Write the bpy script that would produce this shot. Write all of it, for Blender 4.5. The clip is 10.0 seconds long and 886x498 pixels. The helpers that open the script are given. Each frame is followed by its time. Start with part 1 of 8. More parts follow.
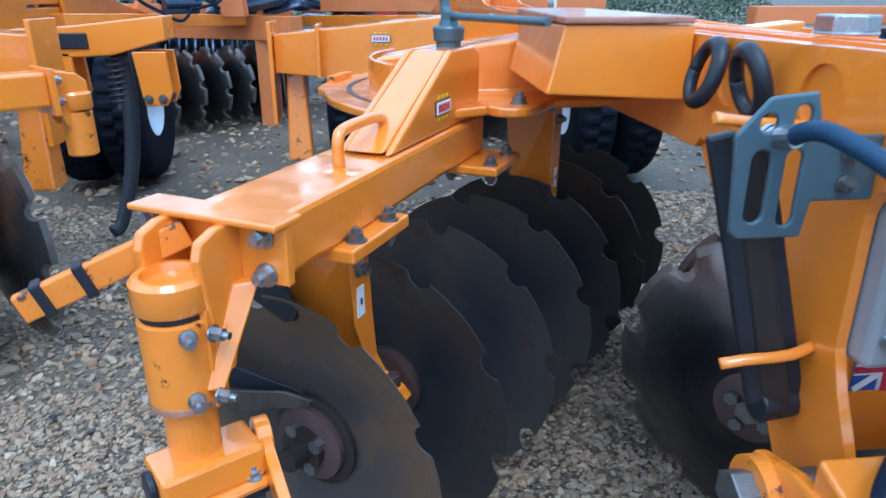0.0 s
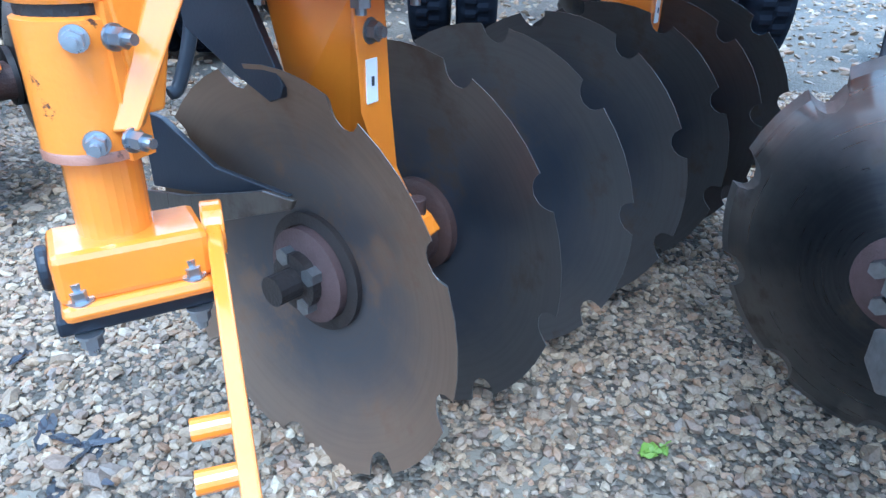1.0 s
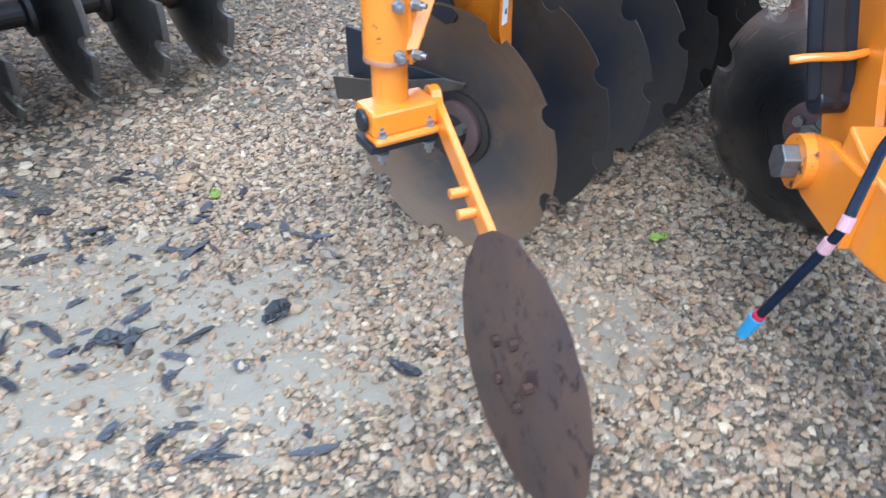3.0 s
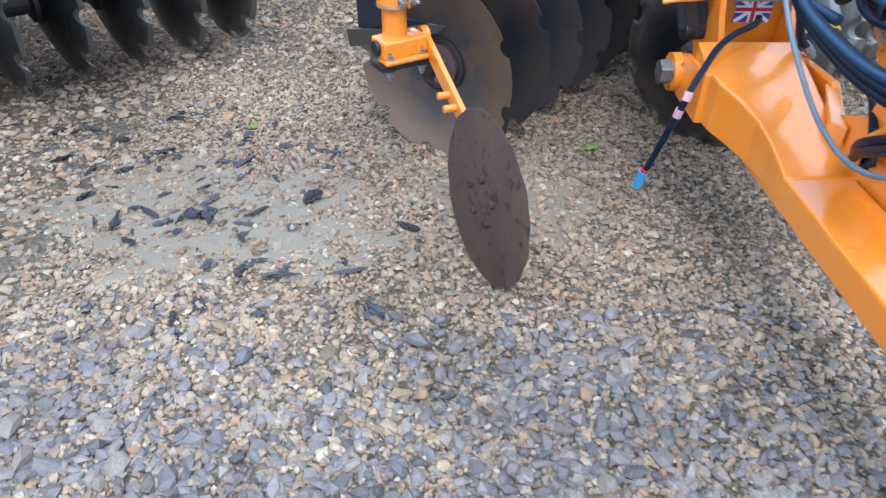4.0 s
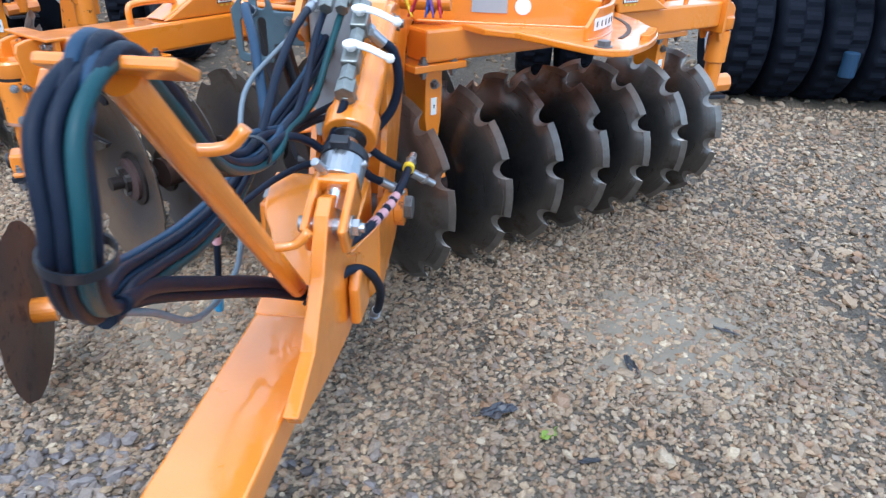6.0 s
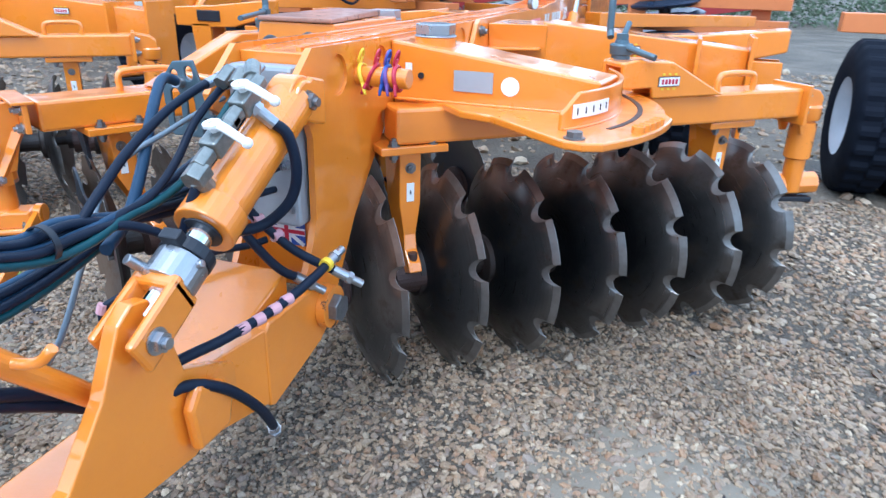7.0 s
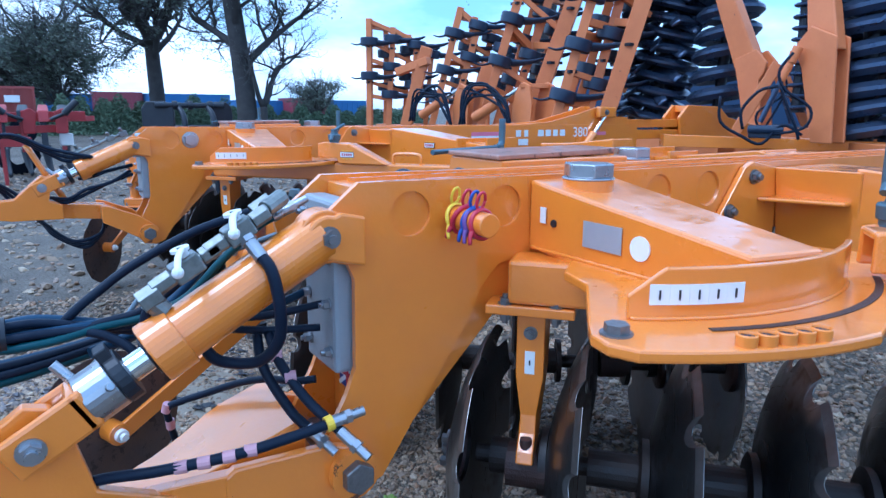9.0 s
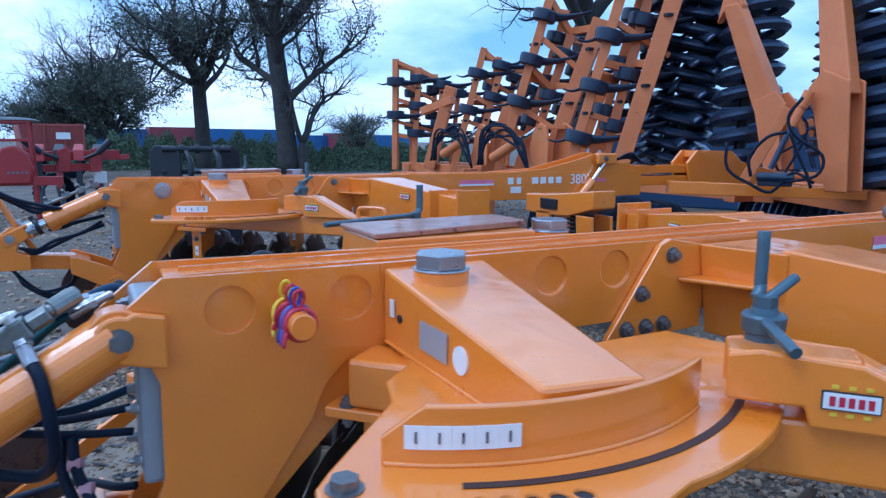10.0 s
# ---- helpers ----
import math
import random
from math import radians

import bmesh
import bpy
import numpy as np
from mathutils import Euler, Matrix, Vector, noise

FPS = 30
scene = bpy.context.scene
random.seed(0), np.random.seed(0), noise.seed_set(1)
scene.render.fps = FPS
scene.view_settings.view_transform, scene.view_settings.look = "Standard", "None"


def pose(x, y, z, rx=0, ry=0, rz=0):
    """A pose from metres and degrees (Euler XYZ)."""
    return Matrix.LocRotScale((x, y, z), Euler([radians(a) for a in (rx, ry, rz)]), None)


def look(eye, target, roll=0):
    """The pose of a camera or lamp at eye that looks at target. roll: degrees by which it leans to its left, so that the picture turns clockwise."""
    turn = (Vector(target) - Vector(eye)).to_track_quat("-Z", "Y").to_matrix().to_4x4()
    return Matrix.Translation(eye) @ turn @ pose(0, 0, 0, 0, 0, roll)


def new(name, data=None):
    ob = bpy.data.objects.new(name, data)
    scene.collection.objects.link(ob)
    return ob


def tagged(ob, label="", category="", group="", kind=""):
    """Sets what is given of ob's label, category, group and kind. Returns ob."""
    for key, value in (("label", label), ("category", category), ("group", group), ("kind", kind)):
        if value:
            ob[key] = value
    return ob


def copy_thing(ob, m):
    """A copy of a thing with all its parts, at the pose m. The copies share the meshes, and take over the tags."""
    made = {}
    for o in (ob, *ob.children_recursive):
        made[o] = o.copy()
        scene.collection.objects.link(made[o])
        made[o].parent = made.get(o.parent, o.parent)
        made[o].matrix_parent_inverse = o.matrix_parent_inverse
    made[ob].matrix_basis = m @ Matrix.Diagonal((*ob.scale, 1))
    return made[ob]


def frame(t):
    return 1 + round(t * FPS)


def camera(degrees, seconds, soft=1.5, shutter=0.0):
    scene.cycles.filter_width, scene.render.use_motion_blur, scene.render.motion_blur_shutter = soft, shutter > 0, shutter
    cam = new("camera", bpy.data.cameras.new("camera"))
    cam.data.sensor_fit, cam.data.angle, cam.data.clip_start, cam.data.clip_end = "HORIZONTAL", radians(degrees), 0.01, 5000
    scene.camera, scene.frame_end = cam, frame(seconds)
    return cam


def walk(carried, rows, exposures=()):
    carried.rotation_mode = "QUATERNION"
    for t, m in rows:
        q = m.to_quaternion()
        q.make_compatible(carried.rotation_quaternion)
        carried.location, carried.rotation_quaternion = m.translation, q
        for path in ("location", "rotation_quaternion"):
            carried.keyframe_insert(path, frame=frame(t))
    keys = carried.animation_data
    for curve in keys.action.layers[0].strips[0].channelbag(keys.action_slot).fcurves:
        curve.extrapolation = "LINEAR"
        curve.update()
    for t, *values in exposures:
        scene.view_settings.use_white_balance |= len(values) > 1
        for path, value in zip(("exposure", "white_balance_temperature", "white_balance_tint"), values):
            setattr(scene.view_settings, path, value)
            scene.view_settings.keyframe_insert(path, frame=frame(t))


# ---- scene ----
cam = camera(66.5, 10.0, soft=1.3, shutter=0.2)
PATH = [
    (0, (-0.008, 0.35, 1.134), (0.196, 2.21, 0.427), 0.1),
    (0.5, (0.044, 0.512, 0.951), (0.034, 2.344, 0.148), 0.4),
    (1, (0.089, 0.564, 0.82), (0.039, 2.352, -0.073), 1.1),
    (1.5, (0.168, 0.559, 0.824), (0.097, 2.302, -0.156), 0.8),
    (2, (0.174, 0.478, 0.941), (0.098, 2.169, -0.124), 0.6),
    (2.5, (0.077, 0.247, 1.026), (0.002, 1.888, -0.115), 0.8),
    (3, (-0.138, -0.095, 1.096), (-0.171, 1.511, -0.095), 0.6),
    (3.2, (-0.235, -0.243, 1.127), (-0.247, 1.358, -0.072), -0.1),
    (4.3, (-0.053, -0.899, 1.242), (-0.015, 0.716, 0.063), 0.8),
    (4.5, (0.088, -0.919, 1.269), (0.111, 0.716, 0.117), 1.1),
    (5, (0.421, -0.856, 1.243), (0.378, 0.835, 0.176), 1.0),
    (5.5, (0.831, -0.758, 1.271), (0.73, 0.972, 0.273), 0.9),
    (6, (1.194, -0.684, 1.247), (1.034, 1.083, 0.324), 1.6),
    (6.2, (1.307, -0.623, 1.232), (1.098, 1.154, 0.339), 1.7),
    (7.3, (1.766, -0.113, 1.233), (0.964, 1.578, 0.528), 1.2),
    (7.5, (1.829, -0.025, 1.232), (0.879, 1.602, 0.561), 1.0),
    (8, (1.949, 0.182, 1.21), (0.769, 1.689, 0.629), 1.2),
    (8.5, (2.045, 0.371, 1.194), (0.566, 1.622, 0.698), 0.5),
    (9, (2.145, 0.56, 1.22), (0.484, 1.597, 0.812), 0.4),
    (9.5, (2.183, 0.75, 1.294), (0.444, 1.685, 0.974), 0.4),
    (10, (2.228, 1.034, 1.33), (0.484, 1.961, 1.015), 0.4),
]
EXPOSURES = [(0, 0.98, 4850, 3), (0.7, 1.5, 4500, 2), (1.4, 2.25, 4700, 3), (2.1, 2.32, 4900, 5), (2.6, 2.0, 5300, 6), (3.0, 1.6, 5450, 8), (4.4, 1.3, 5600, 10), (5.2, 1.18, 5650, 10),
             (6.2, 1.07, 5650, 10), (7.4, 1.3, 5000, 8), (8.5, 0.85, 4600, 7), (9.1, 0.66, 4520, 9), (9.7, 0.32, 4560, 10), (10, 0.2, 4600, 11)]
walk(cam, [(t, look(eye, target, roll)) for t, eye, target, roll in PATH], EXPOSURES)

# ---- world, sun, exposure ----
SUN_EL, SUN_AZ = 58.0, 178.0
world = bpy.data.worlds.new("overcast_sky")
scene.world = world
world.use_nodes = True
wn, wl = world.node_tree.nodes, world.node_tree.links
wn.clear()
w_out = wn.new("ShaderNodeOutputWorld")
w_bg = wn.new("ShaderNodeBackground")
w_sky = wn.new("ShaderNodeTexSky")
w_sky.sky_type, w_sky.sun_disc = "NISHITA", False
w_sky.sun_elevation, w_sky.sun_rotation = radians(SUN_EL), radians(SUN_AZ)
w_sky.air_density, w_sky.dust_density, w_sky.ozone_density = 1.0, 2.0, 1.5
w_co = wn.new("ShaderNodeTexCoord")
w_map = wn.new("ShaderNodeMapping")
w_map.inputs["Scale"].default_value = (1.0, 1.0, 2.6)
w_noise = wn.new("ShaderNodeTexNoise")
w_noise.inputs["Scale"].default_value, w_noise.inputs["Detail"].default_value = 2.2, 6.0
w_noise.inputs["Roughness"].default_value = 0.55
w_ramp = wn.new("ShaderNodeValToRGB")
w_ramp.color_ramp.elements[0].position, w_ramp.color_ramp.elements[1].position = 0.34, 0.60
w_cloud = wn.new("ShaderNodeValToRGB")
w_cloud.color_ramp.elements[0].color = (3.5, 6.1, 8.6, 1)
w_cloud.color_ramp.elements[1].color = (10.6, 11.2, 11.8, 1)
w_mix = wn.new("ShaderNodeMixRGB")
wl.new(w_co.outputs["Generated"], w_map.inputs["Vector"])
wl.new(w_map.outputs["Vector"], w_noise.inputs["Vector"])
wl.new(w_noise.outputs["Fac"], w_ramp.inputs["Fac"])
w_cloud.color_ramp.elements[0].position, w_cloud.color_ramp.elements[1].position = 0.38, 0.60
wl.new(w_noise.outputs["Fac"], w_cloud.inputs["Fac"])
w_fac = wn.new("ShaderNodeMath")
w_fac.operation = "MULTIPLY_ADD"
w_fac.inputs[1].default_value, w_fac.inputs[2].default_value = 0.35, 0.6
wl.new(w_ramp.outputs["Color"], w_fac.inputs[0])
wl.new(w_fac.outputs[0], w_mix.inputs["Fac"])
wl.new(w_sky.outputs["Color"], w_mix.inputs["Color1"])
wl.new(w_cloud.outputs["Color"], w_mix.inputs["Color2"])
wl.new(w_mix.outputs["Color"], w_bg.inputs["Color"])
w_bg.inputs["Strength"].default_value = 0.103
wl.new(w_bg.outputs["Background"], w_out.inputs["Surface"])
sun = new("sun", bpy.data.lights.new("sun", "SUN"))
sun.data.energy, sun.data.angle, sun.data.color = 1.0, radians(26), (1.0, 0.97, 0.93)
sun.rotation_euler = (radians(90 - SUN_EL), 0, radians(180 - SUN_AZ))

# ---- materials ----
def material(name, colour, rough=0.5, metal=0.0, second=None, scale=6.0, amount=0.5, grain=0.0, grain_scale=220.0,
             spots=None, spot_scale=14.0, spot_low=0.66, coat=0.0, island=0.0, obj_random=0.0, rough_vary=0.12, spec=0.5):
    """Colour with a large stain pattern, fine grain in the relief, and optional worn spots."""
    m = bpy.data.materials.new(name)
    m.use_nodes = True
    n, l = m.node_tree.nodes, m.node_tree.links
    b = n["Principled BSDF"]
    b.inputs["Metallic"].default_value = metal
    b.inputs["Coat Weight"].default_value = coat
    b.inputs["Specular IOR Level"].default_value = spec
    b.inputs["Coat Roughness"].default_value = 0.09
    b.inputs["Coat IOR"].default_value = 1.62 if coat > 0.6 else 1.5
    co = n.new("ShaderNodeTexCoord")
    big = n.new("ShaderNodeTexNoise")
    big.inputs["Scale"].default_value, big.inputs["Detail"].default_value = scale, 7.0
    big.inputs["Roughness"].default_value = 0.62
    l.new(co.outputs["Object"], big.inputs["Vector"])
    mix = n.new("ShaderNodeMixRGB")
    ramp = n.new("ShaderNodeValToRGB")
    ramp.color_ramp.elements[0].position, ramp.color_ramp.elements[1].position = 0.35, 0.72
    l.new(big.outputs["Fac"], ramp.inputs["Fac"])
    fac = n.new("ShaderNodeMath")
    fac.operation = "MULTIPLY"
    fac.inputs[1].default_value = amount
    l.new(ramp.outputs["Color"], fac.inputs[0])
    l.new(fac.outputs[0], mix.inputs["Fac"])
    mix.inputs["Color1"].default_value = (*colour, 1)
    mix.inputs["Color2"].default_value = (*(second or [c * 0.7 for c in colour]), 1)
    last = mix.outputs["Color"]
    if island or obj_random:
        src = n.new("ShaderNodeNewGeometry" if island else "ShaderNodeObjectInfo")
        hsv = n.new("ShaderNodeHueSaturation")
        rng = n.new("ShaderNodeMapRange")
        k = island or obj_random
        rng.inputs["To Min"].default_value, rng.inputs["To Max"].default_value = 1 - k, 1 + k
        l.new(src.outputs["Random Per Island" if island else "Random"], rng.inputs["Value"])
        l.new(rng.outputs["Result"], hsv.inputs["Value"])
        l.new(last, hsv.inputs["Color"])
        last = hsv.outputs["Color"]
    if spots:
        sp = n.new("ShaderNodeTexNoise")
        sp.inputs["Scale"].default_value, sp.inputs["Detail"].default_value = spot_scale, 9.0
        sp.inputs["Roughness"].default_value = 0.7
        l.new(co.outputs["Object"], sp.inputs["Vector"])
        sr = n.new("ShaderNodeValToRGB")
        sr.color_ramp.elements[0].position, sr.color_ramp.elements[1].position = spot_low, spot_low + 0.03
        l.new(sp.outputs["Fac"], sr.inputs["Fac"])
        m2 = n.new("ShaderNodeMixRGB")
        l.new(sr.outputs["Color"], m2.inputs["Fac"])
        l.new(last, m2.inputs["Color1"])
        m2.inputs["Color2"].default_value = (*spots, 1)
        last = m2.outputs["Color"]
    l.new(last, b.inputs["Base Color"])
    rr = n.new("ShaderNodeMapRange")
    rr.inputs["To Min"].default_value = max(0.03, rough - rough_vary)
    rr.inputs["To Max"].default_value = min(1.0, rough + rough_vary)
    l.new(big.outputs["Fac"], rr.inputs["Value"])
    l.new(rr.outputs["Result"], b.inputs["Roughness"])
    if grain:
        fine = n.new("ShaderNodeTexNoise")
        fine.inputs["Scale"].default_value, fine.inputs["Detail"].default_value = grain_scale, 4.0
        l.new(co.outputs["Object"], fine.inputs["Vector"])
        bump = n.new("ShaderNodeBump")
        bump.inputs["Strength"].default_value, bump.inputs["Distance"].default_value = grain, 0.004
        l.new(fine.outputs["Fac"], bump.inputs["Height"])
        l.new(bump.outputs["Normal"], b.inputs["Normal"])
    if coat > 0.6:
        # slow waves of the sheet and patchy wetness of the gloss
        slow = n.new("ShaderNodeTexNoise")
        slow.inputs["Scale"].default_value, slow.inputs["Detail"].default_value = 7.0, 2.0
        l.new(co.outputs["Object"], slow.inputs["Vector"])
        wave = n.new("ShaderNodeBump")
        wave.inputs["Strength"].default_value, wave.inputs["Distance"].default_value = 0.30, 0.012
        l.new(slow.outputs["Fac"], wave.inputs["Height"])
        l.new(wave.outputs["Normal"], b.inputs["Coat Normal"])
        if grain:
            l.new(wave.outputs["Normal"], bump.inputs["Normal"])
        wet = n.new("ShaderNodeTexNoise")
        wet.inputs["Scale"].default_value, wet.inputs["Detail"].default_value = 16.0, 6.0
        l.new(co.outputs["Object"], wet.inputs["Vector"])
        wr = n.new("ShaderNodeMapRange")
        wr.inputs["From Min"].default_value, wr.inputs["From Max"].default_value = 0.40, 0.62
        wr.inputs["To Min"].default_value, wr.inputs["To Max"].default_value = 0.04, 0.26
        l.new(wet.outputs["Fac"], wr.inputs["Value"])
        l.new(wr.outputs["Result"], b.inputs["Coat Roughness"])
    return m


ORANGE = material("orange_paint", (0.80, 0.240, 0.012), 0.32, second=(0.72, 0.20, 0.012), scale=3.5, amount=0.7,
                  grain=0.12, grain_scale=90, spots=(0.13, 0.045, 0.018), spot_scale=38, spot_low=0.70, coat=0.95, rough_vary=0.2)
ORANGE_WORN = material("worn_orange_paint", (0.78, 0.24, 0.016), 0.45, second=(0.66, 0.18, 0.014), scale=7, amount=0.6,
                       grain=0.2, grain_scale=120, spots=(0.085, 0.032, 0.016), spot_scale=20, spot_low=0.585, coat=0.5)


def disc_material(name, inner, outer, dirt, metal, rough):
    """Earth-worn disc steel: dull in the hollow, polished towards the rim, with fine rings of scratches and dried soil."""
    m = bpy.data.materials.new(name)
    m.use_nodes = True
    n, l = m.node_tree.nodes, m.node_tree.links
    b = n["Principled BSDF"]
    b.inputs["Metallic"].default_value = metal

    def node(kind, **sockets):
        one = n.new("ShaderNode" + kind)
        for key, value in sockets.items():
            if isinstance(value, bpy.types.NodeSocket):
                l.new(value, one.inputs[key])
            else:
                one.inputs[key].default_value = value
        return one

    def math_node(op, a, c=None):
        one = n.new("ShaderNodeMath")
        one.operation = op
        for k, value in enumerate((a, c)):
            if isinstance(value, bpy.types.NodeSocket):
                l.new(value, one.inputs[k])
            elif value is not None:
                one.inputs[k].default_value = value
        return one.outputs[0]

    def ramp(fac, lo, hi):
        one = n.new("ShaderNodeMapRange")
        one.interpolation_type = "SMOOTHSTEP"
        one.inputs["From Min"].default_value, one.inputs["From Max"].default_value = lo, hi
        l.new(fac, one.inputs["Value"])
        return one.outputs["Result"]

    def mix(fac, c1, c2):
        one = n.new("ShaderNodeMixRGB")
        l.new(fac, one.inputs["Fac"])
        for key, value in (("Color1", c1), ("Color2", c2)):
            if isinstance(value, bpy.types.NodeSocket):
                l.new(value, one.inputs[key])
            else:
                one.inputs[key].default_value = (*value, 1)
        return one.outputs["Color"]
    co = n.new("ShaderNodeTexCoord")
    xyz = node("SeparateXYZ", Vector=co.outputs["Object"])
    x, y = xyz.outputs["X"], xyz.outputs["Y"]
    r = math_node("SQRT", math_node("ADD", math_node("MULTIPLY", x, x), math_node("MULTIPLY", y, y)))
    ang = math_node("ARCTAN2", y, x)
    polar = node("CombineXYZ", X=math_node("MULTIPLY", r, 150.0), Y=math_node("MULTIPLY", ang, 1.2))
    rings = node("TexNoise", Vector=polar.outputs["Vector"], Scale=1.0, Detail=5.0)
    blot = node("TexNoise", Vector=co.outputs["Object"], Scale=7.0, Detail=8.0, Roughness=0.65)
    wob = math_node("ADD", r, math_node("MULTIPLY", math_node("SUBTRACT", blot.outputs["Fac"], 0.5), 0.16))
    col = mix(ramp(wob, 0.13, 0.29), inner, outer)
    col = mix(math_node("MULTIPLY", ramp(rings.outputs["Fac"], 0.42, 0.66), 0.18), col, [0.6 * c for c in outer])
    soil = ramp(blot.outputs["Fac"], 0.50, 0.64)
    col = mix(math_node("MULTIPLY", soil, 0.75), col, dirt)
    one = n.new("ShaderNodeObjectInfo")
    shade = n.new("ShaderNodeMapRange")
    shade.inputs["To Min"].default_value, shade.inputs["To Max"].default_value = 0.8, 1.2
    l.new(one.outputs["Random"], shade.inputs["Value"])
    hsv = node("HueSaturation", Color=col, Value=shade.outputs["Result"])
    l.new(hsv.outputs["Color"], b.inputs["Base Color"])
    rough_out = math_node("ADD", math_node("MULTIPLY", soil, 0.22), math_node("ADD", math_node("MULTIPLY", rings.outputs["Fac"], 0.12), rough - 0.06))
    l.new(rough_out, b.inputs["Roughness"])
    bump = node("Bump", Strength=0.07, Distance=0.0015, Height=rings.outputs["Fac"])
    l.new(bump.outputs["Normal"], b.inputs["Normal"])
    return m


DISC = disc_material("disc_steel", (0.036, 0.038, 0.043), (0.140, 0.132, 0.125), (0.075, 0.060, 0.048), 0.86, 0.29)
DIRTY_DISC = disc_material("dirty_brown_disc_steel", (0.074, 0.069, 0.073), (0.185, 0.126, 0.086), (0.180, 0.110, 0.068), 0.50, 0.38)
DARK_DISC = disc_material("dark_disc_steel", (0.082, 0.090, 0.116), (0.165, 0.150, 0.142), (0.140, 0.108, 0.084), 0.74, 0.33)
DISC_EDGE = material("ground_steel_edge", (0.24, 0.232, 0.222), 0.34, 0.8, second=(0.13, 0.112, 0.095), scale=14, amount=0.7, grain=0.1)
COULTER = material("rusty_coulter_steel", (0.085, 0.062, 0.060), 0.5, 0.4, second=(0.15, 0.088, 0.060), scale=9, amount=0.9, grain=0.3, spots=(0.05, 0.035, 0.035), spot_scale=22, spot_low=0.56)
VALVE = material("dull_zinc_fitting", (0.27, 0.285, 0.27), 0.36, 0.75, second=(0.15, 0.16, 0.155), scale=45, amount=0.8, grain=0.15)
RUST = material("rusty_hub_steel", (0.050, 0.030, 0.027), 0.55, 0.25, second=(0.085, 0.040, 0.028), scale=20, amount=0.7, grain=0.4)
HUB_RUST = material("dull_purple_hub_rust", (0.100, 0.062, 0.060), 0.55, 0.2, second=(0.060, 0.034, 0.030), scale=16, amount=0.8, grain=0.4)
SHAFT = material("dark_greasy_shaft", (0.020, 0.017, 0.017), 0.5, 0.2, second=(0.04, 0.026, 0.02), scale=12, amount=0.7, grain=0.3)
BLACK_STEEL = material("black_painted_steel", (0.013, 0.016, 0.024), 0.42, 0.1, second=(0.028, 0.030, 0.036), scale=12, grain=0.1, spec=0.45)
ZINC = material("zinc_plated_steel", (0.40, 0.42, 0.45), 0.30, 0.9, second=(0.34, 0.34, 0.36), scale=40, grain=0.1)
CHROME = material("chromed_rod", (0.72, 0.73, 0.74), 0.10, 1.0, second=(0.6, 0.61, 0.62), scale=30, amount=0.4, rough_vary=0.05)
BOLT_DARK = material("dark_bolt_steel", (0.23, 0.23, 0.235), 0.42, 0.8, second=(0.09, 0.085, 0.08), scale=60, grain=0.1)
RUBBER = material("black_hose_rubber", (0.007, 0.012, 0.026), 0.45, second=(0.014, 0.021, 0.038), scale=25, grain=0.15, spec=0.16)
HOSE_BLUE = material("dusty_blue_hose", (0.013, 0.040, 0.085), 0.45, second=(0.026, 0.058, 0.10), scale=15, grain=0.1, spec=0.25)
HOSE_GREEN = material("teal_green_hose", (0.006, 0.048, 0.062), 0.40, second=(0.012, 0.070, 0.080), scale=15, grain=0.1, spec=0.25)
CABLE_GREY = material("grey_cable_sleeve", (0.16, 0.20, 0.235), 0.5, second=(0.10, 0.13, 0.16), scale=30)
GREY_PLATE = material("grey_primed_plate", (0.34, 0.36, 0.38), 0.45, 0.3, second=(0.26, 0.28, 0.31), scale=10, grain=0.1)
BLUE_GREY = material("blue_grey_steel", (0.095, 0.145, 0.175), 0.42, 0.45, second=(0.06, 0.09, 0.115), scale=14, grain=0.1)
WHITE = material("white_sticker", (0.80, 0.80, 0.78), 0.4, second=(0.66, 0.66, 0.64), scale=25, amount=0.4)
SILVER = material("silver_sticker", (0.42, 0.44, 0.46), 0.35, 0.3, second=(0.36, 0.38, 0.4), scale=20)
RED = material("red_ink", (0.50, 0.02, 0.05), 0.4)
PINK = material("pink_stripe", (0.75, 0.20, 0.30), 0.4)
BLUE = material("blue_ink", (0.03, 0.08, 0.35), 0.4)
YELLOW = material("yellow_ink", (0.80, 0.55, 0.03), 0.4)
PURPLE = material("purple_strap", (0.16, 0.07, 0.28), 0.6)
INK = material("dark_ink", (0.03, 0.03, 0.035), 0.5)
PINK_TAPE = material("faded_pink_tape", (0.55, 0.30, 0.33), 0.6)
CAP_BLUE = material("blue_plastic_cap", (0.05, 0.30, 0.55), 0.35)
TYRE = material("tyre_rubber", (0.006, 0.008, 0.014), 0.7, second=(0.012, 0.015, 0.022), scale=8, amount=0.7, grain=0.3, grain_scale=60, spec=0.06)
RIM = material("white_wheel_rim", (0.55, 0.58, 0.62), 0.4, 0.2)

# ---- mesh helpers ----
def box(bm, c, s, rot=None):
    """A box of size s round c; rot: a 3x3 turn about its middle."""
    m = Matrix.Translation(c) @ (rot.to_4x4() if rot else Matrix.Identity(4)) @ Matrix.Diagonal((*s, 1))
    bmesh.ops.create_cube(bm, size=1.0, matrix=m)


def frame_of(d):
    return Vector(d).to_track_quat("Z", "Y").to_matrix()


def cyl(bm, a, b, r, r2=None, n=18):
    """A capped cylinder or cone from a to b."""
    a, b = Vector(a), Vector(b)
    d = b - a
    m = Matrix.Translation((a + b) / 2) @ frame_of(d).to_4x4()
    bmesh.ops.create_cone(bm, cap_ends=True, segments=n, radius1=r, radius2=r if r2 is None else r2, depth=d.length, matrix=m)


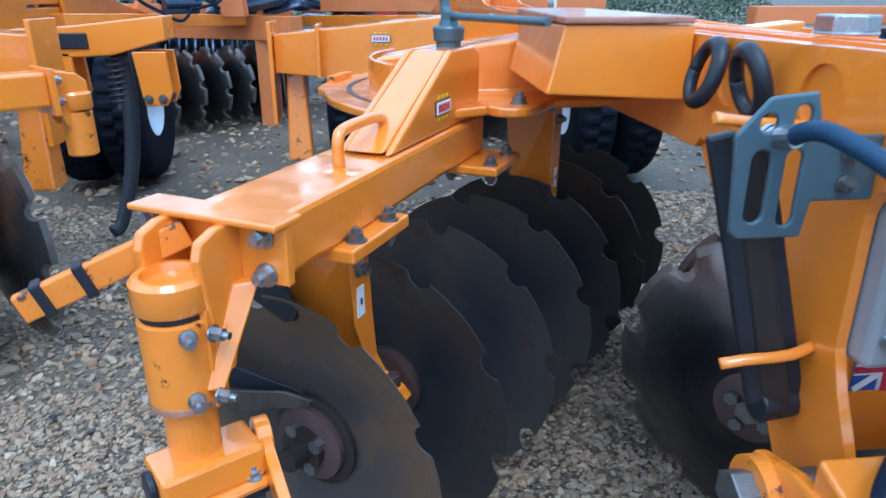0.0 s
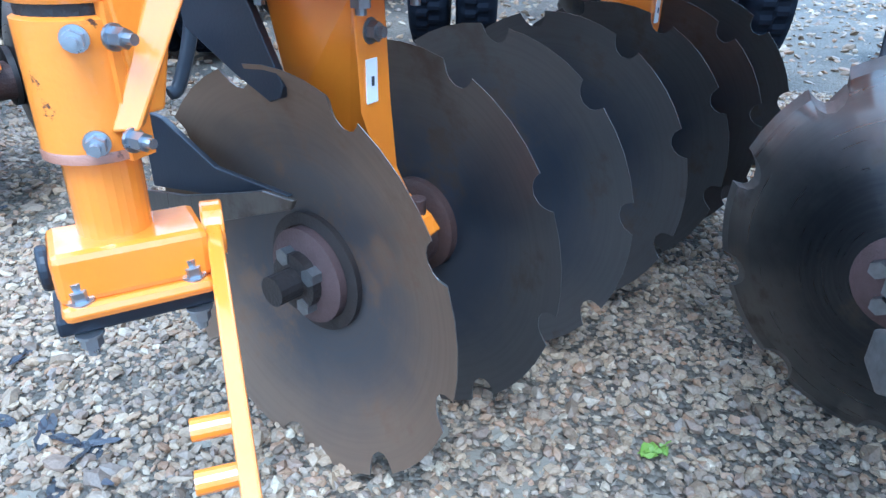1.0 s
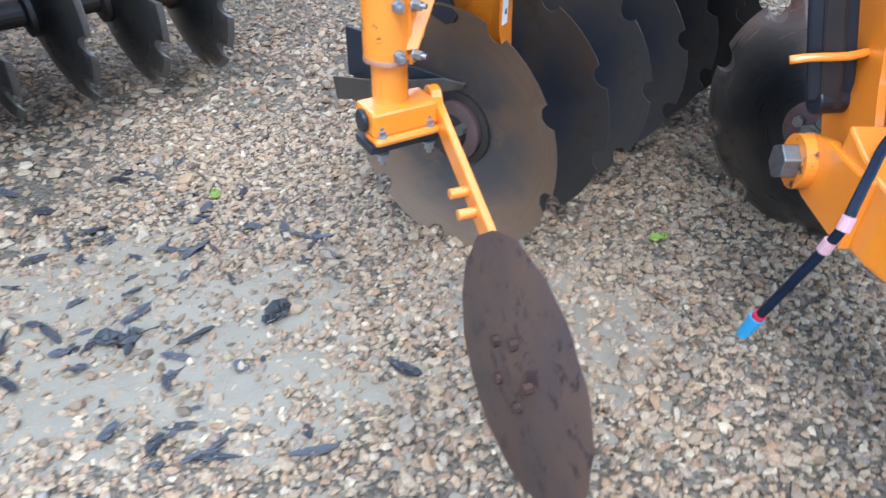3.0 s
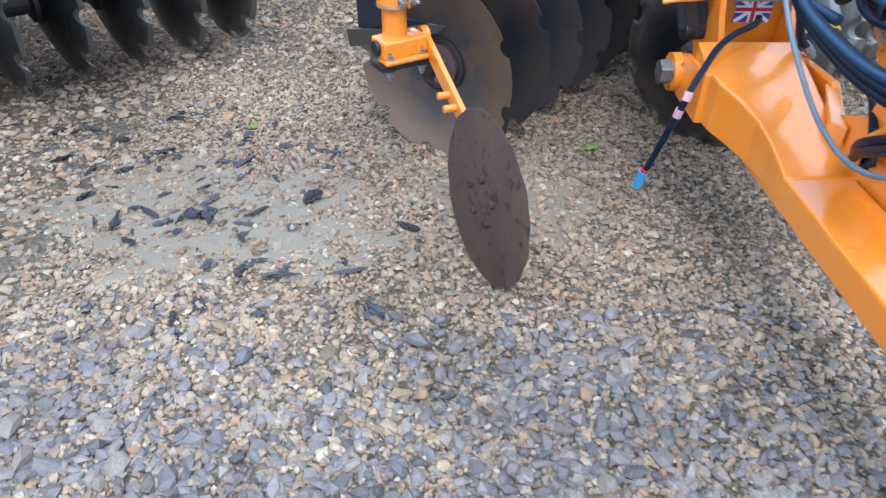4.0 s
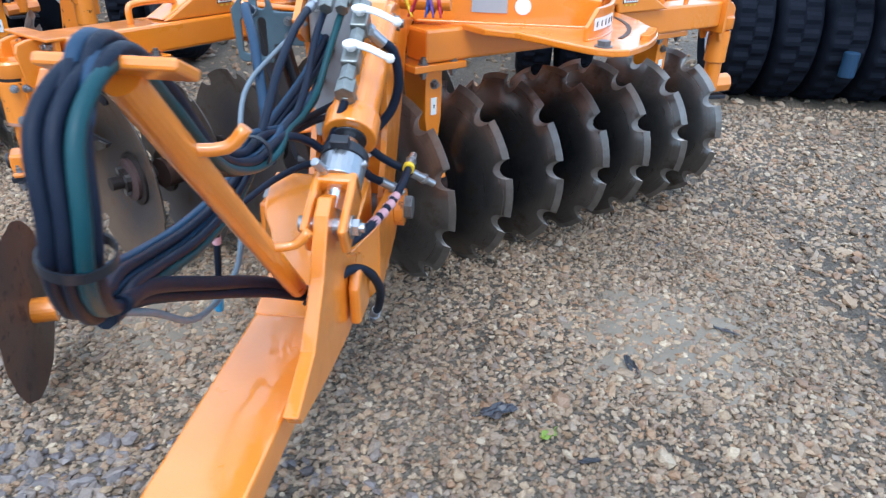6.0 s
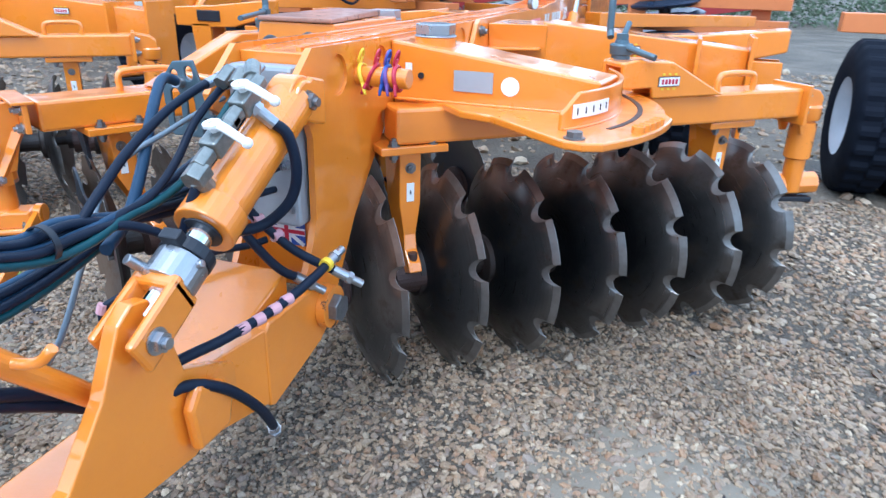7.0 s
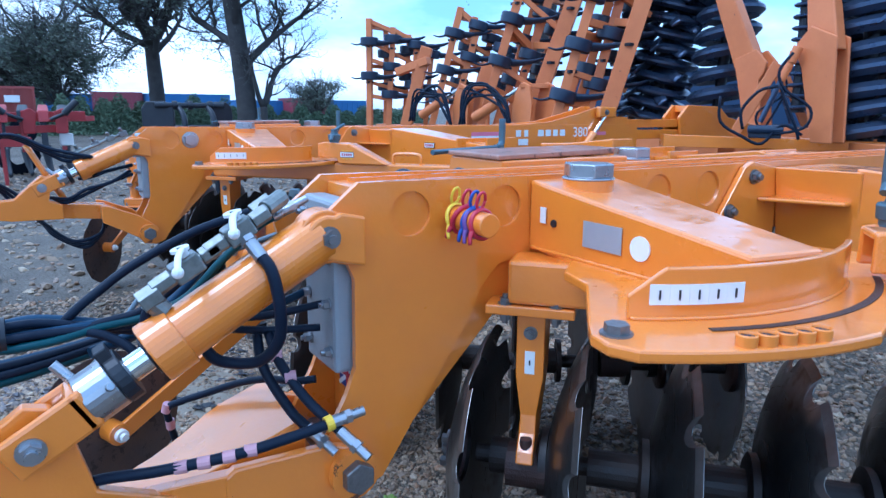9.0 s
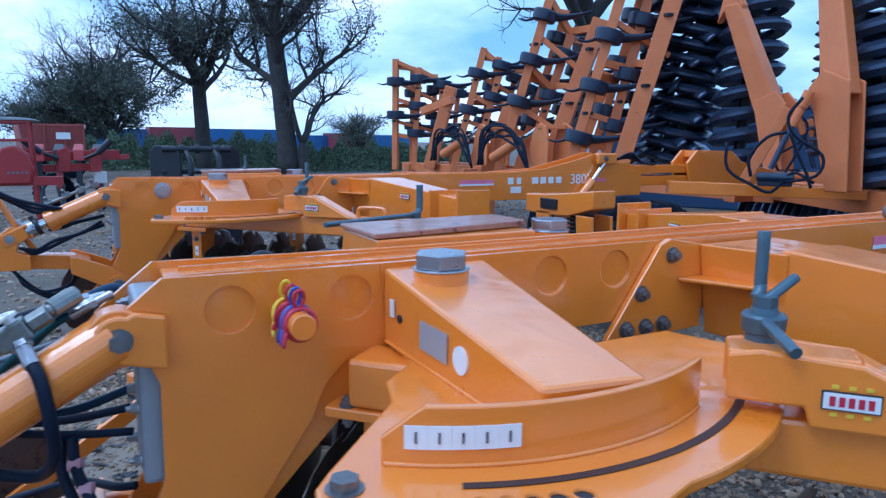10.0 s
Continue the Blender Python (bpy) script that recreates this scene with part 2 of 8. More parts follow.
def prism(bm, pts, lo, hi, axis="x"):
    """A plate with the outline pts, between lo and hi on the axis. x: pts are (y, z); y: (x, z); z: (x, y)."""
    put = {"x": lambda p, v: (v, p[0], p[1]), "y": lambda p, v: (p[0], v, p[1]), "z": lambda p, v: (p[0], p[1], v)}[axis]
    a = [bm.verts.new(put(p, lo)) for p in pts]
    b = [bm.verts.new(put(p, hi)) for p in pts]
    n = len(pts)
    faces = [bm.faces.new(a), bm.faces.new(b)]
    for i in range(n):
        faces.append(bm.faces.new((a[i], a[(i + 1) % n], b[(i + 1) % n], b[i])))
    bmesh.ops.recalc_face_normals(bm, faces=faces)


def smooth_line(pts, steps=6):
    """Catmull-Rom through the points."""
    p = [Vector(q) for q in pts]
    if len(p) < 3:
        return p
    p = [2 * p[0] - p[1]] + p + [2 * p[-1] - p[-2]]
    out = []
    for i in range(1, len(p) - 2):
        for k in range(steps):
            t = k / steps
            a, b, c, d = p[i - 1], p[i], p[i + 1], p[i + 2]
            out.append(0.5 * (2 * b + (c - a) * t + (2 * a - 5 * b + 4 * c - d) * t * t + (3 * b - a - 3 * c + d) * t ** 3))
    out.append(p[-2])
    return out


def tube(bm, pts, r, n=9, steps=6, flat=1.0):
    """A hose or bent bar through the points; r may be a function of 0..1."""
    line = smooth_line(pts, steps) if steps > 1 else [Vector(p) for p in pts]
    rings, side = [], None
    for i, p in enumerate(line):
        d = (line[min(i + 1, len(line) - 1)] - line[max(i - 1, 0)]).normalized()
        if side is None:
            side = d.orthogonal().normalized()
        side = (side - d * side.dot(d)).normalized()
        up = d.cross(side)
        rad = r(i / (len(line) - 1)) if callable(r) else r
        rings.append([bm.verts.new(p + rad * (math.cos(a) * side + flat * math.sin(a) * up)) for a in (2 * math.pi * k / n for k in range(n))])
    for a, b in zip(rings, rings[1:]):
        for k in range(n):
            f = bm.faces.new((a[k], a[(k + 1) % n], b[(k + 1) % n], b[k]))
            f.smooth = True
    bm.faces.new(rings[0][::-1])
    bm.faces.new(rings[-1])


def lathe(bm, profile, o, d, n=32):
    """Turns (radius, height) pairs about the axis d through o."""
    rot, o = frame_of(d), Vector(o)
    turns = [2 * math.pi * k / n for k in range(n)]

    def ring(r, h):
        return [bm.verts.new(o + rot @ Vector((r * math.cos(a), r * math.sin(a), h))) for a in turns]
    a, last = ring(*profile[0]), None
    for p, q in zip(profile, profile[1:]):
        way = math.atan2(q[1] - p[1], q[0] - p[0])
        b = ring(*q)
        for k in range(n):
            f = bm.faces.new((a[k], a[(k + 1) % n], b[(k + 1) % n], b[k]))
            f.smooth = True
        # hard corners of the profile stay crisp
        if last is not None and abs((way - last + math.pi) % (2 * math.pi) - math.pi) > 0.6:
            for k in range(n):
                bm.edges.get((a[k], a[(k + 1) % n])).smooth = False
        a, last = b, way


def treaded(bm, profile, o, d, lugs, depth, width, n=None):
    """A tyre turned about d: the profile's tread rings carry staggered lugs of that depth."""
    n = n or lugs * 4
    rot, o = frame_of(d), Vector(o)
    rings = []
    for i, (r, h) in enumerate(profile):
        row = []
        for k in range(n):
            up = abs(h) < width and (k + (2 if h > 0 else 0)) % 4 < 2
            a = 2 * math.pi * k / n
            q = r + (depth if up else 0.0)
            row.append(bm.verts.new(o + rot @ Vector((q * math.cos(a), q * math.sin(a), h))))
        rings.append(row)
    for i, (a, b) in enumerate(zip(rings, rings[1:])):
        for k in range(n):
            f = bm.faces.new((a[k], a[(k + 1) % n], b[(k + 1) % n], b[k]))
            f.smooth = max(abs(profile[i][1]), abs(profile[i + 1][1])) > width


def bolt(bm, o, d, r=0.014, h=0.012, nut=True):
    """A hexagon head with a washer at o, facing d."""
    o, d = Vector(o), Vector(d).normalized()
    cyl(bm, o, o + d * 0.003, r * 1.3, n=16)
    cyl(bm, o + d * 0.003, o + d * (0.003 + h), r, n=6)
    if nut:
        cyl(bm, o + d * (0.003 + h), o + d * (0.003 + h * 1.7), r * 0.55, n=10)


ROOT = {}


def thing(name, at, label, category, group="", kind=""):
    ob = new(name)
    ob.location = at
    ob.empty_display_size = 0.1
    ROOT[ob] = Matrix.Translation(at).inverted()
    return tagged(ob, label, category, group, kind)


def part(name, bm, mat, parent, label="", bevel=0.0, smooth=False, m=None):
    """Links a bmesh (or a ready mesh) in world coordinates as one mesh under a thing or a part."""
    if isinstance(bm, bmesh.types.BMesh):
        me = bpy.data.meshes.new(name)
        if smooth:
            for f in bm.faces:
                f.smooth = True
        bm.to_mesh(me)
        bm.free()
        for one in (mat if isinstance(mat, (list, tuple)) else [mat]):
            me.materials.append(one)
    else:
        me = bm
    ob = new(name, me)
    ob.parent = parent
    if parent in ROOT:
        ob.matrix_parent_inverse = ROOT[parent]
    if m is not None:
        ob.matrix_basis = m
    if bevel:
        mod = ob.modifiers.new("edge", "BEVEL")
        mod.width, mod.segments, mod.limit_method, mod.angle_limit = bevel, 2, "ANGLE", radians(40)
    return tagged(ob, label)


def single(name, bm, mat, label, category, group="", kind="", bevel=0.0, smooth=False):
    me = bpy.data.meshes.new(name)
    if smooth:
        for f in bm.faces:
            f.smooth = True
    bm.to_mesh(me)
    bm.free()
    for one in (mat if isinstance(mat, (list, tuple)) else [mat]):
        me.materials.append(one)
    ob = new(name, me)
    if bevel:
        mod = ob.modifiers.new("edge", "BEVEL")
        mod.width, mod.segments, mod.limit_method, mod.angle_limit = bevel, 2, "ANGLE", radians(40)
    return tagged(ob, label, category, group, kind)


def B():
    return bmesh.new()


def turn_z(deg):
    return Matrix.Rotation(radians(deg), 3, "Z")


def disc_mesh(name, R=0.335, notches=10, depth=0.055, thick=0.006, notch=0.030, edge=0.026, mat=DISC, back=None):
    """A dished, notched disc; its axis is z, the hollow side up, the rim at z = 0."""
    angles = []
    for k in range(notches):
        c = 2 * math.pi * k / notches
        w = notch / R
        angles += [c + w * s for s in (-1.02, -0.98, -0.8, -0.5, 0, 0.5, 0.8, 0.98, 1.02)]
        gap = 2 * math.pi / notches - 2.04 * w
        angles += [c + 1.02 * w + gap * s / 4 for s in (1, 2, 3)]

    def rim(a):
        step = 2 * math.pi / notches
        off = abs((a + step / 2) % step - step / 2) * R
        return R - (math.sqrt(max(0, notch ** 2 - off ** 2)) * 1.15 if off < notch else 0)

    def sag(r):
        return -depth * (1 - (r / R) ** 2)
    bm = B()
    loops = []
    for face in (0, 1):
        rings = []
        for f in (0.10, 0.28, 0.5, 0.66, 0.78):
            rings.append([bm.verts.new((f * R * math.cos(a), f * R * math.sin(a), sag(f * R) - (thick if face == 0 else 0))) for a in angles])
        inner, outer = [], []
        for a in angles:
            r = rim(a)
            ri = r - edge
            inner.append(bm.verts.new((ri * math.cos(a), ri * math.sin(a), sag(ri) - (thick if face == 0 else 0))))
            outer.append(bm.verts.new((r * math.cos(a), r * math.sin(a), sag(r) - (0.0015 if face == 0 else 0))))
        rings += [inner, outer]
        n = len(angles)
        for i, (p, q) in enumerate(zip(rings, rings[1:])):
            for k in range(n):
                v = (p[k], q[k], q[(k + 1) % n], p[(k + 1) % n])
                fc = bm.faces.new(v if face else v[::-1])
                fc.smooth = i < 5
                fc.material_index = 1 if i == 5 and face == 0 else (2 if back and face == 0 else 0)
        cap = bm.faces.new(rings[0] if face else rings[0][::-1])
        loops.append(outer)
    n = len(angles)
    for k in range(n):
        f = bm.faces.new((loops[0][k], loops[0][(k + 1) % n], loops[1][(k + 1) % n], loops[1][k]))
        f.material_index = 1
    me = bpy.data.meshes.new(name)
    bm.to_mesh(me)
    bm.free()
    me.materials.append(mat)
    me.materials.append(DISC_EDGE)
    if back:
        me.materials.append(back)
    return me



# ---- the large structure: ground ----
GRAVEL = bpy.data.materials.new("gravel_bed")
GRAVEL.use_nodes = True
gn, gl = GRAVEL.node_tree.nodes, GRAVEL.node_tree.links
gb = gn["Principled BSDF"]
gb.inputs["Roughness"].default_value = 0.7
g_co = gn.new("ShaderNodeTexCoord")
g_cell = gn.new("ShaderNodeTexVoronoi")
g_cell.inputs["Scale"].default_value, g_cell.inputs["Randomness"].default_value = 85.0, 1.0
gl.new(g_co.outputs["Object"], g_cell.inputs["Vector"])
g_sep = gn.new("ShaderNodeSeparateColor")
gl.new(g_cell.outputs["Color"], g_sep.inputs["Color"])
g_tone = gn.new("ShaderNodeValToRGB")
while len(g_tone.color_ramp.elements) < 5:
    g_tone.color_ramp.elements.new(0.5)
for e, (p, c) in zip(g_tone.color_ramp.elements, [(0.0, (0.085, 0.066, 0.047)), (0.3, (0.14, 0.113, 0.080)), (0.55, (0.18, 0.148, 0.107)), (0.8, (0.125, 0.104, 0.082)), (1.0, (0.24, 0.20, 0.148))]):
    e.position, e.color = p, (*c, 1)
gl.new(g_sep.outputs["Red"], g_tone.inputs["Fac"])
g_big = gn.new("ShaderNodeTexNoise")
g_big.inputs["Scale"].default_value, g_big.inputs["Detail"].default_value = 1.1, 5.0
gl.new(g_co.outputs["Object"], g_big.inputs["Vector"])
g_wet = gn.new("ShaderNodeValToRGB")
g_wet.color_ramp.elements[0].position, g_wet.color_ramp.elements[0].color = 0.38, (0.55, 0.55, 0.56, 1)
g_wet.color_ramp.elements[1].position, g_wet.color_ramp.elements[1].color = 0.62, (1, 1, 1, 1)
gl.new(g_big.outputs["Fac"], g_wet.inputs["Fac"])
g_mul = gn.new("ShaderNodeMixRGB")
g_mul.blend_type, g_mul.inputs["Fac"].default_value = "MULTIPLY", 1.0
gl.new(g_tone.outputs["Color"], g_mul.inputs["Color1"])
gl.new(g_wet.outputs["Color"], g_mul.inputs["Color2"])
gl.new(g_mul.outputs["Color"], gb.inputs["Base Color"])
g_inv = gn.new("ShaderNodeMath")
g_inv.operation = "SUBTRACT"
g_inv.inputs[0].default_value = 1.0
gl.new(g_cell.outputs["Distance"], g_inv.inputs[1])
g_bump = gn.new("ShaderNodeBump")
g_bump.inputs["Strength"].default_value, g_bump.inputs["Distance"].default_value = 0.9, 0.012
gl.new(g_inv.outputs[0], g_bump.inputs["Height"])
gl.new(g_bump.outputs["Normal"], gb.inputs["Normal"])
bm = B()
bmesh.ops.create_grid(bm, x_segments=40, y_segments=40, size=1.0, matrix=Matrix.Diagonal((600, 600, 1, 1)))
ground = single("ground", bm, GRAVEL, "damp brown and grey gravel yard reaching the horizon", "ground", kind="structure")


# ---- the disc cultivator ----
def sticker(parent, name, c, u, v, w, h, mat, label="", lift=0.0):
    """A flat label of size w x h round c, with its directions u (across) and v (up)."""
    u, v = Vector(u).normalized(), Vector(v).normalized()
    n = u.cross(v).normalized()
    rot = Matrix((u, v, n)).transposed()
    bm = B()
    box(bm, Vector(c) + n * (0.001 + lift), (w, h, 0.002), rot)
    return part(name, bm, mat, parent, label)


def maker_plate(parent, c, u, v, w=0.085, h=0.032):
    """A white label with a red band of plain bars, and yellow dots above and below."""
    u, v = Vector(u).normalized(), Vector(v).normalized()
    st = sticker(parent, "maker_label", c, u, v, w, h, INK, "white and red maker's label with yellow marks")
    sticker(st, "label_field", c, u, v, w * 0.94, h * 0.82, WHITE, lift=0.0022)
    for k in range(5):
        sticker(st, "label_bar", Vector(c) + u * w * (-0.32 + 0.16 * k), u, v, w * 0.10, h * 0.5, RED, lift=0.0036)
    for k in range(3):
        for s in (1, -1):
            sticker(st, "label_mark", Vector(c) + u * w * (-0.28 + 0.28 * k) + v * h * 0.72 * s, u, v, w * 0.12, h * 0.2, YELLOW)
    return st


DISH_R, DISH_L = 0.088, 0.066
DISC_R = disc_mesh("disc", R=0.338, depth=DISH_R, edge=0.019, notch=0.034)
# left discs get near-black backs to darken the view between the right discs
DISC_L = disc_mesh("disc", R=0.328, depth=DISH_L, notches=9, notch=0.029, edge=0.010, mat=DARK_DISC, back=SHAFT)
DISC_FIRST = disc_mesh("disc", R=0.324, depth=DISH_L, notches=9, notch=0.029, edge=0.010, mat=DIRTY_DISC, back=SHAFT)


def gang(rootob, start, ang, count, spacing, mesh, seed, z0=0.332, hollow=False, first=None):
    """A row of notched discs on a shaft; the bulging (or hollow) sides face the low end."""
    u = Vector((math.cos(radians(ang)), math.sin(radians(ang)), 0))
    rng = random.Random(seed)
    s = Vector((start[0], start[1], z0))
    bm = B()
    cyl(bm, s - u * 0.03, s + u * (spacing * (count - 1) + 0.06), 0.024, n=16)
    for i in range(count - 1):
        a = s + u * (spacing * i + 0.01)
        b = s + u * (spacing * (i + 1) - 0.075)
        cyl(bm, a, b, 0.046, n=20)
        cyl(bm, b, b + u * 0.016, 0.080, n=24)
    part("gang_shaft", bm, SHAFT, rootob, "dark rusty shaft with spools between the discs")
    rot = frame_of(-u if hollow else u)
    for i in range(count):
        o = s + u * (spacing * i)
        m = Matrix.Translation(o) @ rot.to_4x4() @ Matrix.Rotation(rng.uniform(0, 6.3), 4, "Z")
        part("disc", first if first and not i else mesh, None, rootob, "brown earth-stained first disc" if first and not i else "", m=m)
        if i:
            q = o + u * (DISH_L - 0.022) if hollow else o - u * (DISH_R + 0.022)
            bm = B()
            lathe(bm, [(0.0, -0.004), (0.074, -0.004), (0.086, 0.002), (0.086, 0.020), (0.0, 0.020)], q, u)
            part("hub_plate", bm, RUST if hollow else SHAFT, rootob, "dull dark clamping plate")
    bm = B()
    e = s + u * (DISH_L - 0.016) if hollow else s - u * (DISH_R - 0.010)
    lathe(bm, [(0.078, 0.004), (0.078, -0.016), (0.054, -0.024), (0.0, -0.024)], e, u)
    fl = part("hub_flange", bm, HUB_RUST, rootob, "rusty hub flange")
    # black ring that paints the shade round the flange
    bm = B()
    lathe(bm, [(0.080, 0.014), (0.098, 0.012), (0.098, 0.000), (0.080, -0.004)], e, u)
    part("grease_ring", bm, SHAFT, fl, "black ring drawn as the shade round the flange")
    bm = B()
    cyl(bm, e - u * 0.040, e - u * 0.022, 0.027, n=6)
    cyl(bm, e - u * 0.046, e - u * 0.040, 0.017, n=12)
    part("hub_nut", bm, BOLT_DARK, fl, "worn hexagon hub nut")
    for k in range(4):
        a = k * math.pi / 2 + 0.5
        off = rot @ Vector((0.041 * math.cos(a), 0.041 * math.sin(a), 0))
        bm = B()
        cyl(bm, e + off - u * 0.042, e + off - u * 0.018, 0.0145, n=6)
        part("hub_bolt", bm, BOLT_DARK, fl)
    return s, u


def arm_beam(rootob, a, b, w=0.125, h=0.105, ztop=0.875):
    """The square-tube arm above a gang, from a to b in plan."""
    a, b = Vector((*a, ztop - h / 2)), Vector((*b, ztop - h / 2))
    d = (b - a).normalized()
    bm = B()
    box(bm, (a + b) / 2, ((b - a).length, w, h), turn_z(math.degrees(math.atan2(d.y, d.x))))
    return part("arm_beam", bm, ORANGE, rootob, "orange square-tube arm", bevel=0.010)


def leg(rootob, at, ang, ztop, side=1, flange=(0.21, 0.20), rake=0.0, out=0.0, wide=0.080):
    """A leg plate: flange and bolts above, tapering to a hooked foot at the bearing."""
    u = turn_z(ang)
    o = Vector((at[0], at[1], 0))
    bm = B()
    box(bm, o + u @ Vector((0, -out * side, ztop - 0.012)), (*flange, 0.024), u)
    fl = part("leg_flange", bm, ORANGE, rootob, bevel=0.004)
    for sx in (-0.06, 0.06):
        for sy in (-flange[1] * 0.4, flange[1] * 0.4):
            p = o + u @ Vector((sx, sy - out * side, 0))
            for z, d, r in ((ztop, 1, 0.014), (ztop - 0.024, -1, 0.013)):
                bm = B()
                bolt(bm, p + Vector((0, 0, z)), (0, 0, d), r)
                part("flange_bolt", bm, BOLT_DARK, fl)
    bm = B()
    prof = [(wide, ztop - 0.024), (-0.060, ztop - 0.024), (-0.058, 0.58), (-0.056, 0.48), (-0.066, 0.435), (-0.100, 0.402), (-0.112, 0.375), (-0.07, 0.358),
            (-0.03, 0.38), (0.010, 0.46), (wide - 0.025, 0.565)]
    verts = []
    for s in (-0.034, 0.034):
        verts.append([bm.verts.new(o + u @ Vector((s * (1.0 if z > 0.52 else 0.62) + rake * max(0.0, 0.60 - z), y * side, z))) for y, z in prof])
    n = len(prof)
    fs = [bm.faces.new(verts[0]), bm.faces.new(verts[1])]
    for k in range(n):
        fs.append(bm.faces.new((verts[0][k], verts[0][(k + 1) % n], verts[1][(k + 1) % n], verts[1][k])))
    bmesh.ops.recalc_face_normals(bm, faces=fs)
    lg = part("leg", bm, ORANGE, rootob, "tapered orange leg with a hooked foot", bevel=0.004)
    away = u @ Vector((0, -side, 0))
    bm = B()
    bolt(bm, o + u @ Vector((0.0, -0.058 * side, ztop - 0.075)), away, 0.013)
    part("leg_bolt", bm, BOLT_DARK, lg)
    bm = B()
    cyl(bm, o + u @ Vector((-0.05 + rake * 0.25, -0.03 * side, 0.330)), o + u @ Vector((0.05 + rake * 0.25, -0.03 * side, 0.330)), 0.055, n=24)
    part("bearing", bm, RUST, lg, "rusty bearing housing")
    bm = B()
    c0 = o + u @ Vector((rake * 0.21, -0.082 * side, 0.385))
    cyl(bm, c0, c0 + Vector((0, 0, 0.045)), 0.015, n=14)
    part("foot_bolt", bm, RUST, lg, "rusty bolt in the hooked foot", bevel=0.002)
    at0 = o + u @ Vector((0.0, -0.0585 * side, 0.618))
    st = sticker(lg, "sticker", at0, u @ Vector((side, 0, 0)), (0, 0, 1), 0.024, 0.058, WHITE, "small white sticker")
    sticker(st, "sticker_mark", at0, u @ Vector((side, 0, 0)), (0, 0, 1), 0.004, 0.012, INK, lift=0.002)
    return lg


def arc_pts(c, r, a0, a1, step=5):
    n = max(2, int(abs(a1 - a0) / step) + 1)
    return [(c[0] + r * math.cos(radians(a0 + (a1 - a0) * k / (n - 1))), c[1] + r * math.sin(radians(a0 + (a1 - a0) * k / (n - 1)))) for k in range(n)]


def hexa(bm, top, bot):
    """A closed solid between two quads."""
    va, vb = [bm.verts.new(p) for p in top], [bm.verts.new(p) for p in bot]
    n = len(top)
    fs = [bm.faces.new(va), bm.faces.new(vb[::-1])] + [bm.faces.new((va[i], vb[i], vb[(i + 1) % n], va[(i + 1) % n])) for i in range(n)]
    bmesh.ops.recalc_face_normals(bm, faces=fs)


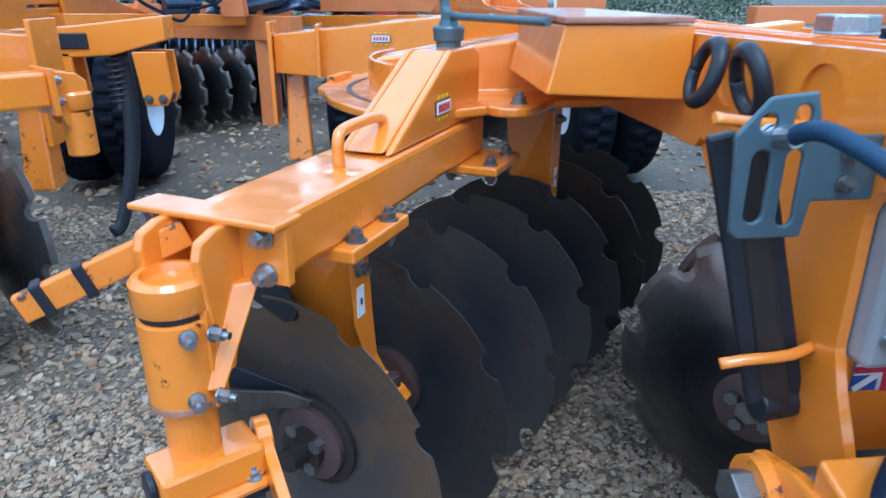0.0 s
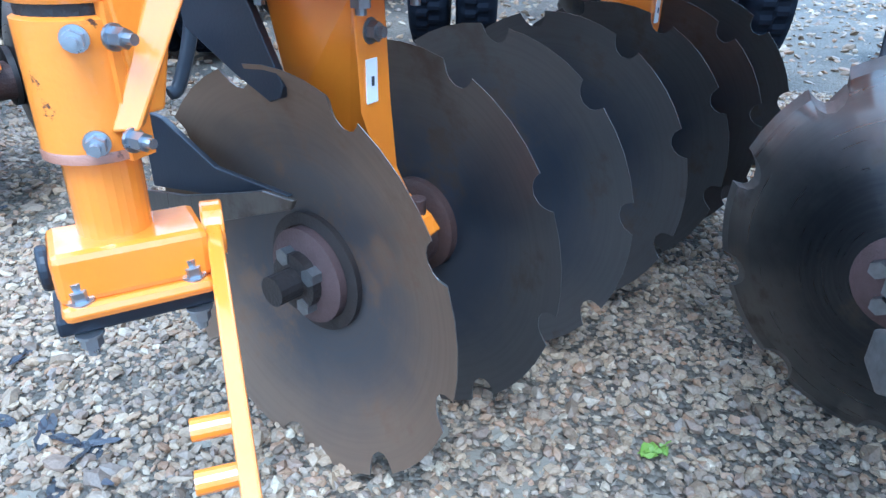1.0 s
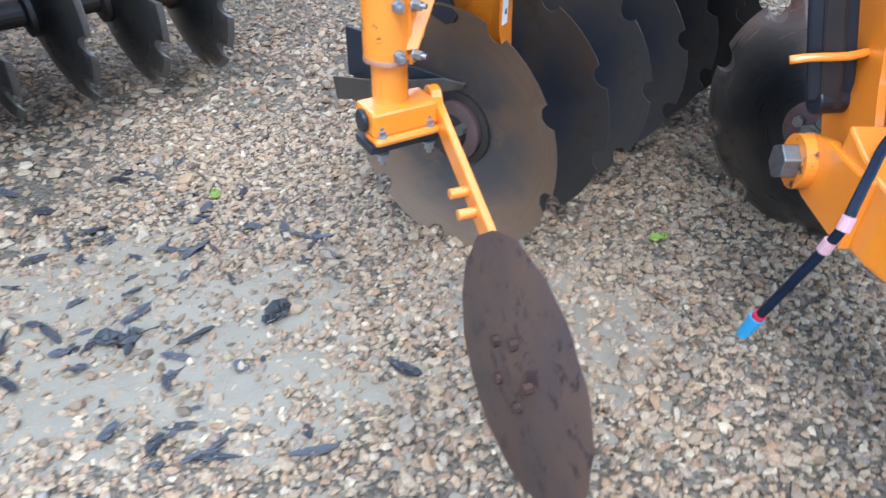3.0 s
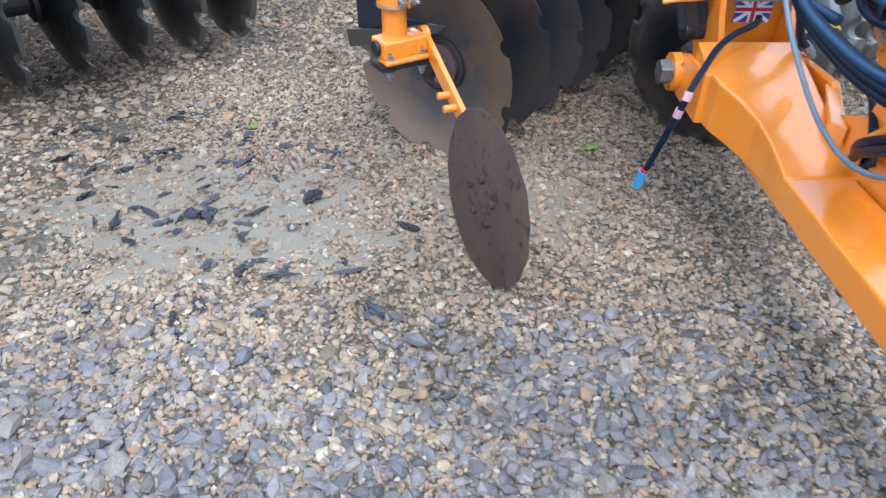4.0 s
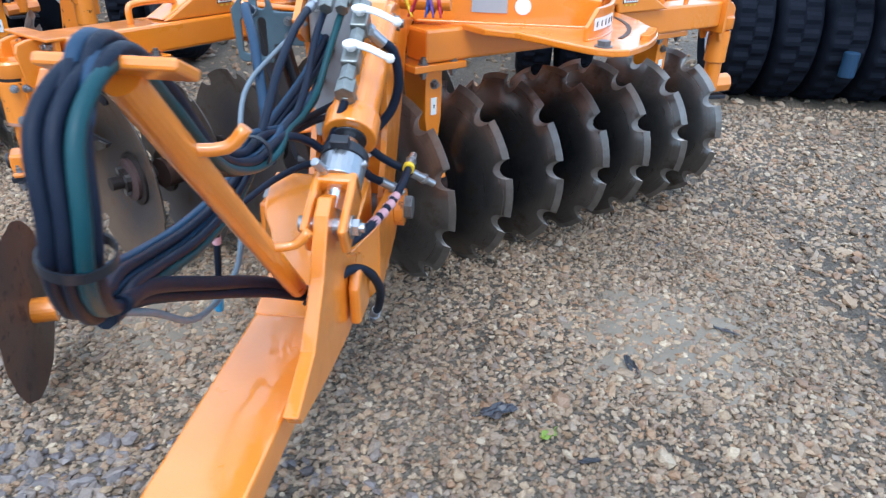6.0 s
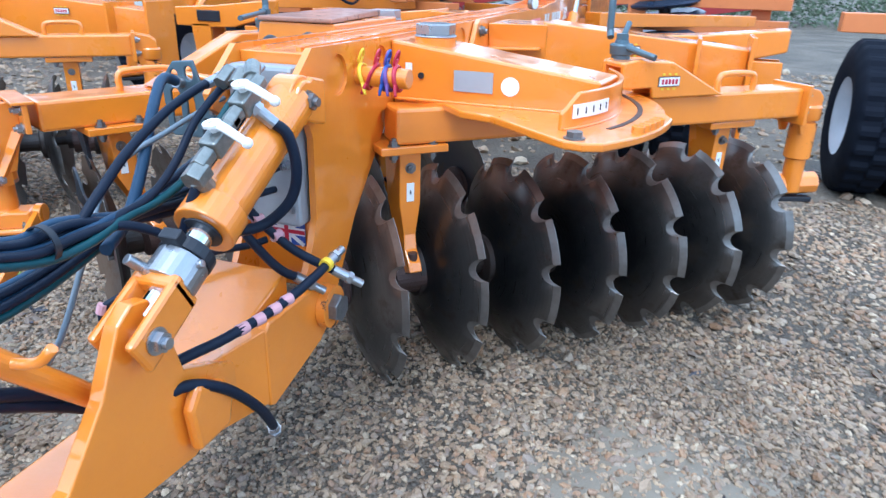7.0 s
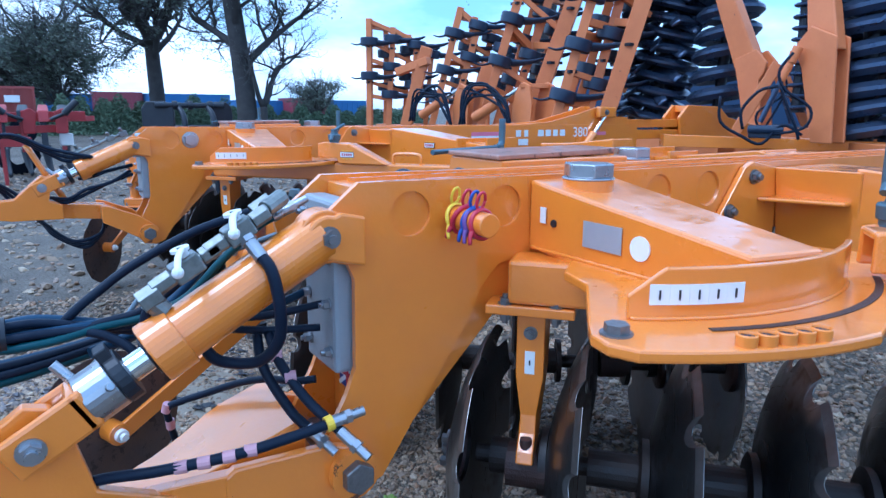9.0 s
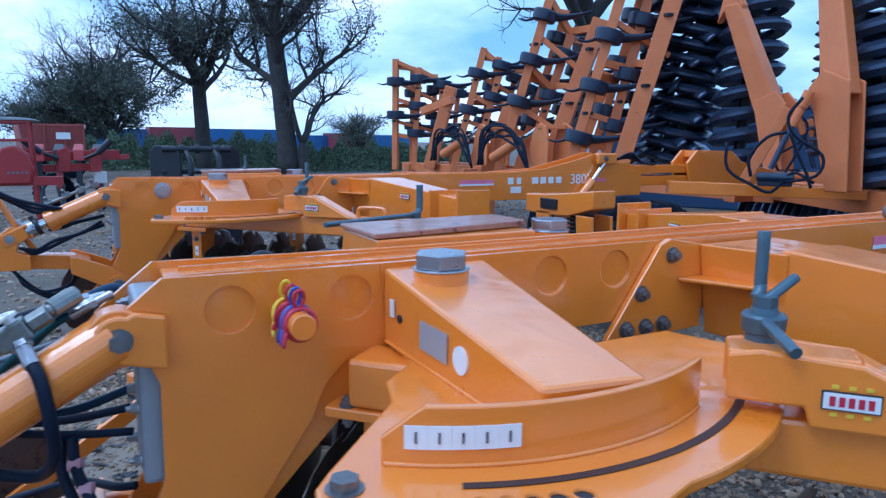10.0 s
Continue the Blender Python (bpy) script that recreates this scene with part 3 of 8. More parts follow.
def main_beam(rootob):
    neck = [(1.153, 1.067), (1.47, 1.063), (1.60, 1.062), (1.62, 0.87), (1.520, 0.852), (1.472, 0.805), (1.442, 0.735), (1.225, 0.42), (1.20, 0.385),
            (1.15, 0.365), (1.085, 0.375), (1.05, 0.42), (1.055, 0.49), (1.115, 0.60), (1.138, 0.66), (1.140, 0.86), (1.125, 0.895), (1.085, 0.905),
            (1.045, 0.93), (1.035, 0.965), (1.06, 0.99)]
    body = B()
    prism(body, [(1.166, 1.052), (5.30, 1.052), (5.30, 0.86), (1.66, 0.86), (1.25, 0.45), (1.170, 0.45), (1.170, 0.98)], 0.660, 0.845)
    beam = part("main_beam", body, ORANGE, rootob, "orange welded plate beam with gooseneck front", bevel=0.003)
    for lo, hi in ((0.845, 0.862), (0.643, 0.660)):
        # cheek of the neck, then the long side plate behind it, each with its hollows cut through to the core
        bm = B()
        out = hi if lo > 0.7 else lo
        prism(bm, neck, lo, hi)
        ck = part("neck_cheek", bm, ORANGE, beam, bevel=0.003)
        bm = B()
        prism(bm, [(1.601, 1.062), (5.30, 1.060), (5.30, 0.845), (1.64, 0.845), (1.621, 0.866)], lo + (0.001 if lo < 0.7 else 0.0), hi - (0.0 if lo < 0.7 else 0.001))
        sp = part("side_plate", bm, ORANGE, beam, bevel=0.003)
        d = 1 if lo > 0.7 else -1
        for y in (1.277, 1.533, 1.86, 2.075, 2.29):
            bm = B()
            cyl(bm, (out - d * 0.009, y, 0.992), (out + d * 0.05, y, 0.992), 0.050, n=40)
            tool = new("hollow_tool", bpy.data.meshes.new("hollow_tool"))
            bm.to_mesh(tool.data)
            bm.free()
            TOOLS.append((ck if y < 1.6 else sp, tool))
    for x in (0.705, 0.800):
        bm = B()
        box(bm, (x, 3.2, 1.056), (0.014, 4.0, 0.010))
        part("top_rib", bm, ORANGE, beam)
    bm = B()
    cyl(bm, (0.535, 1.11, 0.44), (0.91, 1.11, 0.44), 0.030, n=24)
    pin = part("pivot_pin", bm, BOLT_DARK, rootob, "big rusty pivot pin")
    for a, b in ((0.905, 0.940), (0.500, 0.540)):
        bm = B()
        cyl(bm, (a, 1.11, 0.44), (b, 1.11, 0.44), 0.037, n=6)
        part("pivot_nut", bm, BOLT_DARK, pin, "large hexagon nut", bevel=0.003)
    # grey plate on the neck's front
    bm = B()
    box(bm, (0.750, 1.132, 0.835), (0.172, 0.060, 0.385))
    plate = part("valve_plate", bm, GREY_PLATE, rootob, "grey bolted mounting plate", bevel=0.010)
    for x in (0.69, 0.81):
        for z in (0.69, 0.80, 0.90, 0.99):
            bm = B()
            bolt(bm, (x, 1.101, z), (0, -1, 0), 0.011)
            part("plate_bolt", bm, ZINC, plate)
    # flag label under the plate
    f = sticker(beam, "flag_label", (0.758, 1.168, 0.605), (1, 0, 0), (0, 0, 1), 0.105, 0.075, BLUE, "blue, white and red flag sticker")
    for w, h, r, m, k in ((0.105, 0.020, 0, WHITE, 1), (0.022, 0.075, 0, WHITE, 2), (0.12, 0.010, 35, WHITE, 3), (0.12, 0.010, -35, WHITE, 4), (0.105, 0.010, 0, RED, 5), (0.011, 0.075, 0, RED, 6)):
        a = radians(r)
        sticker(f, "flag_bar", (0.758, 1.168, 0.605), (math.cos(a), 0, math.sin(a)), (-math.sin(a), 0, math.cos(a)), w, h, m, lift=0.001 + 0.0006 * k)
    # number on the long side plate, with plain bars for the maker's lettering
    for x, d in ((0.863, 1), (0.642, -1)):
        st = sticker(beam, "stripe", (x, 3.62, 0.995), (0, d, 0), (0, 0, 1), 0.30, 0.030, PINK, "red and pink stripe")
        sticker(st, "stripe_lower", (x, 3.62, 0.972), (0, d, 0), (0, 0, 1), 0.30, 0.014, WHITE)
        for k, w in enumerate((0.05, 0.04, 0.0, 0.06, 0.055, 0.05, 0.055)):
            if w:
                sticker(st, "letter_bar", (x, 3.93 + 0.078 * k if d > 0 else 4.62 - 0.078 * k, 0.995), (0, d, 0), (0, 0, 1), w, 0.052, WHITE)
        cu = bpy.data.curves.new("number", "FONT")
        cu.body, cu.size, cu.extrude, cu.align_x, cu.align_y = "380", 0.115, 0.0008, "CENTER", "CENTER"
        cu.materials.append(WHITE)
        tmp = bpy.data.objects.new("number", cu)
        me = bpy.data.meshes.new_from_object(tmp)
        rot = Matrix(((0, d, 0), (0, 0, 1), (d, 0, 0))).transposed() if d > 0 else Matrix(((0, -1, 0), (0, 0, 1), (-1, 0, 0))).transposed()
        num = part("number", me, None, beam, "white painted number", m=Matrix.Translation((x + d * 0.001, 4.60 if d > 0 else 3.95, 0.995)) @ rot.to_4x4())
        sticker(st, "stripe_end", (x, 4.80 if d > 0 else 3.3, 0.985), (0, d, 0), (0, 0, 1), 0.2, 0.028, PINK)
        sticker(st, "small_plate", (x, 3.98, 0.925), (0, d, 0), (0, 0, 1), 0.10, 0.05, WHITE)
    return beam


TOOLS = []


def drawbar(rootob):
    bm = B()
    prism(bm, [(0.84, 0.40), (-0.95, 0.385), (-0.95, 0.316), (0.84, 0.322)], 0.656, 0.825)
    bar = part("drawbar", bm, ORANGE, rootob, "orange box-section drawbar", bevel=0.006)
    bm = B()
    prism(bm, [(-0.245, 0.404), (-0.235, 0.398), (-0.235, 0.300), (-0.96, 0.296), (-0.96, 0.402)], 0.640, 0.842)
    part("hitch_block", bm, ORANGE, bar, "orange hitch block at the drawbar's front", bevel=0.010)
    bm = B()
    # sloping lid over the head, flaring from the bar's width to the fork's
    rows = []
    for y, left, low in ((1.03, 0.566, 0.38), (0.97, 0.566, 0.38), (0.92, 0.568, 0.378), (0.87, 0.582, 0.368), (0.81, 0.618, 0.352), (0.74, 0.645, 0.338), (0.66, 0.655, 0.332), (0.56, 0.655, 0.330)):
        top = 0.402 + 0.336 * (y - 0.56)
        rows.append([bm.verts.new(p) for p in ((left, y, low), (left, y, top), (0.835, y, top), (0.835, y, low))])
    fs = [bm.faces.new(rows[0]), bm.faces.new(rows[-1])]
    for a, b in zip(rows, rows[1:]):
        fs += [bm.faces.new((a[k], a[(k + 1) % 4], b[(k + 1) % 4], b[k])) for k in range(4)]
    bmesh.ops.recalc_face_normals(bm, faces=fs)
    part("head_lid", bm, ORANGE, bar, "sloping orange cover plate flaring to the fork", bevel=0.006)
    side = [(0.86, 0.515), (1.06, 0.512), (1.15, 0.485), (1.168, 0.44), (1.15, 0.395), (1.08, 0.352), (0.86, 0.30), (0.84, 0.31), (0.84, 0.50)]
    for lo, hi in ((0.866, 0.892), (0.556, 0.580)):
        bm = B()
        prism(bm, side if lo > 0.7 else [(max(y, 0.905), max(z, 0.375)) for y, z in side], lo, hi)
        part("head_side", bm, ORANGE, bar, bevel=0.006)
    bm = B()
    hexa(bm, [(0.826, 0.66, 0.48), (0.891, 0.85, 0.505), (0.86, 0.87, 0.505), (0.80, 0.70, 0.48)], [(0.826, 0.66, 0.315), (0.891, 0.85, 0.315), (0.86, 0.87, 0.315), (0.80, 0.70, 0.315)])
    part("head_cheek", bm, ORANGE, bar, bevel=0.003)
    for x in (0.545, 0.905):
        bm = B()
        cyl(bm, (x - 0.012, 1.11, 0.44), (x + 0.012, 1.11, 0.44), 0.055, n=28)
        part("head_boss", bm, ORANGE_WORN, bar)
    bm = B()
    lug = [(0.215, 0.415), (0.235, 0.385), (0.42, 0.35), (0.62, 0.33), (0.80, 0.40), (0.76, 0.47), (0.62, 0.53), (0.585, 0.66), (0.56, 0.705), (0.52, 0.715),
           (0.485, 0.69), (0.43, 0.58), (0.34, 0.47)]
    prism(bm, lug, 0.832, 0.862)
    lg = part("ram_lug", bm, ORANGE, bar, "tall orange lug plate for the ram", bevel=0.004)
    bm = B()
    prism(bm, [(0.60, 0.36), (0.70, 0.36), (0.72, 0.43), (0.70, 0.47), (0.62, 0.50), (0.59, 0.46)], 0.866, 0.892)
    part("lug_gusset", bm, ORANGE, lg, bevel=0.01)
    bm = B()
    lathe(bm, [(0.03, -0.02), (0.055, -0.02), (0.055, 0.02), (0.03, 0.02), (0.03, -0.02)], (0.73, -1.0, 0.30), (0, 0, 1), 28)
    part("hitch_eye", bm, BOLT_DARK, bar)
    return bar


def ram(rootob, low=(0.526, 0.650)):
    """The lifting ram between the neck and the drawbar's lug; low: the lug's bolt (y, z)."""
    a, b = Vector((0.850, 1.072, 0.962)), Vector((0.850, *low))
    d = (b - a).normalized()
    k = (b - a).length / 0.629
    across = Vector((1, 0, 0))
    rot = Matrix((across, d.cross(across), d)).transposed()
    bm = B()
    cyl(bm, a, a + d * 0.37 * k, 0.054, n=36)
    cyl(bm, a + d * 0.330 * k, a + d * 0.392 * k, 0.062, n=36)
    cyl(bm, a - across * 0.030, a + across * 0.030, 0.056, n=28)
    part("ram_barrel", bm, ORANGE, rootob, "orange hydraulic ram barrel", bevel=0.004)
    bm = B()
    cyl(bm, a + d * 0.38 * k, b - d * 0.03, 0.026, n=24)
    part("ram_rod", bm, CHROME, rootob, "bright chrome ram rod")
    bm = B()
    cyl(bm, a + d * 0.466 * k, a + d * 0.524 * k, 0.050, n=28)
    cyl(bm, a + d * 0.45 * k, a + d * 0.466 * k, 0.044, n=28)
    cyl(bm, a + d * 0.50 * k + Vector((-0.02, -0.035, 0.02)), a + d * 0.49 * k + Vector((-0.035, -0.075, 0.050)), 0.010)
    cyl(bm, a + d * 0.51 * k + Vector((0.03, 0.02, 0.02)), a + d * 0.515 * k + Vector((0.055, 0.03, 0.035)), 0.008)
    part("stroke_stop", bm, ZINC, rootob, "silver stroke stop clamped on the rod", bevel=0.002)
    bm = B()
    cyl(bm, a + d * 0.438 * k, a + d * 0.464 * k, 0.052, n=24)
    cyl(bm, a + d * 0.392 * k, a + d * 0.398 * k, 0.040, n=24)
    box(bm, a + d * 0.451 * k + Vector((0.0, -0.03, 0.045)), (0.04, 0.03, 0.024), rot)
    part("stop_seal", bm, BLACK_STEEL, rootob, "black collar on the rod", bevel=0.003)
    bm = B()
    for x in (0.812, 0.888):
        box(bm, Vector((x, b.y, b.z)) - d * 0.032, (0.018, 0.080, 0.150), rot)
    box(bm, b - d * 0.098, (0.094, 0.080, 0.03), rot)
    part("ram_clevis", bm, ORANGE, rootob, "orange fork at the rod end", bevel=0.008)
    for p, lo, hi in ((a, 0.79, 0.893), (b, 0.79, 0.898)):
        bm = B()
        cyl(bm, (lo, p.y, p.z), (hi, p.y, p.z), 0.017, n=16)
        bolt(bm, (hi, p.y, p.z), (1, 0, 0), 0.019, 0.014)
        part("ram_pin", bm, BOLT_DARK if p is a else ZINC, rootob, "steel bolt through the ram eye")
    bm = B()
    for x in (0.808, 0.872):
        prism(bm, [(1.155, 1.0), (1.10, 1.012)] + arc_pts((1.072, 0.962), 0.046, 70, 270, 20) + [(1.11, 0.905), (1.155, 0.895)], x, x + 0.020)
    part("ram_ear", bm, ORANGE, rootob, "orange ears holding the ram's upper eye", bevel=0.006)


def arm_unit(rootob, piv, turn, box_top, box_z):
    """The pivot housing with its angle plate, wall, holes and bolt, seen from the pivot; turn: 0 right, 180 left."""
    c, s = math.cos(radians(turn)), math.sin(radians(turn))

    def w(x, y, z=None):
        p = (piv[0] + c * x - s * y, piv[1] + s * x + c * y)
        return p if z is None else (*p, z)
    bm = B()
    hexa(bm, [w(x, y, z) for (x, y), z in zip(box_top, box_z)], [w(x, y, 0.885) for x, y in box_top])
    hous = part("pivot_housing", bm, ORANGE, rootob, "orange welded box over the arm pivot", bevel=0.008)
    bm = B()
    outline = [(-0.105, -0.07), (0.06, -0.10), (0.14, -0.19), (0.235, -0.22), (0.43, -0.400), (0.465, -0.428), (0.51, -0.438), (0.555, -0.42)] + arc_pts((0, 0), 0.695, -33, -3, 3) + arc_pts((0, 0), 0.675, 2, 40) + [(0.44, 0.45), (0.10, 0.27), (-0.105, 0.26)]
    prism(bm, [w(*p) for p in outline], 0.864, 0.885, "z")
    plate = part("angle_plate", bm, ORANGE, rootob, "orange angle-setting plate with a curved slot", bevel=0.005)
    bm = B()
    # curved wall of even thickness, its front end cut off at a slant
    rows = []
    for k in range(49):
        a = radians(-36.5 + 62.5 * k / 48)
        h = 0.972 - max(0.0, 0.048 - 0.010 * k)
        rows.append([bm.verts.new(w(r * math.cos(a), r * math.sin(a), z)) for r, z in ((0.537, 0.884), (0.550, 0.884), (0.550, h), (0.537, h))])
    fs = [bm.faces.new(rows[0]), bm.faces.new(rows[-1])]
    for p, q in zip(rows, rows[1:]):
        fs += [bm.faces.new((p[k], p[(k + 1) % 4], q[(k + 1) % 4], q[k])) for k in range(4)]
    bmesh.ops.recalc_face_normals(bm, faces=fs)
    wall = part("curved_wall", bm, ORANGE, hous, bevel=0.003)
    # uncut slot: a flat strip whose colour holds its rust and its shade
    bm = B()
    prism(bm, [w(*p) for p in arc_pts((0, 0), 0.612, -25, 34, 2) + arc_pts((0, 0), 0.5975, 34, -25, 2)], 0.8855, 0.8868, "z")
    part("slot", bm, RUST, plate, "dark rusty strip drawn for the curved slot and its shade")
    # short pipe sockets along the rim, open at the top
    for k in range(5):
        a = radians(-23.5 + 2.75 * k)
        at = Vector(w(0.675 * math.cos(a), 0.675 * math.sin(a), 0.0))
        bm = B()
        lathe(bm, [(0.0125, 0.8862), (0.0125, 0.901), (0.0138, 0.903), (0.0158, 0.901), (0.0158, 0.884)], at, (0, 0, 1), 24)
        tb = part("pin_socket", bm, ORANGE_WORN, plate, "worn orange pipe socket")
        # black plug fills the bore in place of its inner shade
        bm = B()
        cyl(bm, at + Vector((0, 0, 0.8855)), at + Vector((0, 0, 0.8985)), 0.0124, n=20)
        part("socket_bore", bm, BLACK_STEEL, tb, "black plug for the bore's shade")
    bm = B()
    bolt(bm, w(0.485, -0.395, 0.885), (0, 0, 1), 0.020, 0.014, nut=False)
    part("corner_bolt", bm, BOLT_DARK, plate, "dark bolt at the plate's corner")
    bm = B()
    cyl(bm, w(0, 0, 1.0), w(0, 0, 1.058), 0.060, n=32)
    part("pivot_boss", bm, ORANGE, hous)
    bm = B()
    cyl(bm, w(0, 0, 1.058), w(0, 0, 1.064), 0.062, n=32)
    cyl(bm, w(0, 0, 1.064), w(0, 0, 1.096), 0.060, n=6)
    part("pivot_bolt", bm, ZINC, hous, "large zinc hexagon pivot bolt", bevel=0.003)
    # weld beads along the foot of the housing and of the curved wall
    k = len(box_top)
    for i in range(k):
        (x0, y0), (x1, y1) = box_top[i], box_top[(i + 1) % k]
        if abs(x0 - x1) + abs(y0 - y1) > 0.2:
            bm = B()
            tube(bm, [w(x0 + (x1 - x0) * t, y0 + (y1 - y0) * t, 0.887) for t in (0.02, 0.25, 0.5, 0.75, 0.98)], lambda t: 0.0052 + 0.0010 * math.sin(90 * t), n=7, steps=10)
            part("weld_bead", bm, ORANGE, hous)
    bm = B()
    tube(bm, [w(*p, 0.887) for p in arc_pts((0, 0), 0.551, -36, 25, 4)], lambda t: 0.0040 + 0.0003 * math.sin(150 * t), n=7, steps=6)
    part("weld_bead", bm, ORANGE, wall)
    # scale label on the curved wall, drawn as plain bars
    for k in range(5):
        a = radians(-33 + 3.4 * k + 1.7)
        n = Vector((*w(math.cos(a), math.sin(a)), 0)) - Vector((*piv, 0))
        t = Vector((-n.y, n.x, 0))
        o = Vector((*w(0.5508 * math.cos(a), 0.5508 * math.sin(a)), 0.928))
        st = sticker(wall, "scale_label", o, t, (0, 0, 1), 0.0325, 0.034, WHITE, "white scale label")
        sticker(st, "scale_mark", o, t, (0, 0, 1), 0.0028, 0.016, INK, lift=0.002)
    return hous, w


def gusset(rootob, inner, ang, mirror=1, shift=0.0, grip=None, back=-0.03, crest=0.17, base=0.872, top=0.990, label_x=0.155, rod=(0.42, 0.58), lever_x=0.03):
    """The raised bracket on an arm's inner end, with its label, handle rod and locking lever."""
    u = turn_z(ang)
    o = Vector((*inner, 0))

    def p(x, y, z):
        return o + u @ Vector((x, y * mirror, z))
    bm = B()
    foot = base + 0.033
    prof = [(back, foot), (back, top - 0.005), (back + 0.05, top + 0.005), (crest, top - 0.005), (0.40, base), (0.10, base), (0.09, foot)] if back > -0.05 else \
        [(back, base), (back, top - 0.015), (back + 0.04, top), (crest, top), (0.40, base)]
    for y0, y1 in ((-0.056, -0.040), (0.040, 0.056)):
        va = [bm.verts.new(p(x, y0, z)) for x, z in prof]
        vb = [bm.verts.new(p(x, y1, z)) for x, z in prof]
        n = len(prof)
        fs = [bm.faces.new(va), bm.faces.new(vb)] + [bm.faces.new((va[k], va[(k + 1) % n], vb[(k + 1) % n], vb[k])) for k in range(n)]
        bmesh.ops.recalc_face_normals(bm, faces=fs)
    hexa(bm, [p(back, -0.04, top - 0.003), p(crest, -0.04, top - 0.002), p(crest, 0.04, top - 0.002), p(back, 0.04, top - 0.003)], [p(back, -0.04, top - 0.02), p(crest, -0.04, top - 0.02), p(crest, 0.04, top - 0.02), p(back, 0.04, top - 0.02)])
    hexa(bm, [p(crest, -0.04, top - 0.002), p(0.40, -0.04, base + 0.004), p(0.40, 0.04, base + 0.004), p(crest, 0.04, top - 0.002)], [p(crest, -0.04, top - 0.02), p(0.37, -0.04, base), p(0.37, 0.04, base), p(crest, 0.04, top - 0.02)])
    g = part("arm_bracket", bm, ORANGE, rootob, "raised orange bracket on the arm", bevel=0.006)
    for s in (1, -1):
        maker_plate(g, p(label_x, -0.0565 * s, base + 0.053), u @ Vector((s * mirror, 0, 0)), (0, 0, 1))
    bm = B()
    r0, r1 = rod
    tube(bm, [p(r0, 0, base - 0.007), p(r0, 0, base + 0.045), p(r0 + 0.03, 0, base + 0.06), p(r1 - 0.03, 0, base + 0.06), p(r1, 0, base + 0.045), p(r1, 0, base - 0.007)], 0.011, steps=4)
    part("grab_rod", bm, ORANGE, g, "bent orange grab rod")
    bm = B()
    c, q, up = shift, lever_x, top - 0.990
    lathe(bm, [(0.0, 0.985), (0.030, 0.985), (0.030, 1.000), (0.036, 1.003), (0.038, 1.030), (0.035, 1.035), (0.024, 1.036), (0.022, 1.046), (0.0, 1.047)], p(q, c, up + 0), (0, 0, 1), 20)
    cyl(bm, p(q, c, up + 1.044), p(q, c, up + 1.066), 0.021, n=6)
    if grip:
        g0, gd = p(q, c, up + 1.057), Vector(grip)
        tube(bm, [g0, g0 + gd * 0.20, g0 + gd * 0.39], 0.0085, steps=3)
        tube(bm, [g0, g0 - gd * 0.015 + Vector((0, 0, 0.012)), g0 - gd * 0.02 + Vector((0, 0, 0.03)), g0 - gd * 0.02 + Vector((0, 0, 0.10))], 0.012, steps=4)
    else:
        tube(bm, [p(q - 0.005, c - 0.02, up + 1.028), p(q + 0.015, c - 0.07, up + 1.016), p(q + 0.038, c - 0.125, up + 1.002)], 0.0105, steps=3)
        tube(bm, [p(q, c, up + 1.055), p(q + 0.020, c + 0.015, up + 1.072), p(q + 0.050, c + 0.04, up + 1.095)], 0.0095, steps=3)
        tube(bm, [p(q - 0.010, c + 0.05, up + 1.050), p(q - 0.004, c + 0.062, up + 1.066), p(q - 0.004, c + 0.066, up + 1.085), p(q - 0.004, c + 0.068, up + 1.172)], 0.0118, steps=4)
    part("locking_lever", bm, BLUE_GREY, g, "blue-grey steel locking lever", bevel=0.002)
    return g


def cut_hollows(mat=None):
    """Cuts the round hollows into the cheek plates and removes the cutters."""
    todo = {}
    for ob, tool in TOOLS:
        todo.setdefault(ob, []).append(tool)
    for ob, tools in todo.items():
        edge = ob.modifiers["edge"]
        ob.modifiers.remove(edge)
        for t in tools:
            mod = ob.modifiers.new("cut", "BOOLEAN")
            mod.operation, mod.object, mod.solver = "DIFFERENCE", t, "EXACT"
        got = bpy.data.meshes.new_from_object(ob.evaluated_get(bpy.context.evaluated_depsgraph_get()))
        ob.modifiers.clear()
        ob.data = got
        if not got.materials:
            got.materials.append(mat or ORANGE)
        mod = ob.modifiers.new("edge", "BEVEL")
        mod.width, mod.segments, mod.limit_method, mod.angle_limit = 0.003, 2, "ANGLE", radians(40)
        for t in tools:
            bpy.data.objects.remove(t)
    TOOLS.clear()


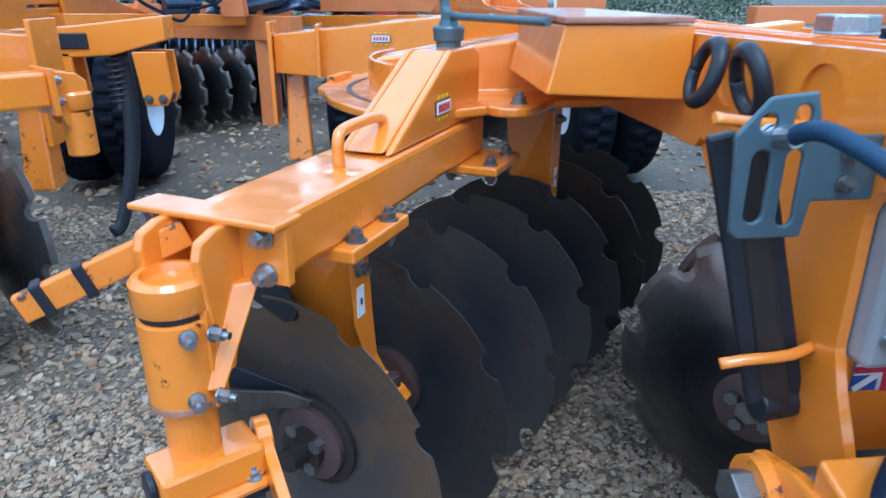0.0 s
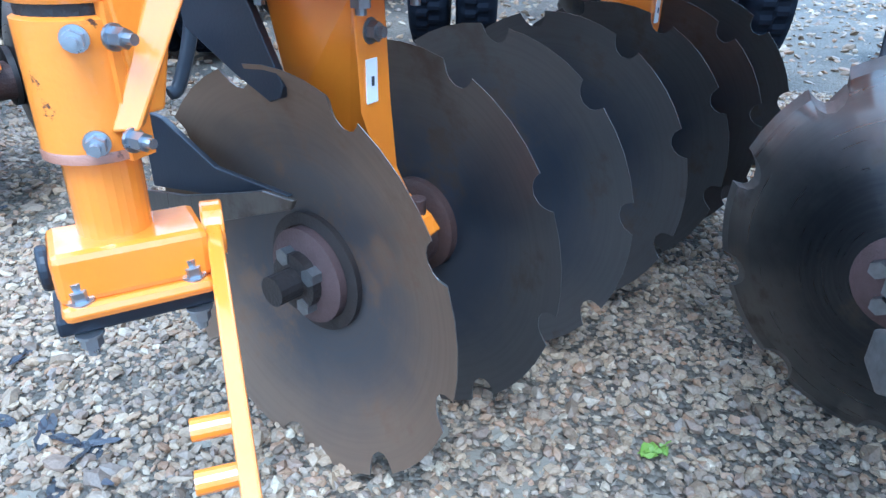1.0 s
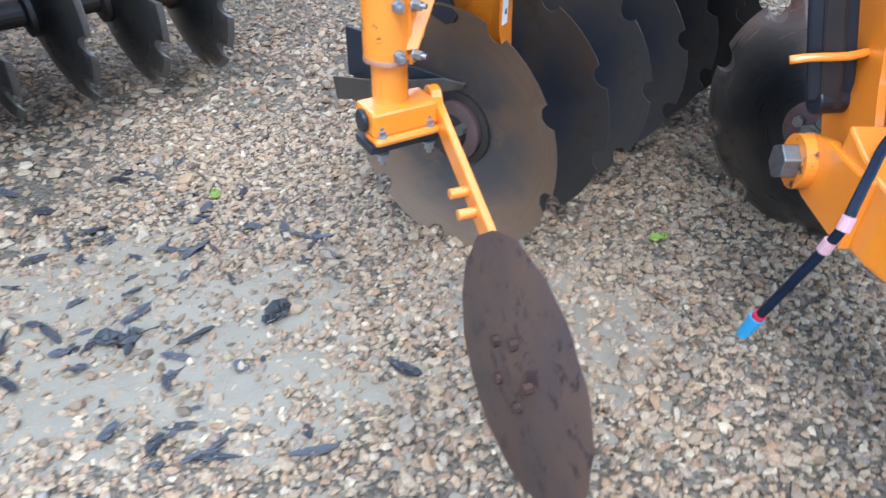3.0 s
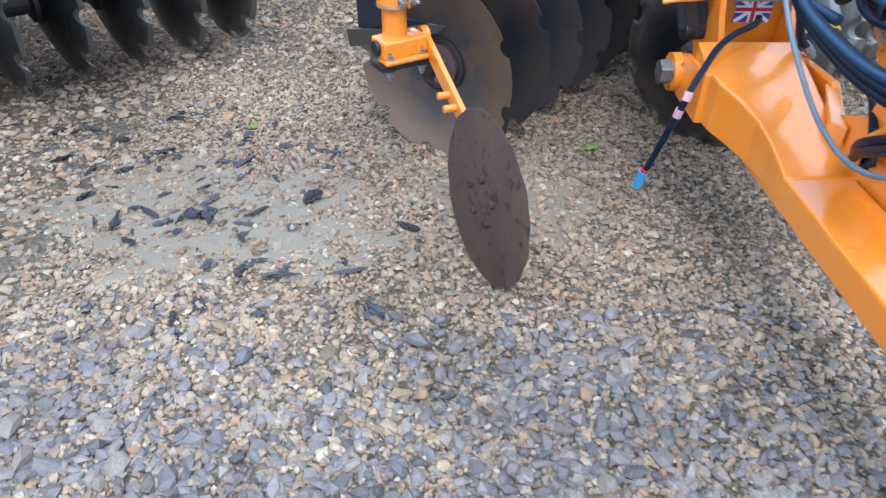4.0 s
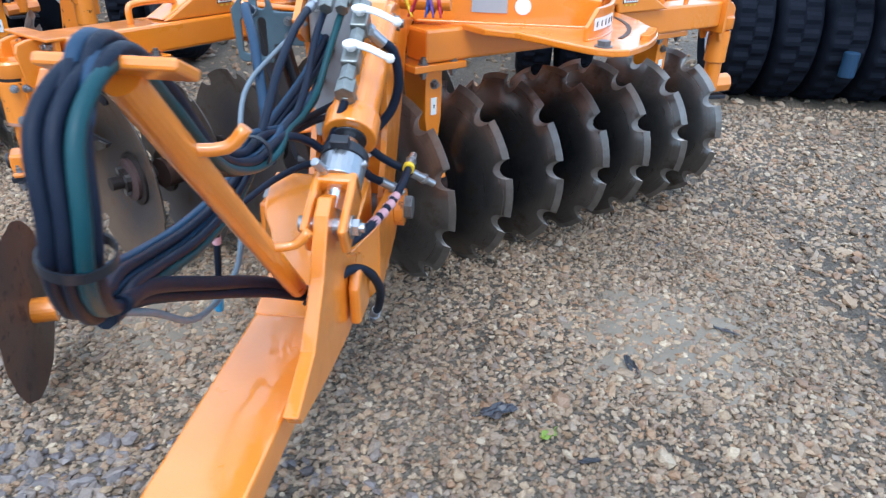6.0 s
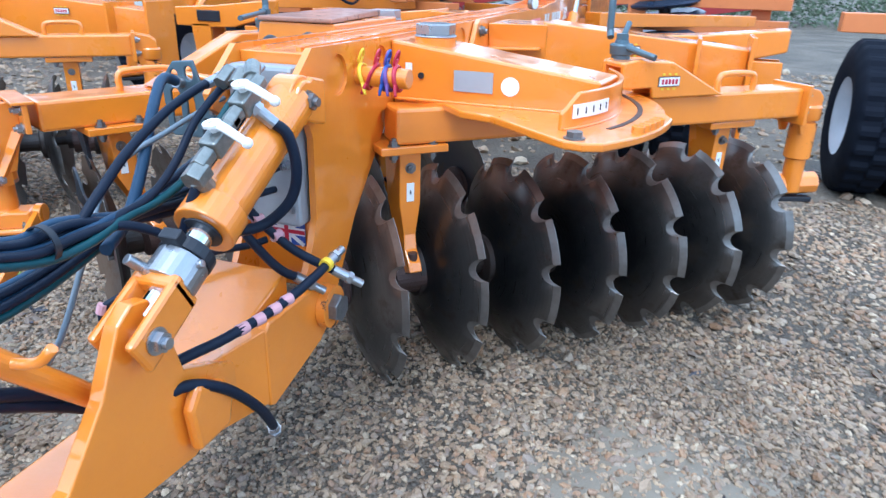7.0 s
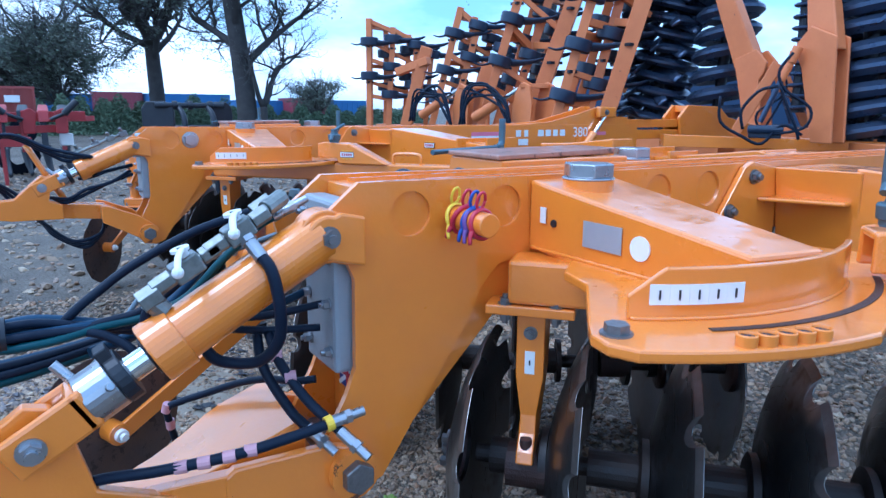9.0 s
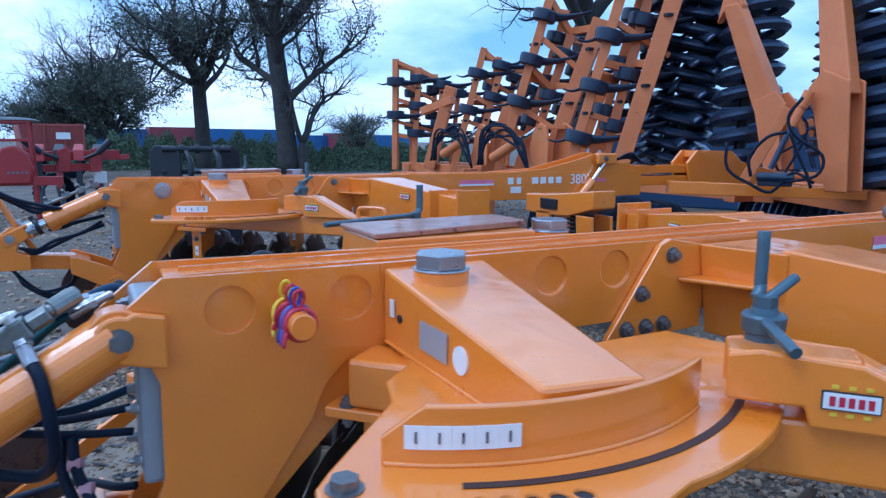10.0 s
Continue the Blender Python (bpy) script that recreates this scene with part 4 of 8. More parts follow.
def edge_coulter(rootob):
    """The outer end of the left arm: end plate, sleeve, clamp block, and the trailing arm with its small disc."""
    bm = B()
    u = turn_z(60)
    e = Vector((-0.225, 1.270, 0))
    box(bm, e + Vector((0, 0, 0.806)), (0.016, 0.245, 0.088), u)
    box(bm, e + u @ Vector((-0.004, 0.0, 0.0)) + Vector((0, 0, 0.853)), (0.060, 0.255, 0.010), u)
    endp = part("end_plate", bm, ORANGE, rootob, "orange plate bolted across the arm's end", bevel=0.003)
    for y, z in ((-0.088, 0.831), (-0.088, 0.776), (0.100, 0.838), (0.100, 0.785)):
        bm = B()
        d = u @ Vector((-1, 0, 0))
        bolt(bm, e + u @ Vector((-0.009, y, 0)) + Vector((0, 0, z)), d, 0.0135, 0.013)
        part("end_bolt", bm, ZINC, endp, "bright zinc bolt")
    # forked cheeks reaching to the sleeve
    sl = Vector((-0.276, 1.203, 0))
    for k, off in enumerate((-0.046, 0.052)):
        bm = B()
        pr = [(-0.006, 0.850), (-0.050, 0.848), (-0.080, 0.838), (-0.088, 0.815), (-0.080, 0.74), (-0.066, 0.64), (-0.04, 0.64), (-0.006, 0.765)]
        va = [bm.verts.new(e + u @ Vector((x, off, 0)) + Vector((0, 0, z))) for x, z in pr]
        vb = [bm.verts.new(e + u @ Vector((x, off + 0.016, 0)) + Vector((0, 0, z))) for x, z in pr]
        n = len(pr)
        fs = [bm.faces.new(va), bm.faces.new(vb)] + [bm.faces.new((va[i], va[(i + 1) % n], vb[(i + 1) % n], vb[i])) for i in range(n)]
        bmesh.ops.recalc_face_normals(bm, faces=fs)
        part("fork_cheek", bm, ORANGE, endp, bevel=0.004)
    bm = B()
    hexa(bm, [(-0.165, 1.225, 0.765), (-0.200, 1.215, 0.765), (-0.240, 1.165, 0.63), (-0.215, 1.170, 0.63)], [(-0.175, 1.245, 0.765), (-0.205, 1.235, 0.765), (-0.240, 1.185, 0.63), (-0.218, 1.19, 0.63)])
    part("brace", bm, ORANGE, endp, bevel=0.003)
    bm = B()
    lathe(bm, [(0.0, 0.600), (0.042, 0.600), (0.050, 0.606), (0.050, 0.730), (0.042, 0.735), (0.0, 0.735)], sl, (0, 0, 1), 36)
    box(bm, sl + Vector((0.047, -0.012, 0.672)), (0.012, 0.03, 0.145), turn_z(-20))
    slv = part("sleeve", bm, ORANGE_WORN, rootob, "scuffed orange pivot sleeve", smooth=False)
    for z in (0.716, 0.622):
        for k in (0, 1):
            bm = B()
            a = sl + Vector((0.025 + 0.028 * k, -0.045 + 0.012 * k, z))
            bolt(bm, a, (0.35, -0.9, 0) if k == 0 else (0.9, -0.4, 0), 0.0095, 0.014)
            part("sleeve_bolt", bm, ZINC, slv, "bright zinc bolt")
    bm = B()
    lathe(bm, [(0.044, 0.5985), (0.0512, 0.601), (0.0512, 0.609), (0.0502, 0.611)], sl, (0, 0, 1), 36)
    part("rusty_rim", bm, RUSTY_ORANGE, slv, "rusted lower rim")
    bm = B()
    lathe(bm, [(0.0, 0.744), (0.050, 0.744), (0.053, 0.749), (0.053, 0.784), (0.047, 0.791), (0.038, 0.791), (0.035, 0.780), (0.0, 0.779)], sl, (0, 0, 1), 36)
    part("sleeve_cap", bm, ORANGE, rootob, "orange cap on the sleeve")
    bm = B()
    cyl(bm, sl + Vector((0, 0, 0.733)), sl + Vector((0, 0, 0.747)), 0.045, n=28)
    part("gap_ring", bm, SHAFT, rootob, "dark rusty ring under the cap")
    bm = B()
    cyl(bm, sl + Vector((0, 0, 0.47)), sl + Vector((0, 0, 0.61)), 0.037, n=28)
    part("stem", bm, ORANGE, rootob, "orange pivot stem")
    c = turn_z(32)
    cb = Vector((-0.262, 1.195, 0))
    bm = B()
    box(bm, cb + Vector((0, 0, 0.490)), (0.150, 0.085, 0.055), c)
    box(bm, cb + c @ Vector((0, -0.022, 0)) + Vector((0, 0, 0.455)), (0.150, 0.062, 0.018), c)
    blk = part("clamp_block", bm, ORANGE, rootob, "orange clamp block under the stem", bevel=0.008)
    bm = B()
    box(bm, cb + Vector((0, 0, 0.436)), (0.165, 0.075, 0.020), c)
    for s in (-1, 1):
        cyl(bm, cb + c @ Vector((s * 0.074, 0, 0)) + Vector((0, 0, 0.49)), cb + c @ Vector((s * 0.086, 0, 0)) + Vector((0, 0, 0.49)), 0.024, n=20)
    part("clamp_base", bm, BLACK_STEEL, blk, "black underside plate", bevel=0.004)
    for x in (-0.055, 0.055):
        bm = B()
        o = cb + c @ Vector((x, -0.035, 0)) + Vector((0, 0, 0.464))
        bolt(bm, o, (0, -0.2, 1), 0.011, 0.012)
        part("clamp_bolt", bm, ZINC, blk, "bright zinc bolt")
        bm = B()
        bolt(bm, o - Vector((0, 0, 0.038)), (0, 0, -1), 0.011, 0.014)
        part("clamp_bolt", bm, ZINC, blk, "bright zinc bolt")
    # trailing arm
    a, b = Vector((-0.190, 1.248, 0.496)), Vector((0.022, 0.722, 0.236))
    d = (b - a).normalized()
    sx = d.cross(Vector((0, 0, 1))).normalized()
    rot = Matrix((sx, sx.cross(d) * -1, d)).transposed()
    bm = B()
    box(bm, (a + b) / 2, (0.017, 0.052, (b - a).length), rot)
    cyl(bm, a - sx * 0.012, a + sx * 0.012, 0.032, n=24)
    arm = part("trailing_arm", bm, ORANGE, rootob, "orange flat bar arm, its lower end bare", bevel=0.003)
    for t in (0.385, 0.465):
        q = a + d * (b - a).length * t
        bm = B()
        cyl(bm, q, q + sx * 0.044, 0.011, n=14)
        part("peg", bm, ORANGE, arm, "orange round peg")
    nrm = Vector((0.92, 0.38, -0.02)).normalized()
    dc = Vector((-0.028, 0.706, 0.250))
    bm = B()
    cyl(bm, dc + nrm * 0.010, dc + nrm * 0.072, 0.034, n=24)
    part("coulter_hub", bm, ORANGE, arm, "orange hub", bevel=0.003)
    bm = B()
    cyl(bm, dc + nrm * 0.070, dc + nrm * 0.088, 0.020, n=16)
    cyl(bm, dc + nrm * 0.088, dc + nrm * 0.102, 0.013, n=6)
    part("hub_cap", bm, WHITE, arm, "pale plastic hub cap", bevel=0.002)
    bm = B()
    lathe(bm, [(0.0, 0.012), (0.05, 0.012), (0.08, 0.004), (0.236, 0.001), (0.242, 0.0), (0.236, -0.003), (0.08, -0.003), (0.045, -0.012), (0.0, -0.012)], dc, nrm, 72)
    for v in bm.verts:
        off = v.co - dc
        if off.length > 0.2:
            turn = math.atan2(off.z, off.dot(nrm.cross(Vector((0, 0, 1)))))
            v.co = dc + off * (1 - 0.012 - 0.012 * math.sin(7 * turn + 1) * math.sin(3 * turn) - 0.008 * math.sin(17 * turn))
    cd = part("coulter_disc", bm, COULTER, rootob, "rusty brown coulter disc with a worn uneven rim")
    f = frame_of(nrm)
    for k in range(5):
        q = dc + f @ Vector((0.062 * math.cos(k * 1.2566 + 0.3), 0.062 * math.sin(k * 1.2566 + 0.3), 0))
        bm = B()
        cyl(bm, q - nrm * 0.020, q - nrm * 0.004, 0.011, n=8)
        part("disc_bolt", bm, RUST, cd)
    # bar with two black clips
    bm = B()
    a, b = Vector((-0.265, 1.27, 0.825)), Vector((-0.47, 1.20, 0.748))
    d = (b - a).normalized()
    sx = d.cross(Vector((0, 0, 1))).normalized()
    rot = Matrix((sx, sx.cross(d) * -1, d)).transposed()
    box(bm, (a + b) / 2, (0.018, 0.040, (b - a).length), rot)
    st = part("stop_bar", bm, ORANGE_WORN, rootob, "worn orange flat bar", bevel=0.003)
    for t in (0.62, 0.86):
        bm = B()
        box(bm, a + (b - a) * t, (0.028, 0.050, 0.014), rot)
        part("clip", bm, BLACK_STEEL, st, "dark steel clip", bevel=0.003)
    # scraper plates standing across the first disc's hollow face; the middle one paints the shadow over the worn edge,
    # and its mount
    gu, gv = Vector((math.cos(radians(53)), math.sin(radians(53)), 0)), Vector((-math.sin(radians(53)), math.cos(radians(53)), 0))
    for off, thick, poly, mat, label in ((-0.004, 0.012, [(0.20, 0.750), (0.06, 0.760), (-0.024, 0.614), (-0.016, 0.598), (0.007, 0.589), (0.079, 0.616), (0.19, 0.668)], BLACK_STEEL, "black plate for a scraper blade and its shadow"),
                                         (-0.030, 0.010, [(0.31, 0.530), (0.25, 0.528), (0.12, 0.478), (-0.050, 0.478), (-0.02, 0.455), (0.31, 0.400)], BLACK_STEEL, "black plate for a scraper blade and its shadow"),
                                         (-0.060, 0.008, [(0.34, 0.398), (0.16, 0.432), (0.05, 0.464), (-0.033, 0.490), (-0.096, 0.493), (-0.088, 0.478), (-0.02, 0.452), (0.10, 0.404), (0.33, 0.335)], DISC, "brown worn scraper edge")):
        bm = B()
        rows = [[bm.verts.new(Vector((-0.162, 1.445, 0)) + gu * (off + s * thick) + gv * v + Vector((0, 0, z))) for v, z in poly] for s in (0, 1)]
        n = len(poly)
        fs = [bm.faces.new(rows[0]), bm.faces.new(rows[1])] + [bm.faces.new((rows[0][k], rows[0][(k + 1) % n], rows[1][(k + 1) % n], rows[1][k])) for k in range(n)]
        bmesh.ops.recalc_face_normals(bm, faces=fs)
        part("scraper", bm, mat, rootob, label, bevel=0.002)


def right_end(rootob):
    """The outer end of the right arm, with its end plate and sleeve stub."""
    u = turn_z(41.6)
    e = Vector((2.065, 2.585, 0))
    bm = B()
    box(bm, e + Vector((0, 0, 0.815)), (0.018, 0.17, 0.145), u)
    endp = part("end_plate", bm, ORANGE, rootob, bevel=0.003)
    for y, z in ((-0.06, 0.85), (-0.06, 0.785), (0.06, 0.85), (0.06, 0.785)):
        bm = B()
        bolt(bm, e + u @ Vector((0.009, y, 0)) + Vector((0, 0, z)), u @ Vector((1, 0, 0)), 0.014)
        part("end_bolt", bm, ZINC, endp)
    for off in (-0.055, 0.035):
        bm = B()
        pr = [(0.004, 0.88), (0.08, 0.866), (0.11, 0.84), (0.11, 0.80), (0.075, 0.76), (0.055, 0.70), (0.03, 0.70), (0.004, 0.765)]
        hexa(bm, [e + u @ Vector((x, off, z)) for x, z in pr], [e + u @ Vector((x, off + 0.016, z)) for x, z in pr])
        part("fork_cheek", bm, ORANGE, endp, bevel=0.004)
    sl = e + u @ Vector((0.075, -0.02, 0))
    bm = B()
    lathe(bm, [(0.0, 0.600), (0.040, 0.600), (0.0475, 0.606), (0.0475, 0.742), (0.040, 0.746), (0.0, 0.746)], sl, (0, 0, 1), 28)
    slv = part("sleeve", bm, ORANGE_WORN, rootob, "scuffed orange pivot sleeve")
    bm = B()
    lathe(bm, [(0.0, 0.752), (0.049, 0.752), (0.052, 0.758), (0.052, 0.800), (0.046, 0.808), (0.0, 0.806)], sl, (0, 0, 1), 28)
    part("sleeve_cap", bm, ORANGE, rootob, "orange cap on the sleeve")
    bm = B()
    cyl(bm, sl + Vector((0, 0, 0.47)), sl + Vector((0, 0, 0.61)), 0.037, n=24)
    part("stem", bm, ORANGE, rootob, "orange pivot stem")
    bm = B()
    cyl(bm, sl + Vector((-0.10, -0.02, 0.485)), sl + Vector((0.09, 0.05, 0.50)), 0.045, n=8)
    blk = part("clamp_block", bm, ORANGE, rootob, "orange clamp block under the stem", bevel=0.006)
    bm = B()
    box(bm, sl + Vector((-0.005, 0.01, 0.440)), (0.17, 0.08, 0.02), turn_z(20))
    part("clamp_base", bm, BLACK_STEEL, blk, bevel=0.004)
    # carrier box with hanging plates, spring and tine behind the arm's end
    c = Vector((1.95, 3.70, 0))
    bm = B()
    prism(bm, [(1.46, 0.95), (1.75, 0.965), (2.16, 1.01), (2.16, 0.90), (1.92, 0.835), (1.74, 0.825), (1.46, 0.83)], 3.66, 3.84, "y")
    car = part("tine_carrier", bm, ORANGE, rootob, "orange box carrying the tine plates", bevel=0.008)
    # black plate on the solid face paints the shaded inside of a hole
    bm = B()
    box(bm, (1.73, 3.655, 0.90), (0.18, 0.012, 0.07))
    part("carrier_hole", bm, BLACK_STEEL, car, "black plate for the shade inside an opening", bevel=0.02)
    for x in (1.66, 2.08):
        for y in (3.66, 3.81):
            bm = B()
            prism(bm, [(x - 0.08, 0.85), (x + 0.07, 0.85), (x + 0.08, 0.66), (x + 0.05, 0.60), (x - 0.05, 0.60), (x - 0.06, 0.66)], y, y + 0.025, "y")
            hp = part("hanging_plate", bm, ORANGE, car, bevel=0.006)
            for dx in (-0.03, 0.035):
                bm = B()
                bolt(bm, (x + dx, y, 0.632), (0, -1, 0), 0.017)
                part("plate_bolt", bm, BOLT_DARK, hp)
    bm = B()
    cyl(bm, (1.90, 3.73, 0.58), (1.90, 3.73, 0.86), 0.022, n=14)
    rod = part("spring_rod", bm, BOLT_DARK, car)
    bm = B()
    tube(bm, [(1.90 + 0.042 * math.cos(k * 0.7), 3.73 + 0.042 * math.sin(k * 0.7), 0.60 + 0.0031 * k) for k in range(78)], 0.008, n=6, steps=1)
    part("coil_spring", bm, BLACK_STEEL, rod, "dark coil spring")
    bm = B()
    tube(bm, [(1.92, 3.74, 0.84), (1.94, 3.72, 0.60), (1.92, 3.66, 0.30), (1.87, 3.56, 0.06), (1.84, 3.50, 0.03)], lambda t: 0.045 - 0.015 * t, n=8, steps=5, flat=0.5)
    part("spring_tine", bm, BLACK_STEEL, car, "black curved spring tine")


def hook_pin(rootob):
    """The pin on the cheek with coloured ties hung on it."""
    bm = B()
    cyl(bm, (0.862, 1.39, 0.978), (1.01, 1.385, 0.978), 0.026, n=24)
    pin = part("parking_pin", bm, ORANGE, rootob, "round orange pin on the beam", bevel=0.003)
    for x, m, lean, lab in ((0.884, YELLOW, -0.010, "yellow plastic tie"), (0.908, RED, 0.012, "red plastic tie"), (0.946, BLUE, 0.004, "blue plastic tie"), (0.954, PURPLE, -0.006, "purple plastic tie"), (0.978, RED, -0.004, "red plastic tie")):
        bm = B()
        loop = [(x + lean * math.sin(a), 1.388 + 0.0305 * math.cos(a), 0.977 + 0.0315 * math.sin(a)) for a in (radians(k * 30) for k in range(-3, 11))]
        tube(bm, loop, 0.0058, n=8, steps=3, flat=0.6)
        ear = [(x + lean + 0.006 * math.sin(a), 1.386 + 0.0105 * math.cos(a), 1.027 + 0.019 * math.sin(a)) for a in (radians(k * 45) for k in range(9))]
        tube(bm, ear, 0.0036, n=6, steps=2)
        tail = [(x - lean * 0.5, 1.360, 0.965), (x - lean, 1.354, 0.952), (x - lean * 1.6, 1.352, 0.936)]
        tube(bm, tail, lambda t: 0.0060 - 0.002 * t, n=6, steps=3, flat=0.5)
        part("tie", bm, m, pin, lab)


def hydraulics(rootob):
    """Valves, hoses, couplings and the hose support."""
    bm = B()
    tube(bm, [(0.80, 1.01, 1.04), (0.825, 0.965, 1.02), (0.846, 0.85, 0.952), (0.846, 0.74, 0.878)], 0.012, n=10, steps=4)
    vb = part("valve_pipe", bm, VALVE, rootob, "grey steel pipe joining the ball valves")
    valve_at = []
    for o, d in (((0.846, 0.905, 0.985), (0, -0.86, -0.5)), ((0.846, 0.805, 0.925), (0, -0.86, -0.5))):
        o, d = Vector(o), Vector(d).normalized()
        rot = Matrix((Vector((1, 0, 0)), d.cross(Vector((1, 0, 0))), d)).transposed()
        bm = B()
        box(bm, o, (0.038, 0.040, 0.058), rot)
        part("ball_valve", bm, VALVE, vb, "grey zinc ball valve", bevel=0.004)
        for lo, hi in ((-0.068, -0.031), (0.031, 0.072)):
            bm = B()
            cyl(bm, o + d * lo, o + d * hi, 0.018, n=6)
            part("union_nut", bm, VALVE, vb, bevel=0.002)
        valve_at.append((o, d))
    for a, b, r, n in (((0.846, 0.755, 0.885), (0.846, 0.72, 0.865), 0.024, 6), ((0.846, 0.735, 0.872), (0.846, 0.76, 0.845), 0.020, 12), ((0.825, 0.965, 1.02), (0.80, 1.01, 1.04), 0.018, 12),
                       ((0.79, 0.99, 1.03), (0.79, 0.955, 1.005), 0.017, 6), ((0.75, 1.00, 1.03), (0.75, 0.96, 1.005), 0.017, 6)):
        bm = B()
        cyl(bm, a, b, r, n=n)
        part("coupling", bm, VALVE, vb, bevel=0.002)
    for k, (o, d) in enumerate(valve_at):
        bm = B()
        a = o + Vector((0.0, -0.01, 0.035))
        cyl(bm, o + Vector((0, 0, 0.02)), a, 0.010, n=10)
        lathe(bm, [(0.006, -0.003), (0.018, -0.003), (0.018, 0.003), (0.006, 0.003)], a, (0, -0.3, 1), 20)
        tube(bm, [a + Vector((0.012, 0, 0)), a + Vector((0.045, -0.012, -0.006)), a + Vector((0.088, -0.022, -0.022))], lambda t: 0.010 - 0.002 * t, n=8, steps=3, flat=0.5)
        bmesh.ops.create_icosphere(bm, subdivisions=2, radius=0.011, matrix=Matrix.Translation(a + Vector((0.090, -0.022, -0.023))))
        part("valve_handle", bm, WHITE, vb, "white painted valve handle")

    def hose(pts, r, m, label, ends=()):
        bm = B()
        tube(bm, pts, r, n=9, steps=7)
        h = part("hose", bm, m, rootob, label)
        for i in ends:
            p = [Vector(q) for q in pts]
            a, b = (p[0], p[1]) if i == 0 else (p[-1], p[-2])
            d = (a - b).normalized()
            bm = B()
            cyl(bm, a - d * 0.012, a + d * 0.028, r * 1.18, n=14)
            cyl(bm, a + d * 0.028, a + d * 0.040, r * 1.45, n=6)
            cyl(bm, a + d * 0.040, a + d * 0.070, r * 0.95, n=14)
            part("hose_end", bm, ZINC, h, "crimped zinc hose end")
        return h
    # bundle from the valves over the hose support and down in a loop
    rng = random.Random(4)
    heads = [
        [(0.700, 0.990, 1.000), (0.700, 0.945, 0.992), (0.700, 0.847, 0.963), (0.700, 0.728, 0.906), (0.702, 0.640, 0.846)],
        [(0.740, 1.005, 1.000), (0.740, 0.965, 0.988), (0.740, 0.878, 0.938), (0.740, 0.809, 0.872), (0.735, 0.735, 0.822), (0.728, 0.66, 0.806)],
        [(0.782, 1.005, 1.000), (0.780, 0.965, 0.980), (0.770, 0.890, 0.915), (0.758, 0.820, 0.845), (0.745, 0.745, 0.812), (0.735, 0.66, 0.800)],
        [(0.846, 0.735, 0.860), (0.835, 0.725, 0.825), (0.800, 0.72, 0.745), (0.770, 0.70, 0.765), (0.742, 0.65, 0.792)],
        [(0.72, 1.09, 0.90), (0.715, 0.99, 0.83), (0.715, 0.87, 0.800), (0.718, 0.731, 0.806)],
        [(0.80, 1.09, 0.80), (0.775, 0.98, 0.785), (0.745, 0.85, 0.785), (0.730, 0.72, 0.792)],
        [(0.69, 1.09, 0.80), (0.700, 0.98, 0.775), (0.705, 0.85, 0.778), (0.710, 0.72, 0.788)],
        [(0.78, 1.09, 0.74), (0.755, 0.98, 0.745), (0.735, 0.85, 0.765), (0.725, 0.72, 0.780)]]
    mats = [RUBBER, RUBBER, HOSE_GREEN, RUBBER, HOSE_BLUE, RUBBER, HOSE_BLUE, RUBBER]
    for k, (t, m) in enumerate(zip(heads, mats)):
        j = [rng.uniform(-0.012, 0.012) for _ in range(8)]
        col, row = (k % 3 - 1) * 0.0175, (k // 3 - 1) * 0.0165
        pts = t + [(0.720 + col + j[0], 0.56, 0.804 + row), (0.720 + col, 0.45 + j[1], 0.808 + row), (0.735 + col + j[2], 0.27, 0.885 + row),
               (0.765 + col, 0.10, 1.035 + row + j[3]), (0.79 + col, -0.03, 1.105 + row * 0.6), (0.800 + col + j[4], -0.115 + row, 1.06), (0.800 + col, -0.150 + row, 0.97),
               (0.780 + col, -0.135 + row, 0.895), (0.745 + col, -0.07 + row, 0.825 + j[5]), (0.705 + col, 0.04, 0.785 + row), (0.675 + col, 0.16, 0.745 + row), (0.665 + col, 0.32, 0.715 + row),
               (0.66 + col * 0.8, 0.50, 0.715 + row * 0.8), (0.655 + col * 0.5, 0.72, 0.755 + row * 0.5), (0.695 + col * 0.5, 0.95 + j[6], 0.84 + row * 0.4), (0.71 + col * 0.8, 1.10, 0.90 + row)]
        hose(pts, 0.0086 if k % 3 else 0.0095, m, "black rubber hydraulic hose" if m is RUBBER else "dusty blue-green hydraulic hose", (0,) if k < 3 else ())
    for k in range(2):
        c = 0.022 * (k - 0.5)
        hose([(0.745 + c, -0.05, 0.80 + c), (0.70 + c, 0.10, 0.735 + c), (0.70 + c, 0.28, 0.635 + c), (0.73, 0.45, 0.54 + c), (0.79, 0.55, 0.47 + c * 0.6), (0.83, 0.60, 0.455 + c * 0.4)], 0.0125, RUBBER, "black rubber hydraulic hose")
    hose([(0.505, 1.125, 0.97), (0.515, 1.06, 0.985), (0.57, 0.95, 0.93), (0.62, 0.84, 0.83), (0.66, 0.74, 0.76), (0.70, 0.64, 0.74)], 0.0125, HOSE_BLUE, "thick blue-grey hose from the slotted bracket", (0,))
    for o, d, r in (((0.79, -0.145, 0.93), (0.2, -0.15, 1), 0.034), ((0.720, 0.50, 0.806), (0.0, 1.0, 0.0), 0.031)):
        bm = B()
        lathe(bm, [(r, -0.006), (r + 0.003, -0.006), (r + 0.003, 0.006), (r, 0.006), (r, -0.006)], o, d, 24)
        part("cable_tie", bm, BLACK_STEEL, rootob, "black cable tie round the hoses")
